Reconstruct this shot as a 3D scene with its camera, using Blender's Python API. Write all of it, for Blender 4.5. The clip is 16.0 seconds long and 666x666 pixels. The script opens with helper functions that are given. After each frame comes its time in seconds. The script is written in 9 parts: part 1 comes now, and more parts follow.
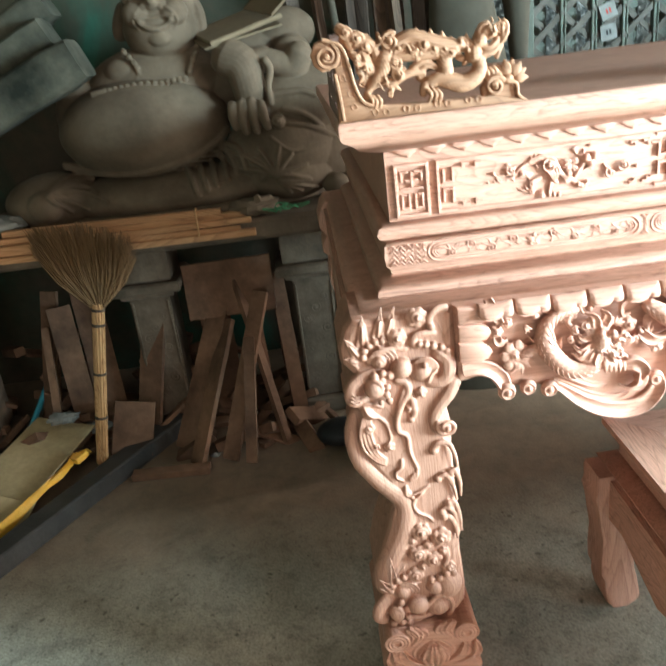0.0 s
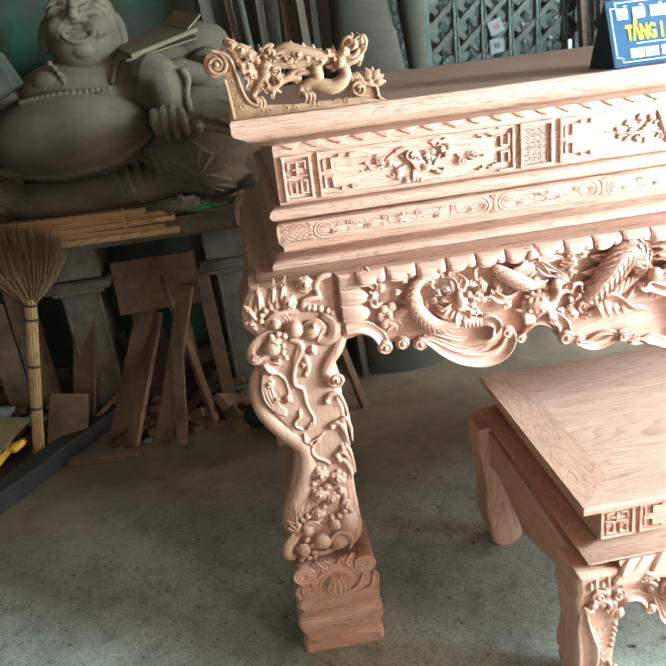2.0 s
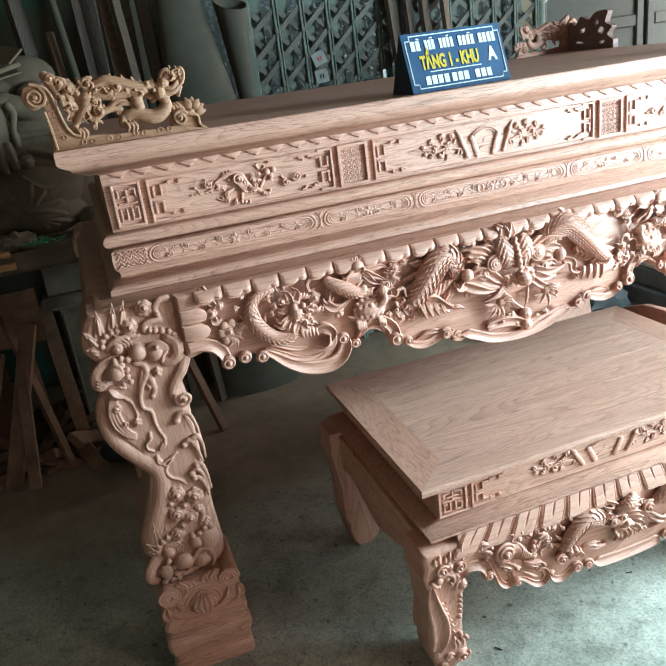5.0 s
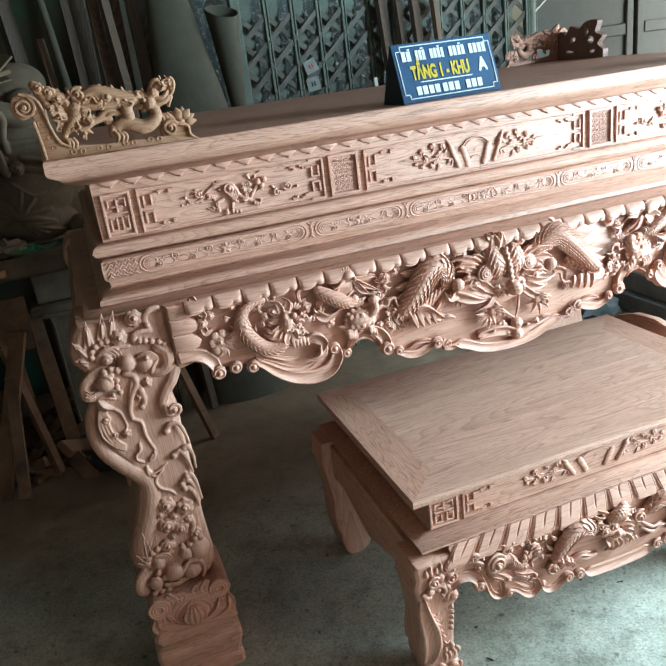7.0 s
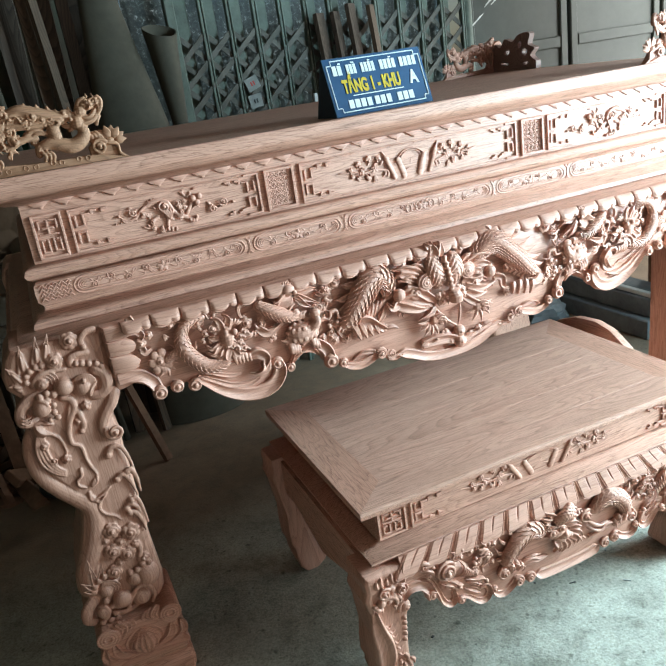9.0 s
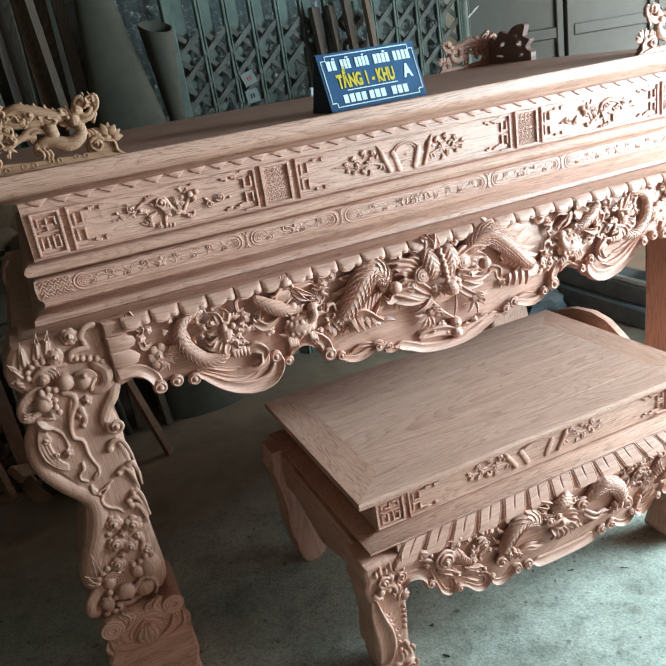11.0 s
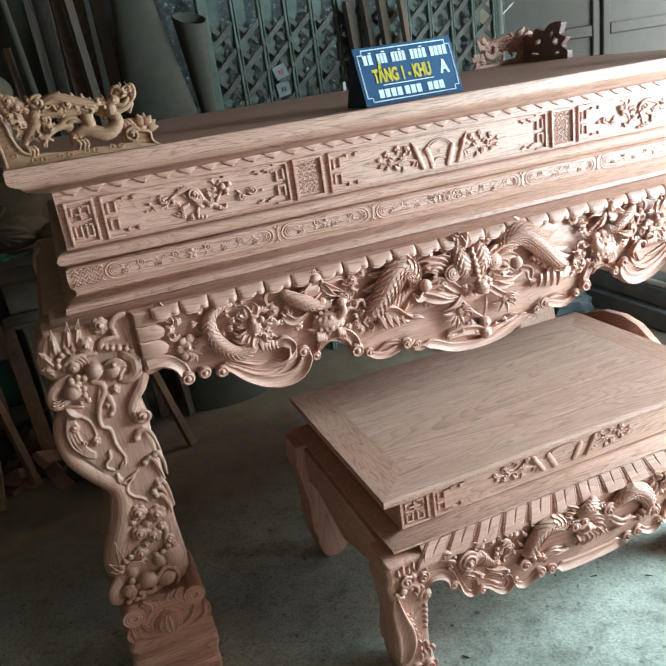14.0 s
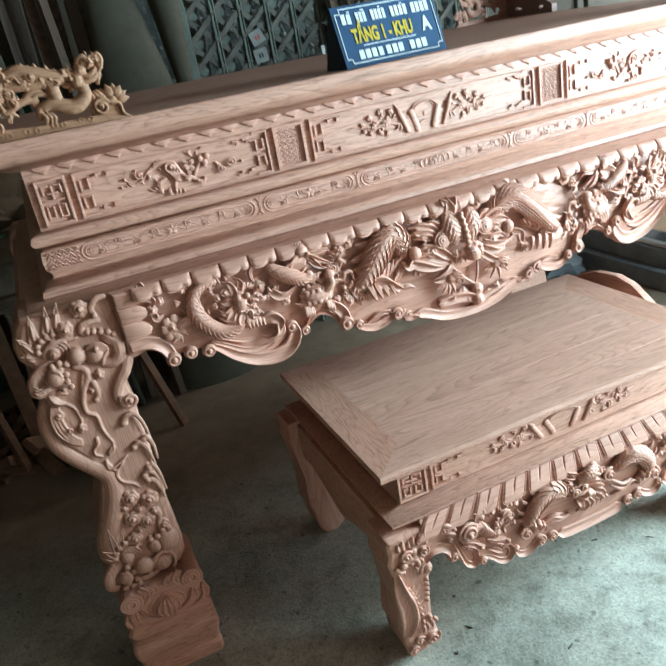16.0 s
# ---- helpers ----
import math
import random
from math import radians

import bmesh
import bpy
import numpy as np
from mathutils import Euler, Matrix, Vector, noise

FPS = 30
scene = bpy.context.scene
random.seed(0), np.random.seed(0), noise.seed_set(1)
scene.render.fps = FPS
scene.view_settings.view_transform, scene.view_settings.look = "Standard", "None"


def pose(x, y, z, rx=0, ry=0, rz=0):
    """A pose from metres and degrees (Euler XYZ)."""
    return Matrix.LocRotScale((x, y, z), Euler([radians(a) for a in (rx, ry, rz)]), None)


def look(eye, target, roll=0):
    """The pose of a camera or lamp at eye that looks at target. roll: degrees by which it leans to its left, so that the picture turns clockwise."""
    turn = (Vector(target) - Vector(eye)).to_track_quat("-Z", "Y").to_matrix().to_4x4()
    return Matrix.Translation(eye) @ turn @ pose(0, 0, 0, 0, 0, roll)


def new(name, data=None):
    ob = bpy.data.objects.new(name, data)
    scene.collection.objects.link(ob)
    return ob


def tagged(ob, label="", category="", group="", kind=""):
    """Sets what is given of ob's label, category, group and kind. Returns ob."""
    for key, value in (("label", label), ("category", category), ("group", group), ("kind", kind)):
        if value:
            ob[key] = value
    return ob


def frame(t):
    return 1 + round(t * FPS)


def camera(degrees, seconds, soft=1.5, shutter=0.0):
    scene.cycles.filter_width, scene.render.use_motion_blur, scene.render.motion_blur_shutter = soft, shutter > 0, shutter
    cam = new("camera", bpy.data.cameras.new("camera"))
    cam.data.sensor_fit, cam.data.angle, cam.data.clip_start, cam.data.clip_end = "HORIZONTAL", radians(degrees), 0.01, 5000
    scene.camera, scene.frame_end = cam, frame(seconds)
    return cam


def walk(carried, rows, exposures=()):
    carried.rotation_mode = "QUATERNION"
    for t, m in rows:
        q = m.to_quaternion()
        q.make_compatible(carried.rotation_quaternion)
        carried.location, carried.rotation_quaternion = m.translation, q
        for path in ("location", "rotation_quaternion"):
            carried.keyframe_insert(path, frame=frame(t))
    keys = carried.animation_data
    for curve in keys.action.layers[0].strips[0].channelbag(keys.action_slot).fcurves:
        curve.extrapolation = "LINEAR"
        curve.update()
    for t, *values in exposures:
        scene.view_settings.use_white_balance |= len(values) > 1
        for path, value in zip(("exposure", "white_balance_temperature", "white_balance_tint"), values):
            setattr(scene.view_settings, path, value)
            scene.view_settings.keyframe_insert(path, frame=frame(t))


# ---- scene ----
cam = camera(50.0, 16.0, soft=1.5, shutter=0.5)

PATH = [
    (0, (-0.131, -1.219, 1.39), (-0.118, 0.629, 0.627), -7.3),
    (0.5, (-0.161, -1.257, 1.4), (-0.15, 0.631, 0.741), -6.1),
    (1, (-0.15, -1.294, 1.392), (-0.095, 0.595, 0.737), -5.7),
    (1.5, (-0.083, -1.383, 1.382), (0.035, 0.466, 0.628), -6.1),
    (2, (-0.059, -1.46, 1.377), (0.11, 0.386, 0.626), -7.2),
    (2.5, (-0.055, -1.534, 1.376), (0.305, 0.309, 0.688), -5.2),
    (3, (-0.056, -1.547, 1.368), (0.317, 0.287, 0.663), -7.4),
    (3.5, (-0.045, -1.548, 1.37), (0.412, 0.264, 0.657), -6.3),
    (4, (-0.03, -1.553, 1.364), (0.507, 0.236, 0.65), -8.2),
    (6.5, (-0.029, -1.541, 1.379), (0.535, 0.229, 0.64), -7.0),
    (7, (-0.023, -1.543, 1.378), (0.548, 0.236, 0.664), -7.5),
    (7.5, (-0.013, -1.553, 1.38), (0.586, 0.228, 0.695), -8.2),
    (8, (-0.008, -1.557, 1.376), (0.652, 0.206, 0.699), -8.5),
    (8.5, (0.006, -1.558, 1.383), (0.637, 0.207, 0.684), -7.6),
    (9, (0.018, -1.557, 1.366), (0.697, 0.194, 0.679), -8.6),
    (11.5, (0.019, -1.578, 1.37), (0.688, 0.166, 0.655), -9.3),
    (12, (0.013, -1.573, 1.369), (0.663, 0.169, 0.63), -8.6),
    (12.5, (0.009, -1.565, 1.368), (0.673, 0.178, 0.646), -8.8),
    (13, (0.015, -1.568, 1.369), (0.68, 0.179, 0.658), -9.2),
    (13.5, (0.017, -1.57, 1.372), (0.659, 0.185, 0.658), -9.0),
    (14, (0.005, -1.562, 1.371), (0.622, 0.204, 0.664), -8.3),
    (14.5, (-0.008, -1.549, 1.372), (0.568, 0.225, 0.649), -7.6),
    (15, (0.003, -1.547, 1.369), (0.546, 0.233, 0.636), -8.8),
    (15.5, (0.006, -1.552, 1.371), (0.593, 0.223, 0.661), -10.0),
    (16, (0.024, -1.52, 1.36), (0.642, 0.211, 0.573), -10.5),
]
EXPOSURES = [(0, 1.32, 6600, 8), (1, 1.62, 6500, 7), (2, 1.14, 6400, 6), (3.5, 0.40, 6300, 6), (6.5, -0.04, 6250, 6), (8, -0.06, 6250, 6), (9, -0.18, 6250, 6), (12, -0.30, 6250, 6), (14.5, -0.22, 6250, 6), (15.5, -0.08, 6250, 6), (16, -0.18, 6250, 6)]
walk(cam, [(t, look(eye, target, roll)) for t, eye, target, roll in PATH], EXPOSURES)

# ---------------------------------------------------------------- light
world = bpy.data.worlds.new("world")
scene.world = world
world.use_nodes = True
_wn = world.node_tree.nodes
_sky = _wn.new("ShaderNodeTexSky")
_sky.sky_type = "NISHITA"
_sky.sun_disc = False
_sky.sun_elevation = radians(40)
_sky.sun_rotation = radians(100)
_wn["Background"].inputs["Strength"].default_value = 0.05
world.node_tree.links.new(_sky.outputs["Color"], _wn["Background"].inputs["Color"])


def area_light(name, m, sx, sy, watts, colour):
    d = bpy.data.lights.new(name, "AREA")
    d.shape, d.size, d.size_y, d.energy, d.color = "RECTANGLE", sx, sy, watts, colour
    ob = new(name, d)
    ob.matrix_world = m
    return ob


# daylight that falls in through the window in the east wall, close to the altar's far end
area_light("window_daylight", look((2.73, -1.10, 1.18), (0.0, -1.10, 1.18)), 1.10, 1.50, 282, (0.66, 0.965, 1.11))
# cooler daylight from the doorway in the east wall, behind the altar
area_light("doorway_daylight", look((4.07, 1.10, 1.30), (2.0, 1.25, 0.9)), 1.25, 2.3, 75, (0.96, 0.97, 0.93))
# soft fill added from an unseen opening in the south wall, to lift the statue
area_light("south_fill_light", look((-0.6, -4.5, 1.4), (-0.6, 0.0, 1.2)), 1.56, 2.2, 9, (1.0, 0.95, 0.88))
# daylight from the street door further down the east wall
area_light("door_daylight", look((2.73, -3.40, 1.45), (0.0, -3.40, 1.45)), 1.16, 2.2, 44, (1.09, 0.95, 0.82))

# ---------------------------------------------------------------- materials
def nodes_of(name):
    m = bpy.data.materials.new(name)
    m.use_nodes = True
    t = m.node_tree
    return m, t, t.nodes["Principled BSDF"]


def link(t, a, b):
    t.links.new(a, b)


def coords(t, scale=(1, 1, 1), rot=(0, 0, 0), vary=True):
    tc = t.nodes.new("ShaderNodeTexCoord")
    mp = t.nodes.new("ShaderNodeMapping")
    mp.inputs["Scale"].default_value = scale
    mp.inputs["Rotation"].default_value = rot
    link(t, tc.outputs["Object"], mp.inputs["Vector"])
    if vary:
        oi = t.nodes.new("ShaderNodeObjectInfo")
        mul = t.nodes.new("ShaderNodeMath")
        mul.operation = "MULTIPLY"
        mul.inputs[1].default_value = 7.0
        link(t, oi.outputs["Random"], mul.inputs[0])
        cmb = t.nodes.new("ShaderNodeCombineXYZ")
        for k in ("X", "Y", "Z"):
            link(t, mul.outputs[0], cmb.inputs[k])
        link(t, cmb.outputs[0], mp.inputs["Location"])
    return mp.outputs["Vector"]


def noise_tex(t, vec, scale, detail=4, rough=0.55, dist=0.0):
    n = t.nodes.new("ShaderNodeTexNoise")
    n.inputs["Scale"].default_value = scale
    n.inputs["Detail"].default_value = detail
    n.inputs["Roughness"].default_value = rough
    n.inputs["Distortion"].default_value = dist
    link(t, vec, n.inputs["Vector"])
    return n.outputs["Fac"]


def ramp(t, fac, stops):
    r = t.nodes.new("ShaderNodeValToRGB")
    e = r.color_ramp.elements
    while len(e) < len(stops):
        e.new(0.5)
    for el, (p, c) in zip(e, stops):
        el.position, el.color = p, (*c, 1)
    link(t, fac, r.inputs["Fac"])
    return r.outputs["Color"]


def mix(t, a, b, fac, mode="MIX"):
    n = t.nodes.new("ShaderNodeMix")
    n.data_type, n.blend_type = "RGBA", mode
    for sock, val in ((n.inputs[0], fac), (n.inputs[6], a), (n.inputs[7], b)):
        if isinstance(val, (int, float)):
            sock.default_value = val
        elif isinstance(val, tuple):
            sock.default_value = (*val, 1)
        else:
            link(t, val, sock)
    return n.outputs[2]


def bump(t, p, height, strength, dist=0.002):
    b = t.nodes.new("ShaderNodeBump")
    b.inputs["Strength"].default_value = strength
    b.inputs["Distance"].default_value = dist
    link(t, height, b.inputs["Height"])
    link(t, b.outputs["Normal"], p.inputs["Normal"])


def wood(name, dark, mid, light, along="X", rough=0.6, fine=260, relief=0.25, coarse=1.0, streak=0.5, lines=40.0):
    """Sawn wood: growth rings cut at a slant, drawn out along the board, with short dark pores."""
    m, t, p = nodes_of(name)

    def stretched(k):
        return coords(t, {"X": (k, 1, 1), "Y": (1, k, 1), "Z": (1, 1, k)}[along])

    big = noise_tex(t, stretched(0.13), 5.5 * coarse, 2, 0.45, 0.35)
    rings = t.nodes.new("ShaderNodeMath")
    rings.operation = "MULTIPLY"
    rings.inputs[1].default_value = lines
    link(t, big, rings.inputs[0])
    fr = t.nodes.new("ShaderNodeMath")
    fr.operation = "FRACT"
    link(t, rings.outputs[0], fr.inputs[0])
    soft = tuple(0.58 * a + 0.42 * b for a, b in zip(dark, mid))
    base = ramp(t, fr.outputs[0], [(0.0, mid), (0.10, light), (0.66, mid), (0.90, soft), (0.955, dark), (0.975, soft), (1.0, mid)])
    fib = noise_tex(t, stretched(0.035), fine, 3, 0.65)
    col = mix(t, base, ramp(t, fib, [(0.36, dark), (0.47, mid), (0.64, light)]), streak * 0.5)
    broad = noise_tex(t, stretched(0.05), 22, 3, 0.55)
    col = mix(t, col, ramp(t, broad, [(0.3, (0.84, 0.80, 0.77)), (0.7, (1.08, 1.07, 1.06))]), 0.6, "MULTIPLY")
    pores = noise_tex(t, stretched(0.055), 2.1 * fine, 2, 0.5)
    col = mix(t, col, ramp(t, pores, [(0.34, (0.60, 0.54, 0.50)), (0.43, (1.0, 1.0, 1.0))]), 0.75 * min(1.0, streak), "MULTIPLY")
    blot = noise_tex(t, coords(t, (1, 1, 1)), 3.5, 3, 0.5)
    col = mix(t, col, ramp(t, blot, [(0.25, (0.78, 0.74, 0.7)), (0.75, (1.12, 1.1, 1.1))]), 0.38, "MULTIPLY")
    link(t, col, p.inputs["Base Color"])
    p.inputs["Roughness"].default_value = rough
    p.inputs["Specular IOR Level"].default_value = 0.5
    bump(t, p, fib, relief * 0.7, 0.0010)
    return m


def plain(name, a, b, scale=12, rough=0.7, relief=0.2, metal=0.0, spec=0.3, dist=0.003):
    m, t, p = nodes_of(name)
    v = coords(t)
    n1 = noise_tex(t, v, scale, 5, 0.6)
    n2 = noise_tex(t, v, scale * 9, 3, 0.6)
    col = ramp(t, n1, [(0.3, a), (0.7, b)])
    col = mix(t, col, ramp(t, n2, [(0.3, (0.82, 0.82, 0.82)), (0.7, (1.1, 1.1, 1.1))]), 0.6, "MULTIPLY")
    link(t, col, p.inputs["Base Color"])
    p.inputs["Roughness"].default_value = rough
    p.inputs["Metallic"].default_value = metal
    p.inputs["Specular IOR Level"].default_value = spec
    bump(t, p, n2, relief, dist)
    return m


WOOD_D, WOOD_M, WOOD_L = (0.21, 0.088, 0.056), (0.535, 0.274, 0.193), (0.605, 0.329, 0.241)
wood_x = wood("pale_rosewood_long", WOOD_D, WOOD_M, WOOD_L, "X", 0.52, 420, 0.55, 2.1, 1.15, 30.0)
wood_y = wood("pale_rosewood_deep", WOOD_D, WOOD_M, WOOD_L, "Y", 0.52, 420, 0.55, 2.1, 1.15, 30.0)
wood_z = wood("pale_rosewood_upright", WOOD_D, WOOD_M, WOOD_L, "Z", 0.52, 420, 0.55, 2.1, 1.15, 30.0)
CARVED = (0.335, 0.149, 0.101), (0.518, 0.259, 0.183), (0.580, 0.308, 0.226)
wood_carved = wood("pale_rosewood_carved", *CARVED, "X", 0.56, 420, 0.45, 2.1, 0.70, 22.0)
# tall altar's front legs: darker and browner than its apron
wood_leg_brown = wood("brown_rosewood_leg", (0.235, 0.102, 0.064), (0.400, 0.192, 0.129), (0.455, 0.232, 0.162), "Z", 0.60, 420, 0.45, 2.1, 0.80, 22.0)
wood_leg = wood("pale_rosewood_leg", *CARVED, "Z", 0.56, 420, 0.45, 2.1, 0.70, 22.0)
wood_top = wood("pale_rosewood_top", (0.27, 0.132, 0.092), (0.560, 0.308, 0.228), (0.62, 0.362, 0.278), "X", 0.38, 420, 0.55, 1.7, 0.95, 30.0)
wood_ornament = wood("yellow_brown_carved_wood", (0.175, 0.080, 0.039), (0.318, 0.152, 0.080), (0.368, 0.181, 0.100), "X", 0.7, 600, 0.25, 1.2, 0.7)
wood_scrap = plain("dusty_scrap_wood", (0.070, 0.036, 0.022), (0.25, 0.135, 0.082), 6, 0.85, 0.4)
wood_plank = wood("sawn_planks", (0.30, 0.140, 0.062), (0.52, 0.260, 0.120), (0.62, 0.34, 0.17), "X", 0.65)
# both timber colours darkened in place of the shade along the back wall
wood_old = wood("dusty_dimmed_boards", (0.034, 0.022, 0.015), (0.066, 0.043, 0.030), (0.100, 0.068, 0.049), "Z", 0.8)
wood_stick = wood("dimmed_dry_timber", (0.044, 0.025, 0.014), (0.090, 0.053, 0.031), (0.130, 0.080, 0.048), "Z", 0.75)
# carved wood toned down: the side boards' shade is put into the colour
wood_shaded = wood("shaded_carved_wood", (0.14, 0.070, 0.056), (0.25, 0.140, 0.112), (0.31, 0.180, 0.148), "X", 0.6)
statue_mat = plain("dusty_grey_wood", (0.088, 0.061, 0.040), (0.185, 0.134, 0.092), 5, 0.85, 0.3)
log_mat = plain("dusty_green_grey_plank", (0.014, 0.016, 0.011), (0.110, 0.103, 0.076), 7, 0.85, 0.5)
bench_mat = plain("dusty_stone", (0.072, 0.050, 0.034), (0.180, 0.132, 0.094), 9, 0.85, 0.5)
beam_mat = plain("dirty_steel_beam", (0.03, 0.028, 0.026), (0.07, 0.065, 0.06), 8, 0.6, 0.3)
card_dusty = plain("dusty_grey_cardboard", (0.150, 0.108, 0.066), (0.215, 0.160, 0.102), 6, 0.9, 0.1)
card_mat = plain("brown_cardboard", (0.40, 0.29, 0.15), (0.54, 0.41, 0.235), 6, 0.85, 0.1)
strap_mat = plain("yellow_strap", (0.75, 0.38, 0.04), (0.85, 0.47, 0.07), 20, 0.5, 0.1)
green_mat = plain("green_string", (0.04, 0.20, 0.09), (0.09, 0.30, 0.15), 20, 0.5, 0.1)
blue_mat = plain("blue_pipe", (0.03, 0.22, 0.30), (0.05, 0.32, 0.42), 9, 0.45, 0.1)
straw_fan = wood("dark_broom_straw", (0.080, 0.040, 0.015), (0.160, 0.088, 0.036), (0.225, 0.130, 0.057), "Z", 0.85, 500, 0.6)
straw_mat = wood("straw", (0.28, 0.14, 0.055), (0.46, 0.25, 0.11), (0.55, 0.32, 0.15), "Z", 0.8, 500, 0.6)
gate_mat = plain("weathered_green_paint", (0.085, 0.098, 0.078), (0.155, 0.178, 0.145), 10, 0.6, 0.2, 0.0)
lattice_mat = plain("rusty_scissor_bars", (0.075, 0.066, 0.054), (0.135, 0.122, 0.104), 14, 0.6, 0.2, 0.3)
wall_mat, _t, _p = nodes_of("faded_teal_plaster")
_v = coords(_t, vary=False)
_n = noise_tex(_t, _v, 1.5, 5, 0.6, 0.5)
_c = ramp(_t, _n, [(0.40, (0.088, 0.062, 0.041)), (0.52, (0.052, 0.057, 0.036)), (0.62, (0.024, 0.098, 0.062))])
_c = mix(_t, _c, ramp(_t, noise_tex(_t, _v, 18, 4, 0.65), [(0.3, (0.75, 0.75, 0.75)), (0.7, (1.15, 1.15, 1.15))]), 0.7, "MULTIPLY")
link(_t, _c, _p.inputs["Base Color"])
_p.inputs["Roughness"].default_value = 0.85
# brown picked for walls out of view, so that they bounce warm fill
wall_dim = plain("warm_bounce_plaster", (0.16, 0.098, 0.064), (0.22, 0.142, 0.098), 1.6, 0.9, 0.3)
panel_mat = plain("dark_green_door_panel", (0.044, 0.050, 0.042), (0.064, 0.072, 0.061), 3, 0.42, 0.05, 0, 0.5)
# ceiling out of view, tinted brown for the same warm bounce
ceil_mat = plain("warm_bounce_ceiling", (0.12, 0.086, 0.064), (0.16, 0.118, 0.090), 2, 0.9, 0.3)
dark_mat = plain("black_plastic", (0.015, 0.015, 0.016), (0.03, 0.03, 0.032), 10, 0.5, 0.1)
grey_sheet = plain("grey_green_board", (0.054, 0.045, 0.031), (0.084, 0.073, 0.053), 4, 0.8, 0.2)
white_mat = plain("white_paint", (0.50, 0.50, 0.48), (0.58, 0.58, 0.56), 30, 0.5, 0.05)
sign_blue = plain("printed_blue", (0.012, 0.042, 0.098), (0.016, 0.052, 0.115), 6, 0.62, 0.02, 0, 0.25)
sign_back = plain("dark_blue_board", (0.012, 0.03, 0.05), (0.018, 0.04, 0.065), 6, 0.4, 0.02)
crate_mat = plain("dusty_grey_plastic", (0.085, 0.095, 0.100), (0.17, 0.185, 0.190), 8, 0.6, 0.2)
sign_yellow = plain("printed_yellow", (0.44, 0.30, 0.025), (0.50, 0.345, 0.035), 30, 0.4, 0.02)
paper_mat = plain("white_paper_tag", (0.17, 0.175, 0.165), (0.30, 0.305, 0.29), 20, 0.7, 0.05)
red_mat = plain("red_print", (0.4, 0.05, 0.04), (0.5, 0.07, 0.05), 20, 0.6, 0.05)


def concrete():
    m, t, p = nodes_of("worn_concrete")
    v = coords(t, vary=False)
    n1 = noise_tex(t, v, 1.6, 5, 0.65, 0.5)
    n2 = noise_tex(t, v, 11, 6, 0.7, 0.3)
    n3 = noise_tex(t, v, 150, 3, 0.6)
    n4 = noise_tex(t, v, 46, 4, 0.7)
    col = ramp(t, n1, [(0.30, (0.205, 0.182, 0.145)), (0.52, (0.325, 0.294, 0.237)), (0.72, (0.435, 0.398, 0.328))])
    col = mix(t, col, ramp(t, n2, [(0.32, (0.55, 0.56, 0.54)), (0.47, (1, 1, 1)), (0.72, (1.28, 1.28, 1.26))]), 0.85, "MULTIPLY")
    col = mix(t, col, ramp(t, n4, [(0.30, (0.62, 0.62, 0.60)), (0.45, (1, 1, 1)), (0.70, (1.12, 1.12, 1.12))]), 0.7, "MULTIPLY")
    col = mix(t, col, ramp(t, n3, [(0.32, (0.66, 0.66, 0.64)), (0.5, (1, 1, 1)), (0.68, (1.25, 1.25, 1.24))]), 0.8, "MULTIPLY")
    # dark pits and crumbs
    for sc, edge, amt in ((19, 0.10, 0.75), (43, 0.13, 0.55)):
        sp = t.nodes.new("ShaderNodeTexVoronoi")
        sp.inputs["Scale"].default_value = sc
        link(t, mix(t, v, noise_vec(t, v, 24), 0.03), sp.inputs["Vector"])
        col = mix(t, col, ramp(t, sp.outputs["Distance"], [(edge * 0.6, (0.22, 0.22, 0.20)), (edge * 1.5, (1, 1, 1))]), amt, "MULTIPLY")
    # brown sawdust trodden in towards the scrap heaps
    sep = t.nodes.new("ShaderNodeSeparateXYZ")
    link(t, v, sep.inputs[0])
    add = t.nodes.new("ShaderNodeMath")
    add.operation = "MULTIPLY_ADD"
    add.inputs[1].default_value = 0.9
    link(t, n1, add.inputs[0])
    link(t, sep.outputs["Y"], add.inputs[2])
    half = t.nodes.new("ShaderNodeMath")
    half.operation = "MULTIPLY"
    half.inputs[1].default_value = 0.5
    link(t, add.outputs[0], half.inputs[0])
    dust = ramp(t, half.outputs[0], [(0.40, (0, 0, 0)), (0.58, (0.9, 0.9, 0.9))])
    col = mix(t, col, ramp(t, n2, [(0.3, (0.15, 0.098, 0.062)), (0.7, (0.30, 0.208, 0.140))]), dust)
    link(t, col, p.inputs["Base Color"])
    link(t, ramp(t, n2, [(0.3, (0.42, 0.42, 0.42)), (0.7, (0.8, 0.8, 0.8))]), p.inputs["Roughness"])
    bump(t, p, mix(t, n2, n3, 0.55), 0.75, 0.004)
    return m


def noise_vec(t, vec, scale):
    n = t.nodes.new("ShaderNodeTexNoise")
    n.inputs["Scale"].default_value = scale
    link(t, vec, n.inputs["Vector"])
    return n.outputs["Color"]


floor_mat = concrete()


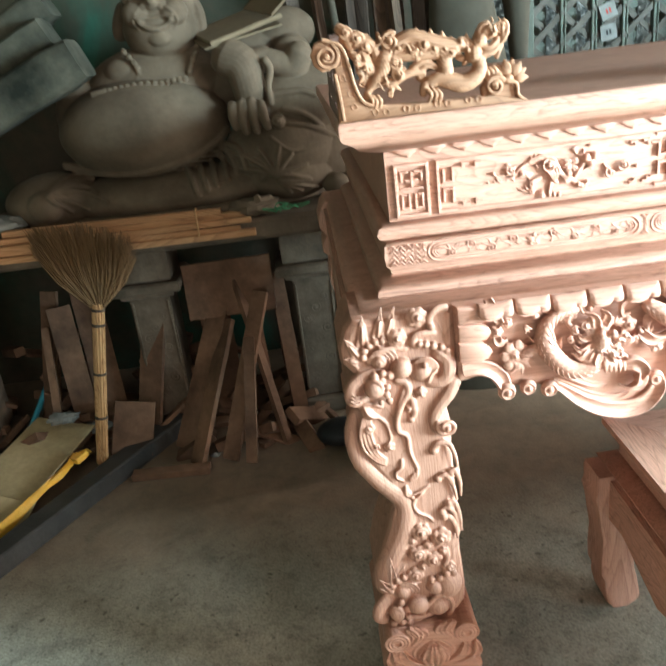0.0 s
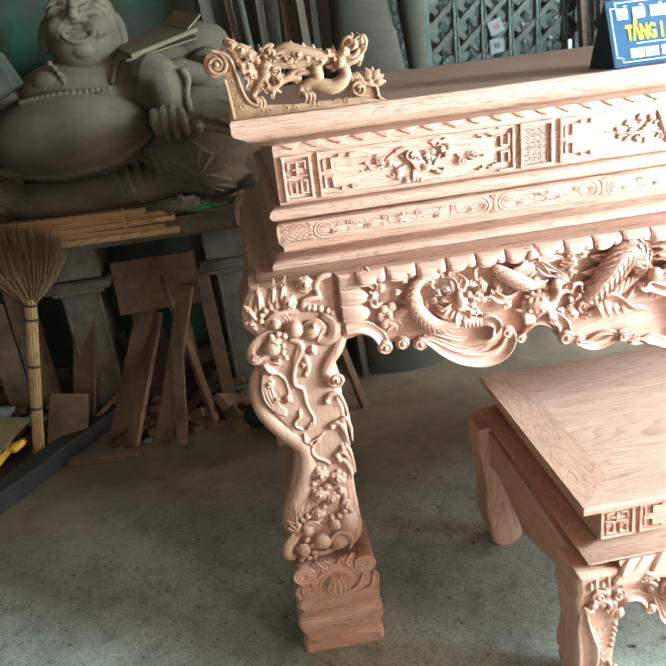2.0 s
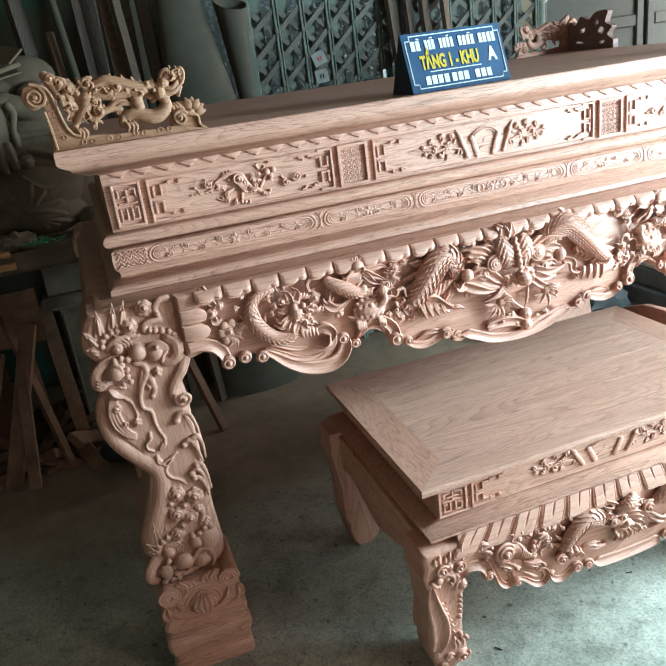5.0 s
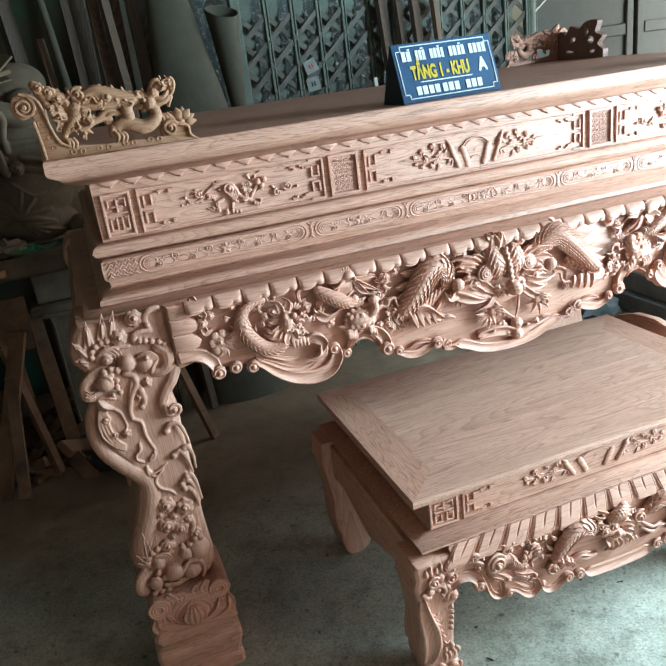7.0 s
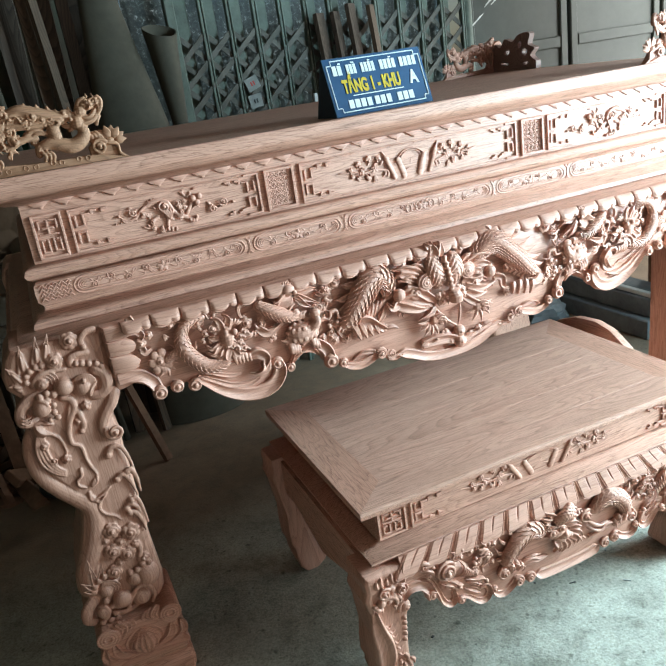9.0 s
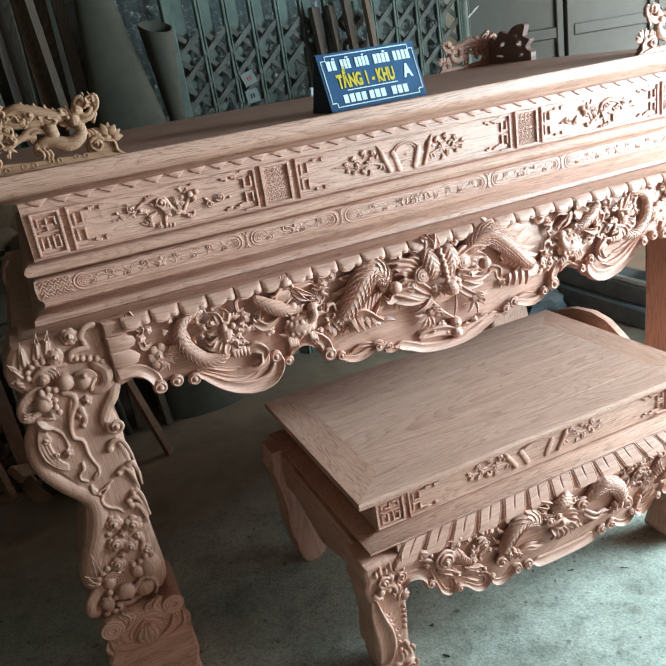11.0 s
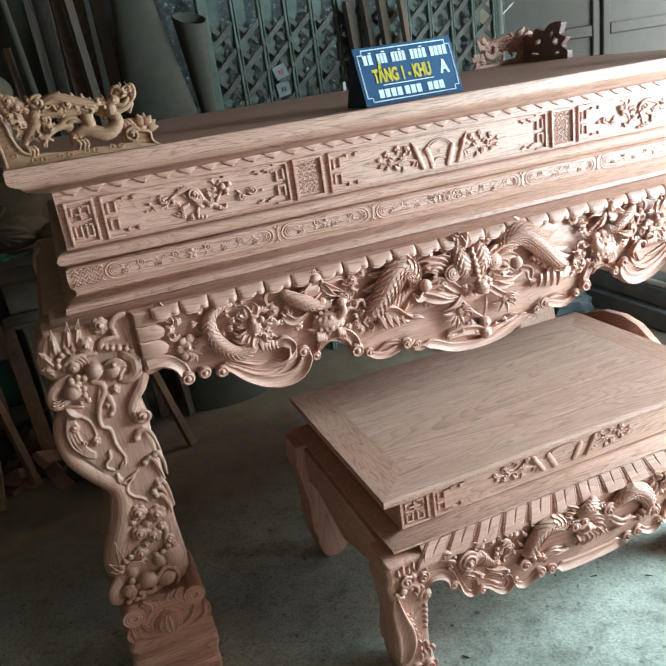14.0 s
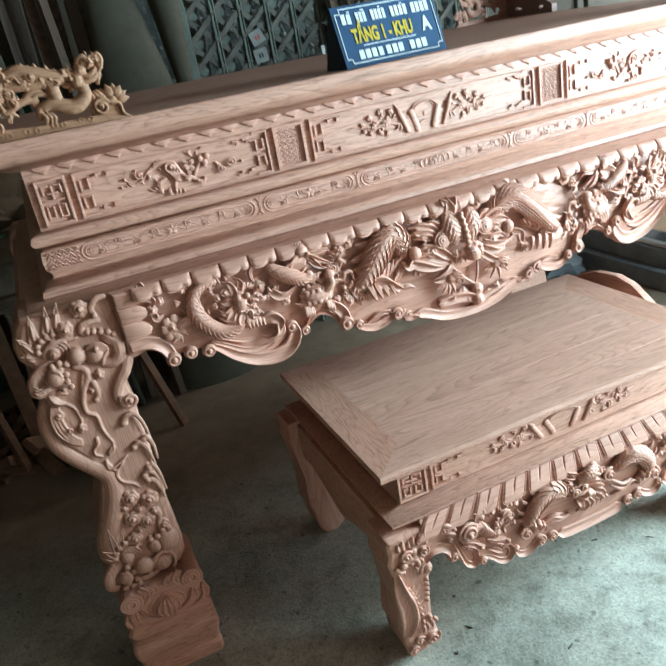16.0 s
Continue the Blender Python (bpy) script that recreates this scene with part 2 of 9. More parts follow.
def backlight():
    m, t, p = nodes_of("daylit_frosted_glass")
    v = coords(t, vary=False)
    n = noise_tex(t, v, 48, 5, 0.75, 0.6)
    n2 = noise_tex(t, v, 2.5, 2, 0.5)
    col = ramp(t, n, [(0.44, (0.008, 0.012, 0.012)), (0.57, (0.09, 0.115, 0.11)), (0.70, (0.85, 0.98, 1.0))])
    col = mix(t, col, ramp(t, n2, [(0.3, (0.35, 0.35, 0.35)), (0.7, (1.1, 1.1, 1.1))]), 0.8, "MULTIPLY")
    p.inputs["Base Color"].default_value = (0.05, 0.06, 0.06, 1)
    p.inputs["Roughness"].default_value = 0.4
    link(t, col, p.inputs["Emission Color"])
    p.inputs["Emission Strength"].default_value = 0.55
    return m


glass_back = backlight()

# ---------------------------------------------------------------- building tools
from mathutils import geometry

def V(*a):
    return Vector(a)


class Carve:
    """Collects shapes of one part."""

    def __init__(self):
        self.v, self.f = [], []

    def put(self, v, f):
        n = len(self.v)
        self.v.extend(tuple(p) for p in v)
        self.f.extend([i + n for i in q] for q in f)
        return self

    def box(self, x0, x1, y0, y1, z0, z1, c=0.0):
        """A block; c chamfers all its edges that face -y."""
        if c <= 0:
            v = [(x, y, z) for y in (y0, y1) for x, z in ((x0, z0), (x1, z0), (x1, z1), (x0, z1))]
            return self.put(v, [(0, 1, 2, 3), (5, 4, 7, 6), (0, 4, 5, 1), (1, 5, 6, 2), (2, 6, 7, 3), (3, 7, 4, 0)])
        v = []
        for y, d in ((y0, c), (y0 + c, 0), (y1, 0)):
            v += [(x0 + d, y, z0 + d), (x1 - d, y, z0 + d), (x1 - d, y, z1 - d), (x0 + d, y, z1 - d)]
        f = [(0, 1, 2, 3), (11, 10, 9, 8)]
        for k in (0, 4):
            f += [(k + i, k + 4 + i, k + 4 + (i + 1) % 4, k + (i + 1) % 4) for i in range(4)]
        return self.put(v, f)

    def slab(self, m, sx, sy, sz, c=0.004):
        """A chamfered board of that size, centred, under the matrix m."""
        v = []
        for z, d in ((-sz / 2, c), (-sz / 2 + c, 0), (sz / 2 - c, 0), (sz / 2, c)):
            a, b = sx / 2 - d, sy / 2 - d
            v += [m @ V(x, y, z) for x, y in ((-a, -b), (a, -b), (a, b), (-a, b))]
        f = [(3, 2, 1, 0), (12, 13, 14, 15)]
        for k in (0, 4, 8):
            f += [(k + i, k + (i + 1) % 4, k + 4 + (i + 1) % 4, k + 4 + i) for i in range(4)]
        return self.put(v, f)

    def tube(self, path, rad, sides=8, flat=1.0, up=(0, -1, 0), cap=False, groove=0.0):
        path = [Vector(p) for p in path]
        if cap:
            m = len(path) - 1
            rr = [rad(i / m) if callable(rad) else (rad[i] if isinstance(rad, (list, tuple)) else rad) for i in range(m + 1)]
            d0, d1 = (path[0] - path[1]).normalized(), (path[-1] - path[-2]).normalized()
            path = [path[0] + d0 * (0.85 * rr[0]), path[0] + d0 * (0.55 * rr[0])] + path + [path[-1] + d1 * (0.55 * rr[-1]), path[-1] + d1 * (0.85 * rr[-1])]
            rad = [0.25 * rr[0], 0.78 * rr[0]] + rr + [0.78 * rr[-1], 0.25 * rr[-1]]
        up = Vector(up)
        n = len(path)
        v, f = [], []
        for i, p in enumerate(path):
            t = (path[min(i + 1, n - 1)] - path[max(i - 1, 0)]).normalized()
            s = t.cross(up)
            if s.length < 1e-4:
                s = t.cross(V(1, 0, 0))
            s.normalize()
            w = s.cross(t).normalized()
            r = rad(i / (n - 1)) if callable(rad) else (rad[i] if isinstance(rad, (list, tuple)) else rad)
            for k in range(sides):
                a = 2 * math.pi * k / sides
                g = 1 - groove * math.exp(-((a - 0.5 * math.pi) / 0.42) ** 2)
                v.append(p + s * (r * math.cos(a)) + w * (r * flat * g * math.sin(a)))
        for i in range(n - 1):
            for k in range(sides):
                a, b = i * sides + k, i * sides + (k + 1) % sides
                f.append((a, b, b + sides, a + sides))
        f.append(tuple(range(sides))[::-1])
        f.append(tuple(range((n - 1) * sides, n * sides)))
        return self.put(v, f)

    def ball(self, c, r, s=(1, 1, 1), n=8):
        c = Vector(c)
        v, f = [], []
        h = max(4, n // 2 + 1)
        for i in range(h + 1):
            th = math.pi * i / h
            for k in range(n):
                ph = 2 * math.pi * k / n
                v.append(c + V(r * s[0] * math.sin(th) * math.cos(ph), r * s[1] * math.sin(th) * math.sin(ph), r * s[2] * math.cos(th)))
        for i in range(h):
            for k in range(n):
                a, b = i * n + k, i * n + (k + 1) % n
                f.append((a, a + n, b + n, b))
        return self.put(v, f)

    def petal(self, a, b, w, flat=0.5, point=0.7, sides=7, bend=0.0):
        """A pointed leaf from a to b, w half wide, bent sideways by bend."""
        a, b = Vector(a), Vector(b)
        d = b - a
        side = V(-d.z, 0, d.x)
        path = [a + d * u + side * (bend * math.sin(math.pi * u)) for u in (0, 0.15, 0.35, 0.6, 0.82, 1)]
        return self.tube(path, [w * 0.45, w * 0.85, w, w * point, w * 0.4, w * 0.05], sides, flat)

    def spiral(self, x, y, z, r, turns=1.75, a0=0.0, sgn=1, w=0.3, lift=0.35, sides=6, n=22):
        """A volute that rises towards its eye."""
        path, rad = [], []
        for i in range(n):
            u = i / (n - 1)
            q = r * (1 - 0.82 * u)
            a = a0 + sgn * turns * 2 * math.pi * u
            path.append((x + q * math.cos(a), y - lift * r * u, z + q * math.sin(a)))
            rad.append(r * w * (1 - 0.55 * u))
        self.tube(path, rad, sides, cap=True)
        return self.ball((x, y - lift * r, z), r * 0.26, n=6)

    def scaled(self, path, rad, wide, flat=0.8, start=0.02, stop=0.98, flip=1):
        """A body with rows of overlapping round-ended scales on the side that faces -y."""
        path = [Vector(p) for p in path]
        self.tube(path, rad, 14, flat, cap=True)
        seg = [0.0]
        for a, b in zip(path, path[1:]):
            seg.append(seg[-1] + (b - a).length)
        ln = wide
        total, s, row = seg[-1], seg[-1] * start, 0
        while s < total * stop:
            i = max(k for k in range(len(seg) - 1) if seg[k] <= s)
            q = (s - seg[i]) / max(1e-6, seg[i + 1] - seg[i])
            c = path[i].lerp(path[i + 1], q)
            t = (path[i + 1] - path[i]).normalized()
            r = rad(s / total) if callable(rad) else rad
            side = t.cross(V(0, -1, 0)).normalized()
            out = side.cross(t).normalized()
            da = wide / r
            for k in range(-9, 10):
                a = (k + (0.5 if row % 2 else 0)) * da
                if abs(a) > 1.45:
                    continue
                nrm = (out * (flat * math.cos(a)) + side * math.sin(a)).normalized()
                base = c + side * (r * math.sin(a)) + out * (r * flat * math.cos(a))
                lat = t.cross(nrm).normalized()
                top, low = [], []
                for lx, lt in ((-0.50, -0.45), (-0.53, -0.05), (-0.46, 0.24), (-0.27, 0.45), (0.0, 0.54), (0.27, 0.45), (0.46, 0.24), (0.53, -0.05), (0.50, -0.45)):
                    p = base + lat * (wide * lx) + t * (flip * ln * lt) - nrm * (0.5 * (wide * lx) ** 2 / r)
                    top.append(p + nrm * (wide * (0.03 + 0.16 * (lt + 0.45))))
                    low.append(p - nrm * (wide * 0.05))
                mid = base + t * (flip * ln * 0.08) + nrm * (wide * 0.13)
                f = [(j, j + 1, 18) for j in range(8)] + [(8, 0, 18), (0, 8, 17, 9), tuple(range(9, 18))] + [(j + 1, j, j + 9, j + 10) for j in range(8)]
                self.put(top + low + [mid], f)
            s += ln * 0.52
            row += 1
        return self

    def prism(self, poly, y_back, y_front, bev=0.004):
        """Upright board with the outline poly in (x, z), its front edge rounded."""
        n = len(poly)
        area = sum(poly[i][0] * poly[(i + 1) % n][1] - poly[(i + 1) % n][0] * poly[i][1] for i in range(n))
        if area < 0:
            poly = poly[::-1]

        def inset(d):
            out = []
            for i in range(n):
                (ax, az), (bx, bz), (cx, cz) = poly[i - 1], poly[i], poly[(i + 1) % n]
                n1, n2 = V(-(bz - az), bx - ax), V(-(cz - bz), cx - bx)
                m = n1.normalized() + n2.normalized()
                m = m.normalized() if m.length > 1e-6 else V(0, 0)
                out.append((bx + m.x * d, bz + m.y * d))
            return out

        v = []
        for y, d in ((y_front, bev), (y_front + bev * 0.3, bev * 0.3), (y_front + bev, 0), (y_back, 0)):
            v += [(x, y, z) for x, z in (inset(d) if d else poly)]
        f = [tuple(range(n)), tuple(range(3 * n, 4 * n))[::-1]]
        for k in (0, n, 2 * n):
            f += [(k + i, k + n + i, k + n + (i + 1) % n, k + (i + 1) % n) for i in range(n)]
        return self.put(v, f)

    def pierced(self, loops, y_back, y_front, bev=0.003):
        """Upright board with an outline and holes, given as loops in (x, z)."""
        n0 = len(self.v)
        tris = geometry.tessellate_polygon([[V(x, z, 0) for x, z in lp] for lp in loops])
        flat = [p for lp in loops for p in lp]
        m = len(flat)
        v = [(x, y_front, z) for x, z in flat] + [(x, y_back, z) for x, z in flat]
        f = []
        for a, b, d in tris:
            (ax, az), (bx, bz), (dx, dz) = flat[a], flat[b], flat[d]
            q = (a, b, d) if (bx - ax) * (dz - az) - (bz - az) * (dx - ax) > 0 else (a, d, b)
            f += [q, (q[2] + m, q[1] + m, q[0] + m)]
        k = 0
        for lp in loops:
            c = len(lp)
            ccw = sum(lp[i][0] * lp[(i + 1) % c][1] - lp[(i + 1) % c][0] * lp[i][1] for i in range(c)) > 0
            for i in range(c):
                a, b = k + i, k + (i + 1) % c
                solid_left = ccw == (k == 0)
                f.append((b, a, a + m, b + m) if solid_left else (a, b, b + m, a + m))
            k += c
        return self.put(v, f)

    def ring(self, prof, x0, x1, y0, y1):
        """A profile of (outward, z) carried round a rectangle with mitred corners."""
        v, f = [], []
        for o, z in prof:
            v += [(x0 - o, y0 - o, z), (x1 + o, y0 - o, z), (x1 + o, y1 + o, z), (x0 - o, y1 + o, z)]
        for i in range(len(prof) - 1):
            for k in range(4):
                a, b = i * 4 + k, i * 4 + (k + 1) % 4
                f.append((a, b, b + 4, a + 4))
        f.append((0, 1, 2, 3)[::-1])
        m = (len(prof) - 1) * 4
        f.append((m, m + 1, m + 2, m + 3))
        return self.put(v, f)

    def ribbon(self, pts, wide, y, deep, n=30, side=1, lip=1.0, lift=0.0):
        """A flowing leaf along pts in (x, z): hollow across, with a raised lip on one side."""
        p = curve_pts([V(a, 0, b) for a, b in pts], n)
        prof = ((0.0, -0.5), (0.04, 0.34), (0.14, 0.50), (0.26, 0.36), (0.45, 0.24), (0.62, 0.34), (0.76, 0.74 * lip), (0.88, 1.0 * lip), (0.97, 0.80 * lip), (1.0, -0.5))
        v, f, m = [], [], len(prof)
        for i, q in enumerate(p):
            t = (p[min(i + 1, n)] - p[max(i - 1, 0)]).normalized()
            w = wide(i / n)
            k = deep * min(1.0, 0.35 + w / 0.02)
            for a, d in prof:
                v.append((q.x - t.z * w * (a - 0.5) * side, y - d * k - lift * math.sin(math.pi * i / n), q.z + t.x * w * (a - 0.5) * side))
        for i in range(n):
            f += [(i * m + k, i * m + k + 1, (i + 1) * m + k + 1, (i + 1) * m + k)[::-side] for k in range(m - 1)]
            f.append((i * m, (i + 1) * m, (i + 2) * m - 1, (i + 1) * m - 1)[::-side])
        f += [tuple(range(m))[::side], tuple(range(n * m, n * m + m))[::-side]]
        return self.put(v, f)

    def dome(self, x, y, z, r):
        """A turned button: a low drum, a ring and a round eye."""
        self.ball((x, y, z), r, (1, 0.62, 1), 16)
        self.tube([(x + 0.66 * r * math.cos(a), y - 0.50 * r, z + 0.66 * r * math.sin(a)) for a in [2 * math.pi * j / 16 for j in range(17)]], 0.13 * r, 5)
        return self.ball((x, y - 0.56 * r, z), 0.36 * r, (1, 0.9, 1), 9)

    def moved(self, m):
        self.v = [tuple(m @ Vector(p)) for p in self.v]
        return self

    def mirrored(self, cx):
        """The same shapes again, mirrored in the plane x = cx."""
        n = len(self.v)
        self.v += [(2 * cx - x, y, z) for x, y, z in self.v]
        self.f += [[i + n for i in q][::-1] for q in self.f]
        return self

    def mesh(self, name, mat, smooth=True, sharp=38):
        me = bpy.data.meshes.new(name)
        me.from_pydata(self.v, [], self.f)
        if smooth:
            me.polygons.foreach_set("use_smooth", [True] * len(me.polygons))
            me.set_sharp_from_angle(angle=radians(sharp))
        me.materials.append(mat)
        me.update()
        return me


def thing(name, at, label, category, group="", kind=""):
    e = new(name)
    e.empty_display_size = 0.1
    e.location = at
    return tagged(e, label, category, group, kind)


def part(name, shape, mat, parent, label="", smooth=True, sharp=38):
    me = shape.mesh(name, mat, smooth, sharp) if isinstance(shape, Carve) else shape
    ob = new(name, me)
    if parent is not None:
        ob.parent = parent
        base = Vector(parent.location)
        if parent.parent is not None:
            base = base + Vector(parent.parent.location)
        if parent.type == "EMPTY":
            ob.matrix_parent_inverse = Matrix.Translation(-base)
    if label:
        ob["label"] = label
    return ob


def single(name, shape, mat, label, category, group="", kind="", smooth=True, sharp=38):
    """A thing of one mesh."""
    ob = new(name, shape.mesh(name, mat, smooth, sharp))
    return tagged(ob, label, category, group, kind)


def fuse(ob, voxel=0.0014, soft=1, factor=0.5):
    """Melts the shapes of one carving into a single skin."""
    md = ob.modifiers.new("fuse", "REMESH")
    md.mode, md.voxel_size, md.use_smooth_shade = "VOXEL", voxel, True
    if soft:
        md = ob.modifiers.new("soften", "SMOOTH")
        md.factor, md.iterations = factor, soft
    return ob


def curve_pts(pts, n=24):
    """Points along a smooth curve through pts."""
    pts = [Vector(p) for p in pts]
    ext = [pts[0] * 2 - pts[1]] + pts + [pts[-1] * 2 - pts[-2]]
    out = []
    m = len(pts) - 1
    for i in range(n + 1):
        u = i / n * m
        k = min(int(u), m - 1)
        t = u - k
        p0, p1, p2, p3 = ext[k:k + 4]
        out.append(0.5 * (2 * p1 + (p2 - p0) * t + (2 * p0 - 5 * p1 + 4 * p2 - p3) * t * t + (3 * p1 - p0 - 3 * p2 + p3) * t ** 3))
    return out

# ---------------------------------------------------------------- the workshop
FZ = 0.015  # floor level


def wall_box(name, x0, x1, y0, y1, z0, z1, mat, label):
    return single(name, Carve().box(x0, x1, y0, y1, z0, z1), mat, label, "wall", kind="structure", smooth=False)


_fl = Carve()
_nx, _ny = 60, 60
_fl.put([(-2.6 + 7.2 * i / _nx, -5 + 7.6 * j / _ny, FZ + 0.003 * noise.noise(V(i * 0.23, j * 0.23, 0)) * (1 if j < 40 else 0)) for j in range(_ny + 1) for i in range(_nx + 1)],
        [(j * (_nx + 1) + i, j * (_nx + 1) + i + 1, (j + 1) * (_nx + 1) + i + 1, (j + 1) * (_nx + 1) + i) for j in range(_ny) for i in range(_nx)])
single("floor", _fl, floor_mat, "worn grey-green concrete workshop floor with stains and sawdust", "floor", kind="structure")
wall_box("wall_west", -2.5, -2.3, -4.8, 2.2, 0, 4.2, wall_mat, "shaded teal plaster wall beside the stored statue")
wall_box("wall_north_left", -2.3, 0.62, 2.0, 2.2, 0, 4.2, wall_mat, "faded teal plaster wall behind the stored statue")
wall_box("wall_north_right", 2.95, 4.3, 2.0, 2.2, 0, 4.2, wall_dim, "dim brown plaster wall beside the door panels")
wall_box("wall_north_lintel", 0.62, 2.95, 2.0, 2.2, 2.5, 4.2, wall_dim, "dim plaster wall above the folding gate")
wall_box("wall_south_left", -2.3, -1.42, -4.8, -4.6, 0, 4.2, wall_dim, "brown plaster wall beside the unseen fill opening")
wall_box("wall_south_right", 0.22, 2.76, -4.8, -4.6, 0, 4.2, wall_dim, "brown plaster wall beside the unseen fill opening")
wall_box("wall_south_lintel", -1.42, 0.22, -4.8, -4.6, 2.54, 4.2, wall_dim, "brown plaster wall above the unseen fill opening")
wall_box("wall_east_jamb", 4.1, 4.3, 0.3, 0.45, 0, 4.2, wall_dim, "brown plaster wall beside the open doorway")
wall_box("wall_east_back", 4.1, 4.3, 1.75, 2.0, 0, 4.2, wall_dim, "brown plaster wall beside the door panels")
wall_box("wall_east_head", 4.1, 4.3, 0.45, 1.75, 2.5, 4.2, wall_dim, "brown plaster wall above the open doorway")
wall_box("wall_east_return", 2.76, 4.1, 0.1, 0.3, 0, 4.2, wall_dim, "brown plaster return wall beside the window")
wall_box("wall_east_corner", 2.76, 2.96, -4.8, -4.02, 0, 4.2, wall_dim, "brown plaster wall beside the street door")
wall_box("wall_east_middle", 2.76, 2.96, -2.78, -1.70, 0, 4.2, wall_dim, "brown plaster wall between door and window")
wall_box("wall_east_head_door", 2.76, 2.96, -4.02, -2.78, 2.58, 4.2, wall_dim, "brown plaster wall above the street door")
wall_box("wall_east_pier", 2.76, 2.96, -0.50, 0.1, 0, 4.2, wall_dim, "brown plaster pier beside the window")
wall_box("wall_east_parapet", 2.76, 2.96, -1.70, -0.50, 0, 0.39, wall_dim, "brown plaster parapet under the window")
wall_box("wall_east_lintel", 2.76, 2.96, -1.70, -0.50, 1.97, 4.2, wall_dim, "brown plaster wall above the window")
single("ceiling", Carve().box(-2.5, 4.3, -4.8, 2.2, 4.2, 4.3), ceil_mat, "unseen brown workshop ceiling that warms the bounced light", "ceiling", kind="structure", smooth=False)

# ---------------------------------------------------------------- the large altar table
CX = 0.90           # middle of the altar
AY = 0.93           # back of its body
YF = -0.10          # face of the apron

altar = thing("altar_table", (CX, 0.45, FZ), "large carved pale rosewood altar table with dragon apron", "altar table")

part("tabletop", Carve().ring([(0.02, 1.205), (0.045, 1.214), (0.052, 1.222), (0.070, 1.232), (0.074, 1.238), (0.074, 1.258), (0.071, 1.262)], 0, 2 * CX, 0, AY), wood_x, altar, "thick plain tabletop of pale wood")
frieze = part("frieze_board", Carve().ring([(0, 1.075), (0, 1.20), (0.012, 1.203), (0.024, 1.206)], 0, 2 * CX, 0, AY), wood_x, altar, "frieze board with raised fretwork and flowers")
part("torus_moulding", Carve().ring([(0, 1.050), (0.012, 1.050), (0.022, 1.056), (0.026, 1.064), (0.022, 1.073), (0.012, 1.079), (0, 1.080)], 0, 2 * CX, 0, AY), wood_x, altar)
band = part("carved_band", Carve().ring([(0.004, 0.985), (0.006, 0.995), (0.014, 1.004), (0.016, 1.022), (0.014, 1.040), (0.006, 1.048), (0, 1.051)], 0, 2 * CX, 0, AY), wood_x, altar, "rounded band with low scrollwork")
part("base_moulding", Carve().ring([(0.03, 0.950), (0.036, 0.956), (0.034, 0.966), (0.022, 0.975), (0.010, 0.981), (0.004, 0.988)], 0, 2 * CX, 0, AY), wood_x, altar)
part("waist_shelf", Carve().ring([(0.05, 0.925), (0.084, 0.925), (0.088, 0.932), (0.080, 0.942), (0.06, 0.950), (0.02, 0.953)], 0, 2 * CX, 0, AY), wood_x, altar)


def apron_edge():
    """The scrolled lower edge of the apron, from the leg to the middle."""
    return [(0.098, 0.800), (0.125, 0.806), (0.146, 0.795), (0.158, 0.776), (0.170, 0.764), (0.183, 0.766), (0.190, 0.778),
            (0.205, 0.774), (0.220, 0.770), (0.230, 0.776), (0.244, 0.764), (0.262, 0.762), (0.285, 0.748), (0.315, 0.722), (0.350, 0.703), (0.390, 0.694),
            (0.425, 0.706), (0.445, 0.732), (0.452, 0.752), (0.470, 0.742), (0.484, 0.752), (0.500, 0.772), (0.525, 0.772), (0.548, 0.750), (0.560, 0.722),
            (0.578, 0.710), (0.592, 0.718), (0.600, 0.710), (0.622, 0.692), (0.650, 0.686), (0.680, 0.692), (0.705, 0.694), (0.722, 0.684), (0.742, 0.681),
            (0.760, 0.679), (0.785, 0.670), (0.820, 0.654), (0.860, 0.646), (0.900, 0.644)]


def mirror_pts(pts, cx):
    return pts + [(2 * cx - x, z) for x, z in pts[-2::-1]]


apron = part("apron", Carve().prism([(0.085, 0.945), (0.085, 0.800)] + mirror_pts(apron_edge(), CX) + [(2 * CX - 0.085, 0.800), (2 * CX - 0.085, 0.945)], -0.055, YF + 0.005, 0.008),
             wood_carved, altar, "deeply carved dragon apron with a scrolled lower edge")


def P(pts, y, n=0, lift=0.0):
    """Points of (x, z) on the plane y, as a smooth path with its middle raised by lift."""
    p = [V(x, y, z) for x, z in pts]
    if n:
        p = curve_pts(p, n)
    m = len(p) - 1
    return [V(q.x, q.y - lift * math.sin(math.pi * i / m), q.z) for i, q in enumerate(p)]


def both(name, shape, mat, parent, cx, label=""):
    """The same relief on both halves, as two parts."""
    a = part(name, shape, mat, parent, label)
    s = Carve()
    s.v, s.f = [(2 * cx - x, y, z) for x, y, z in shape.v], [q[::-1] for q in shape.f]
    return a, part(name, s, mat, parent, label)


# leaves, hooks and buttons along the lower edge
def swell(a, b, c):
    """Width along a leaf: a at its root, b at its fullest and c at its tip."""
    return lambda u: a + (b - a) * math.sin(0.5 * math.pi * u / 0.65) if u < 0.65 else b + (c - b) * ((u - 0.65) / 0.35) ** 2


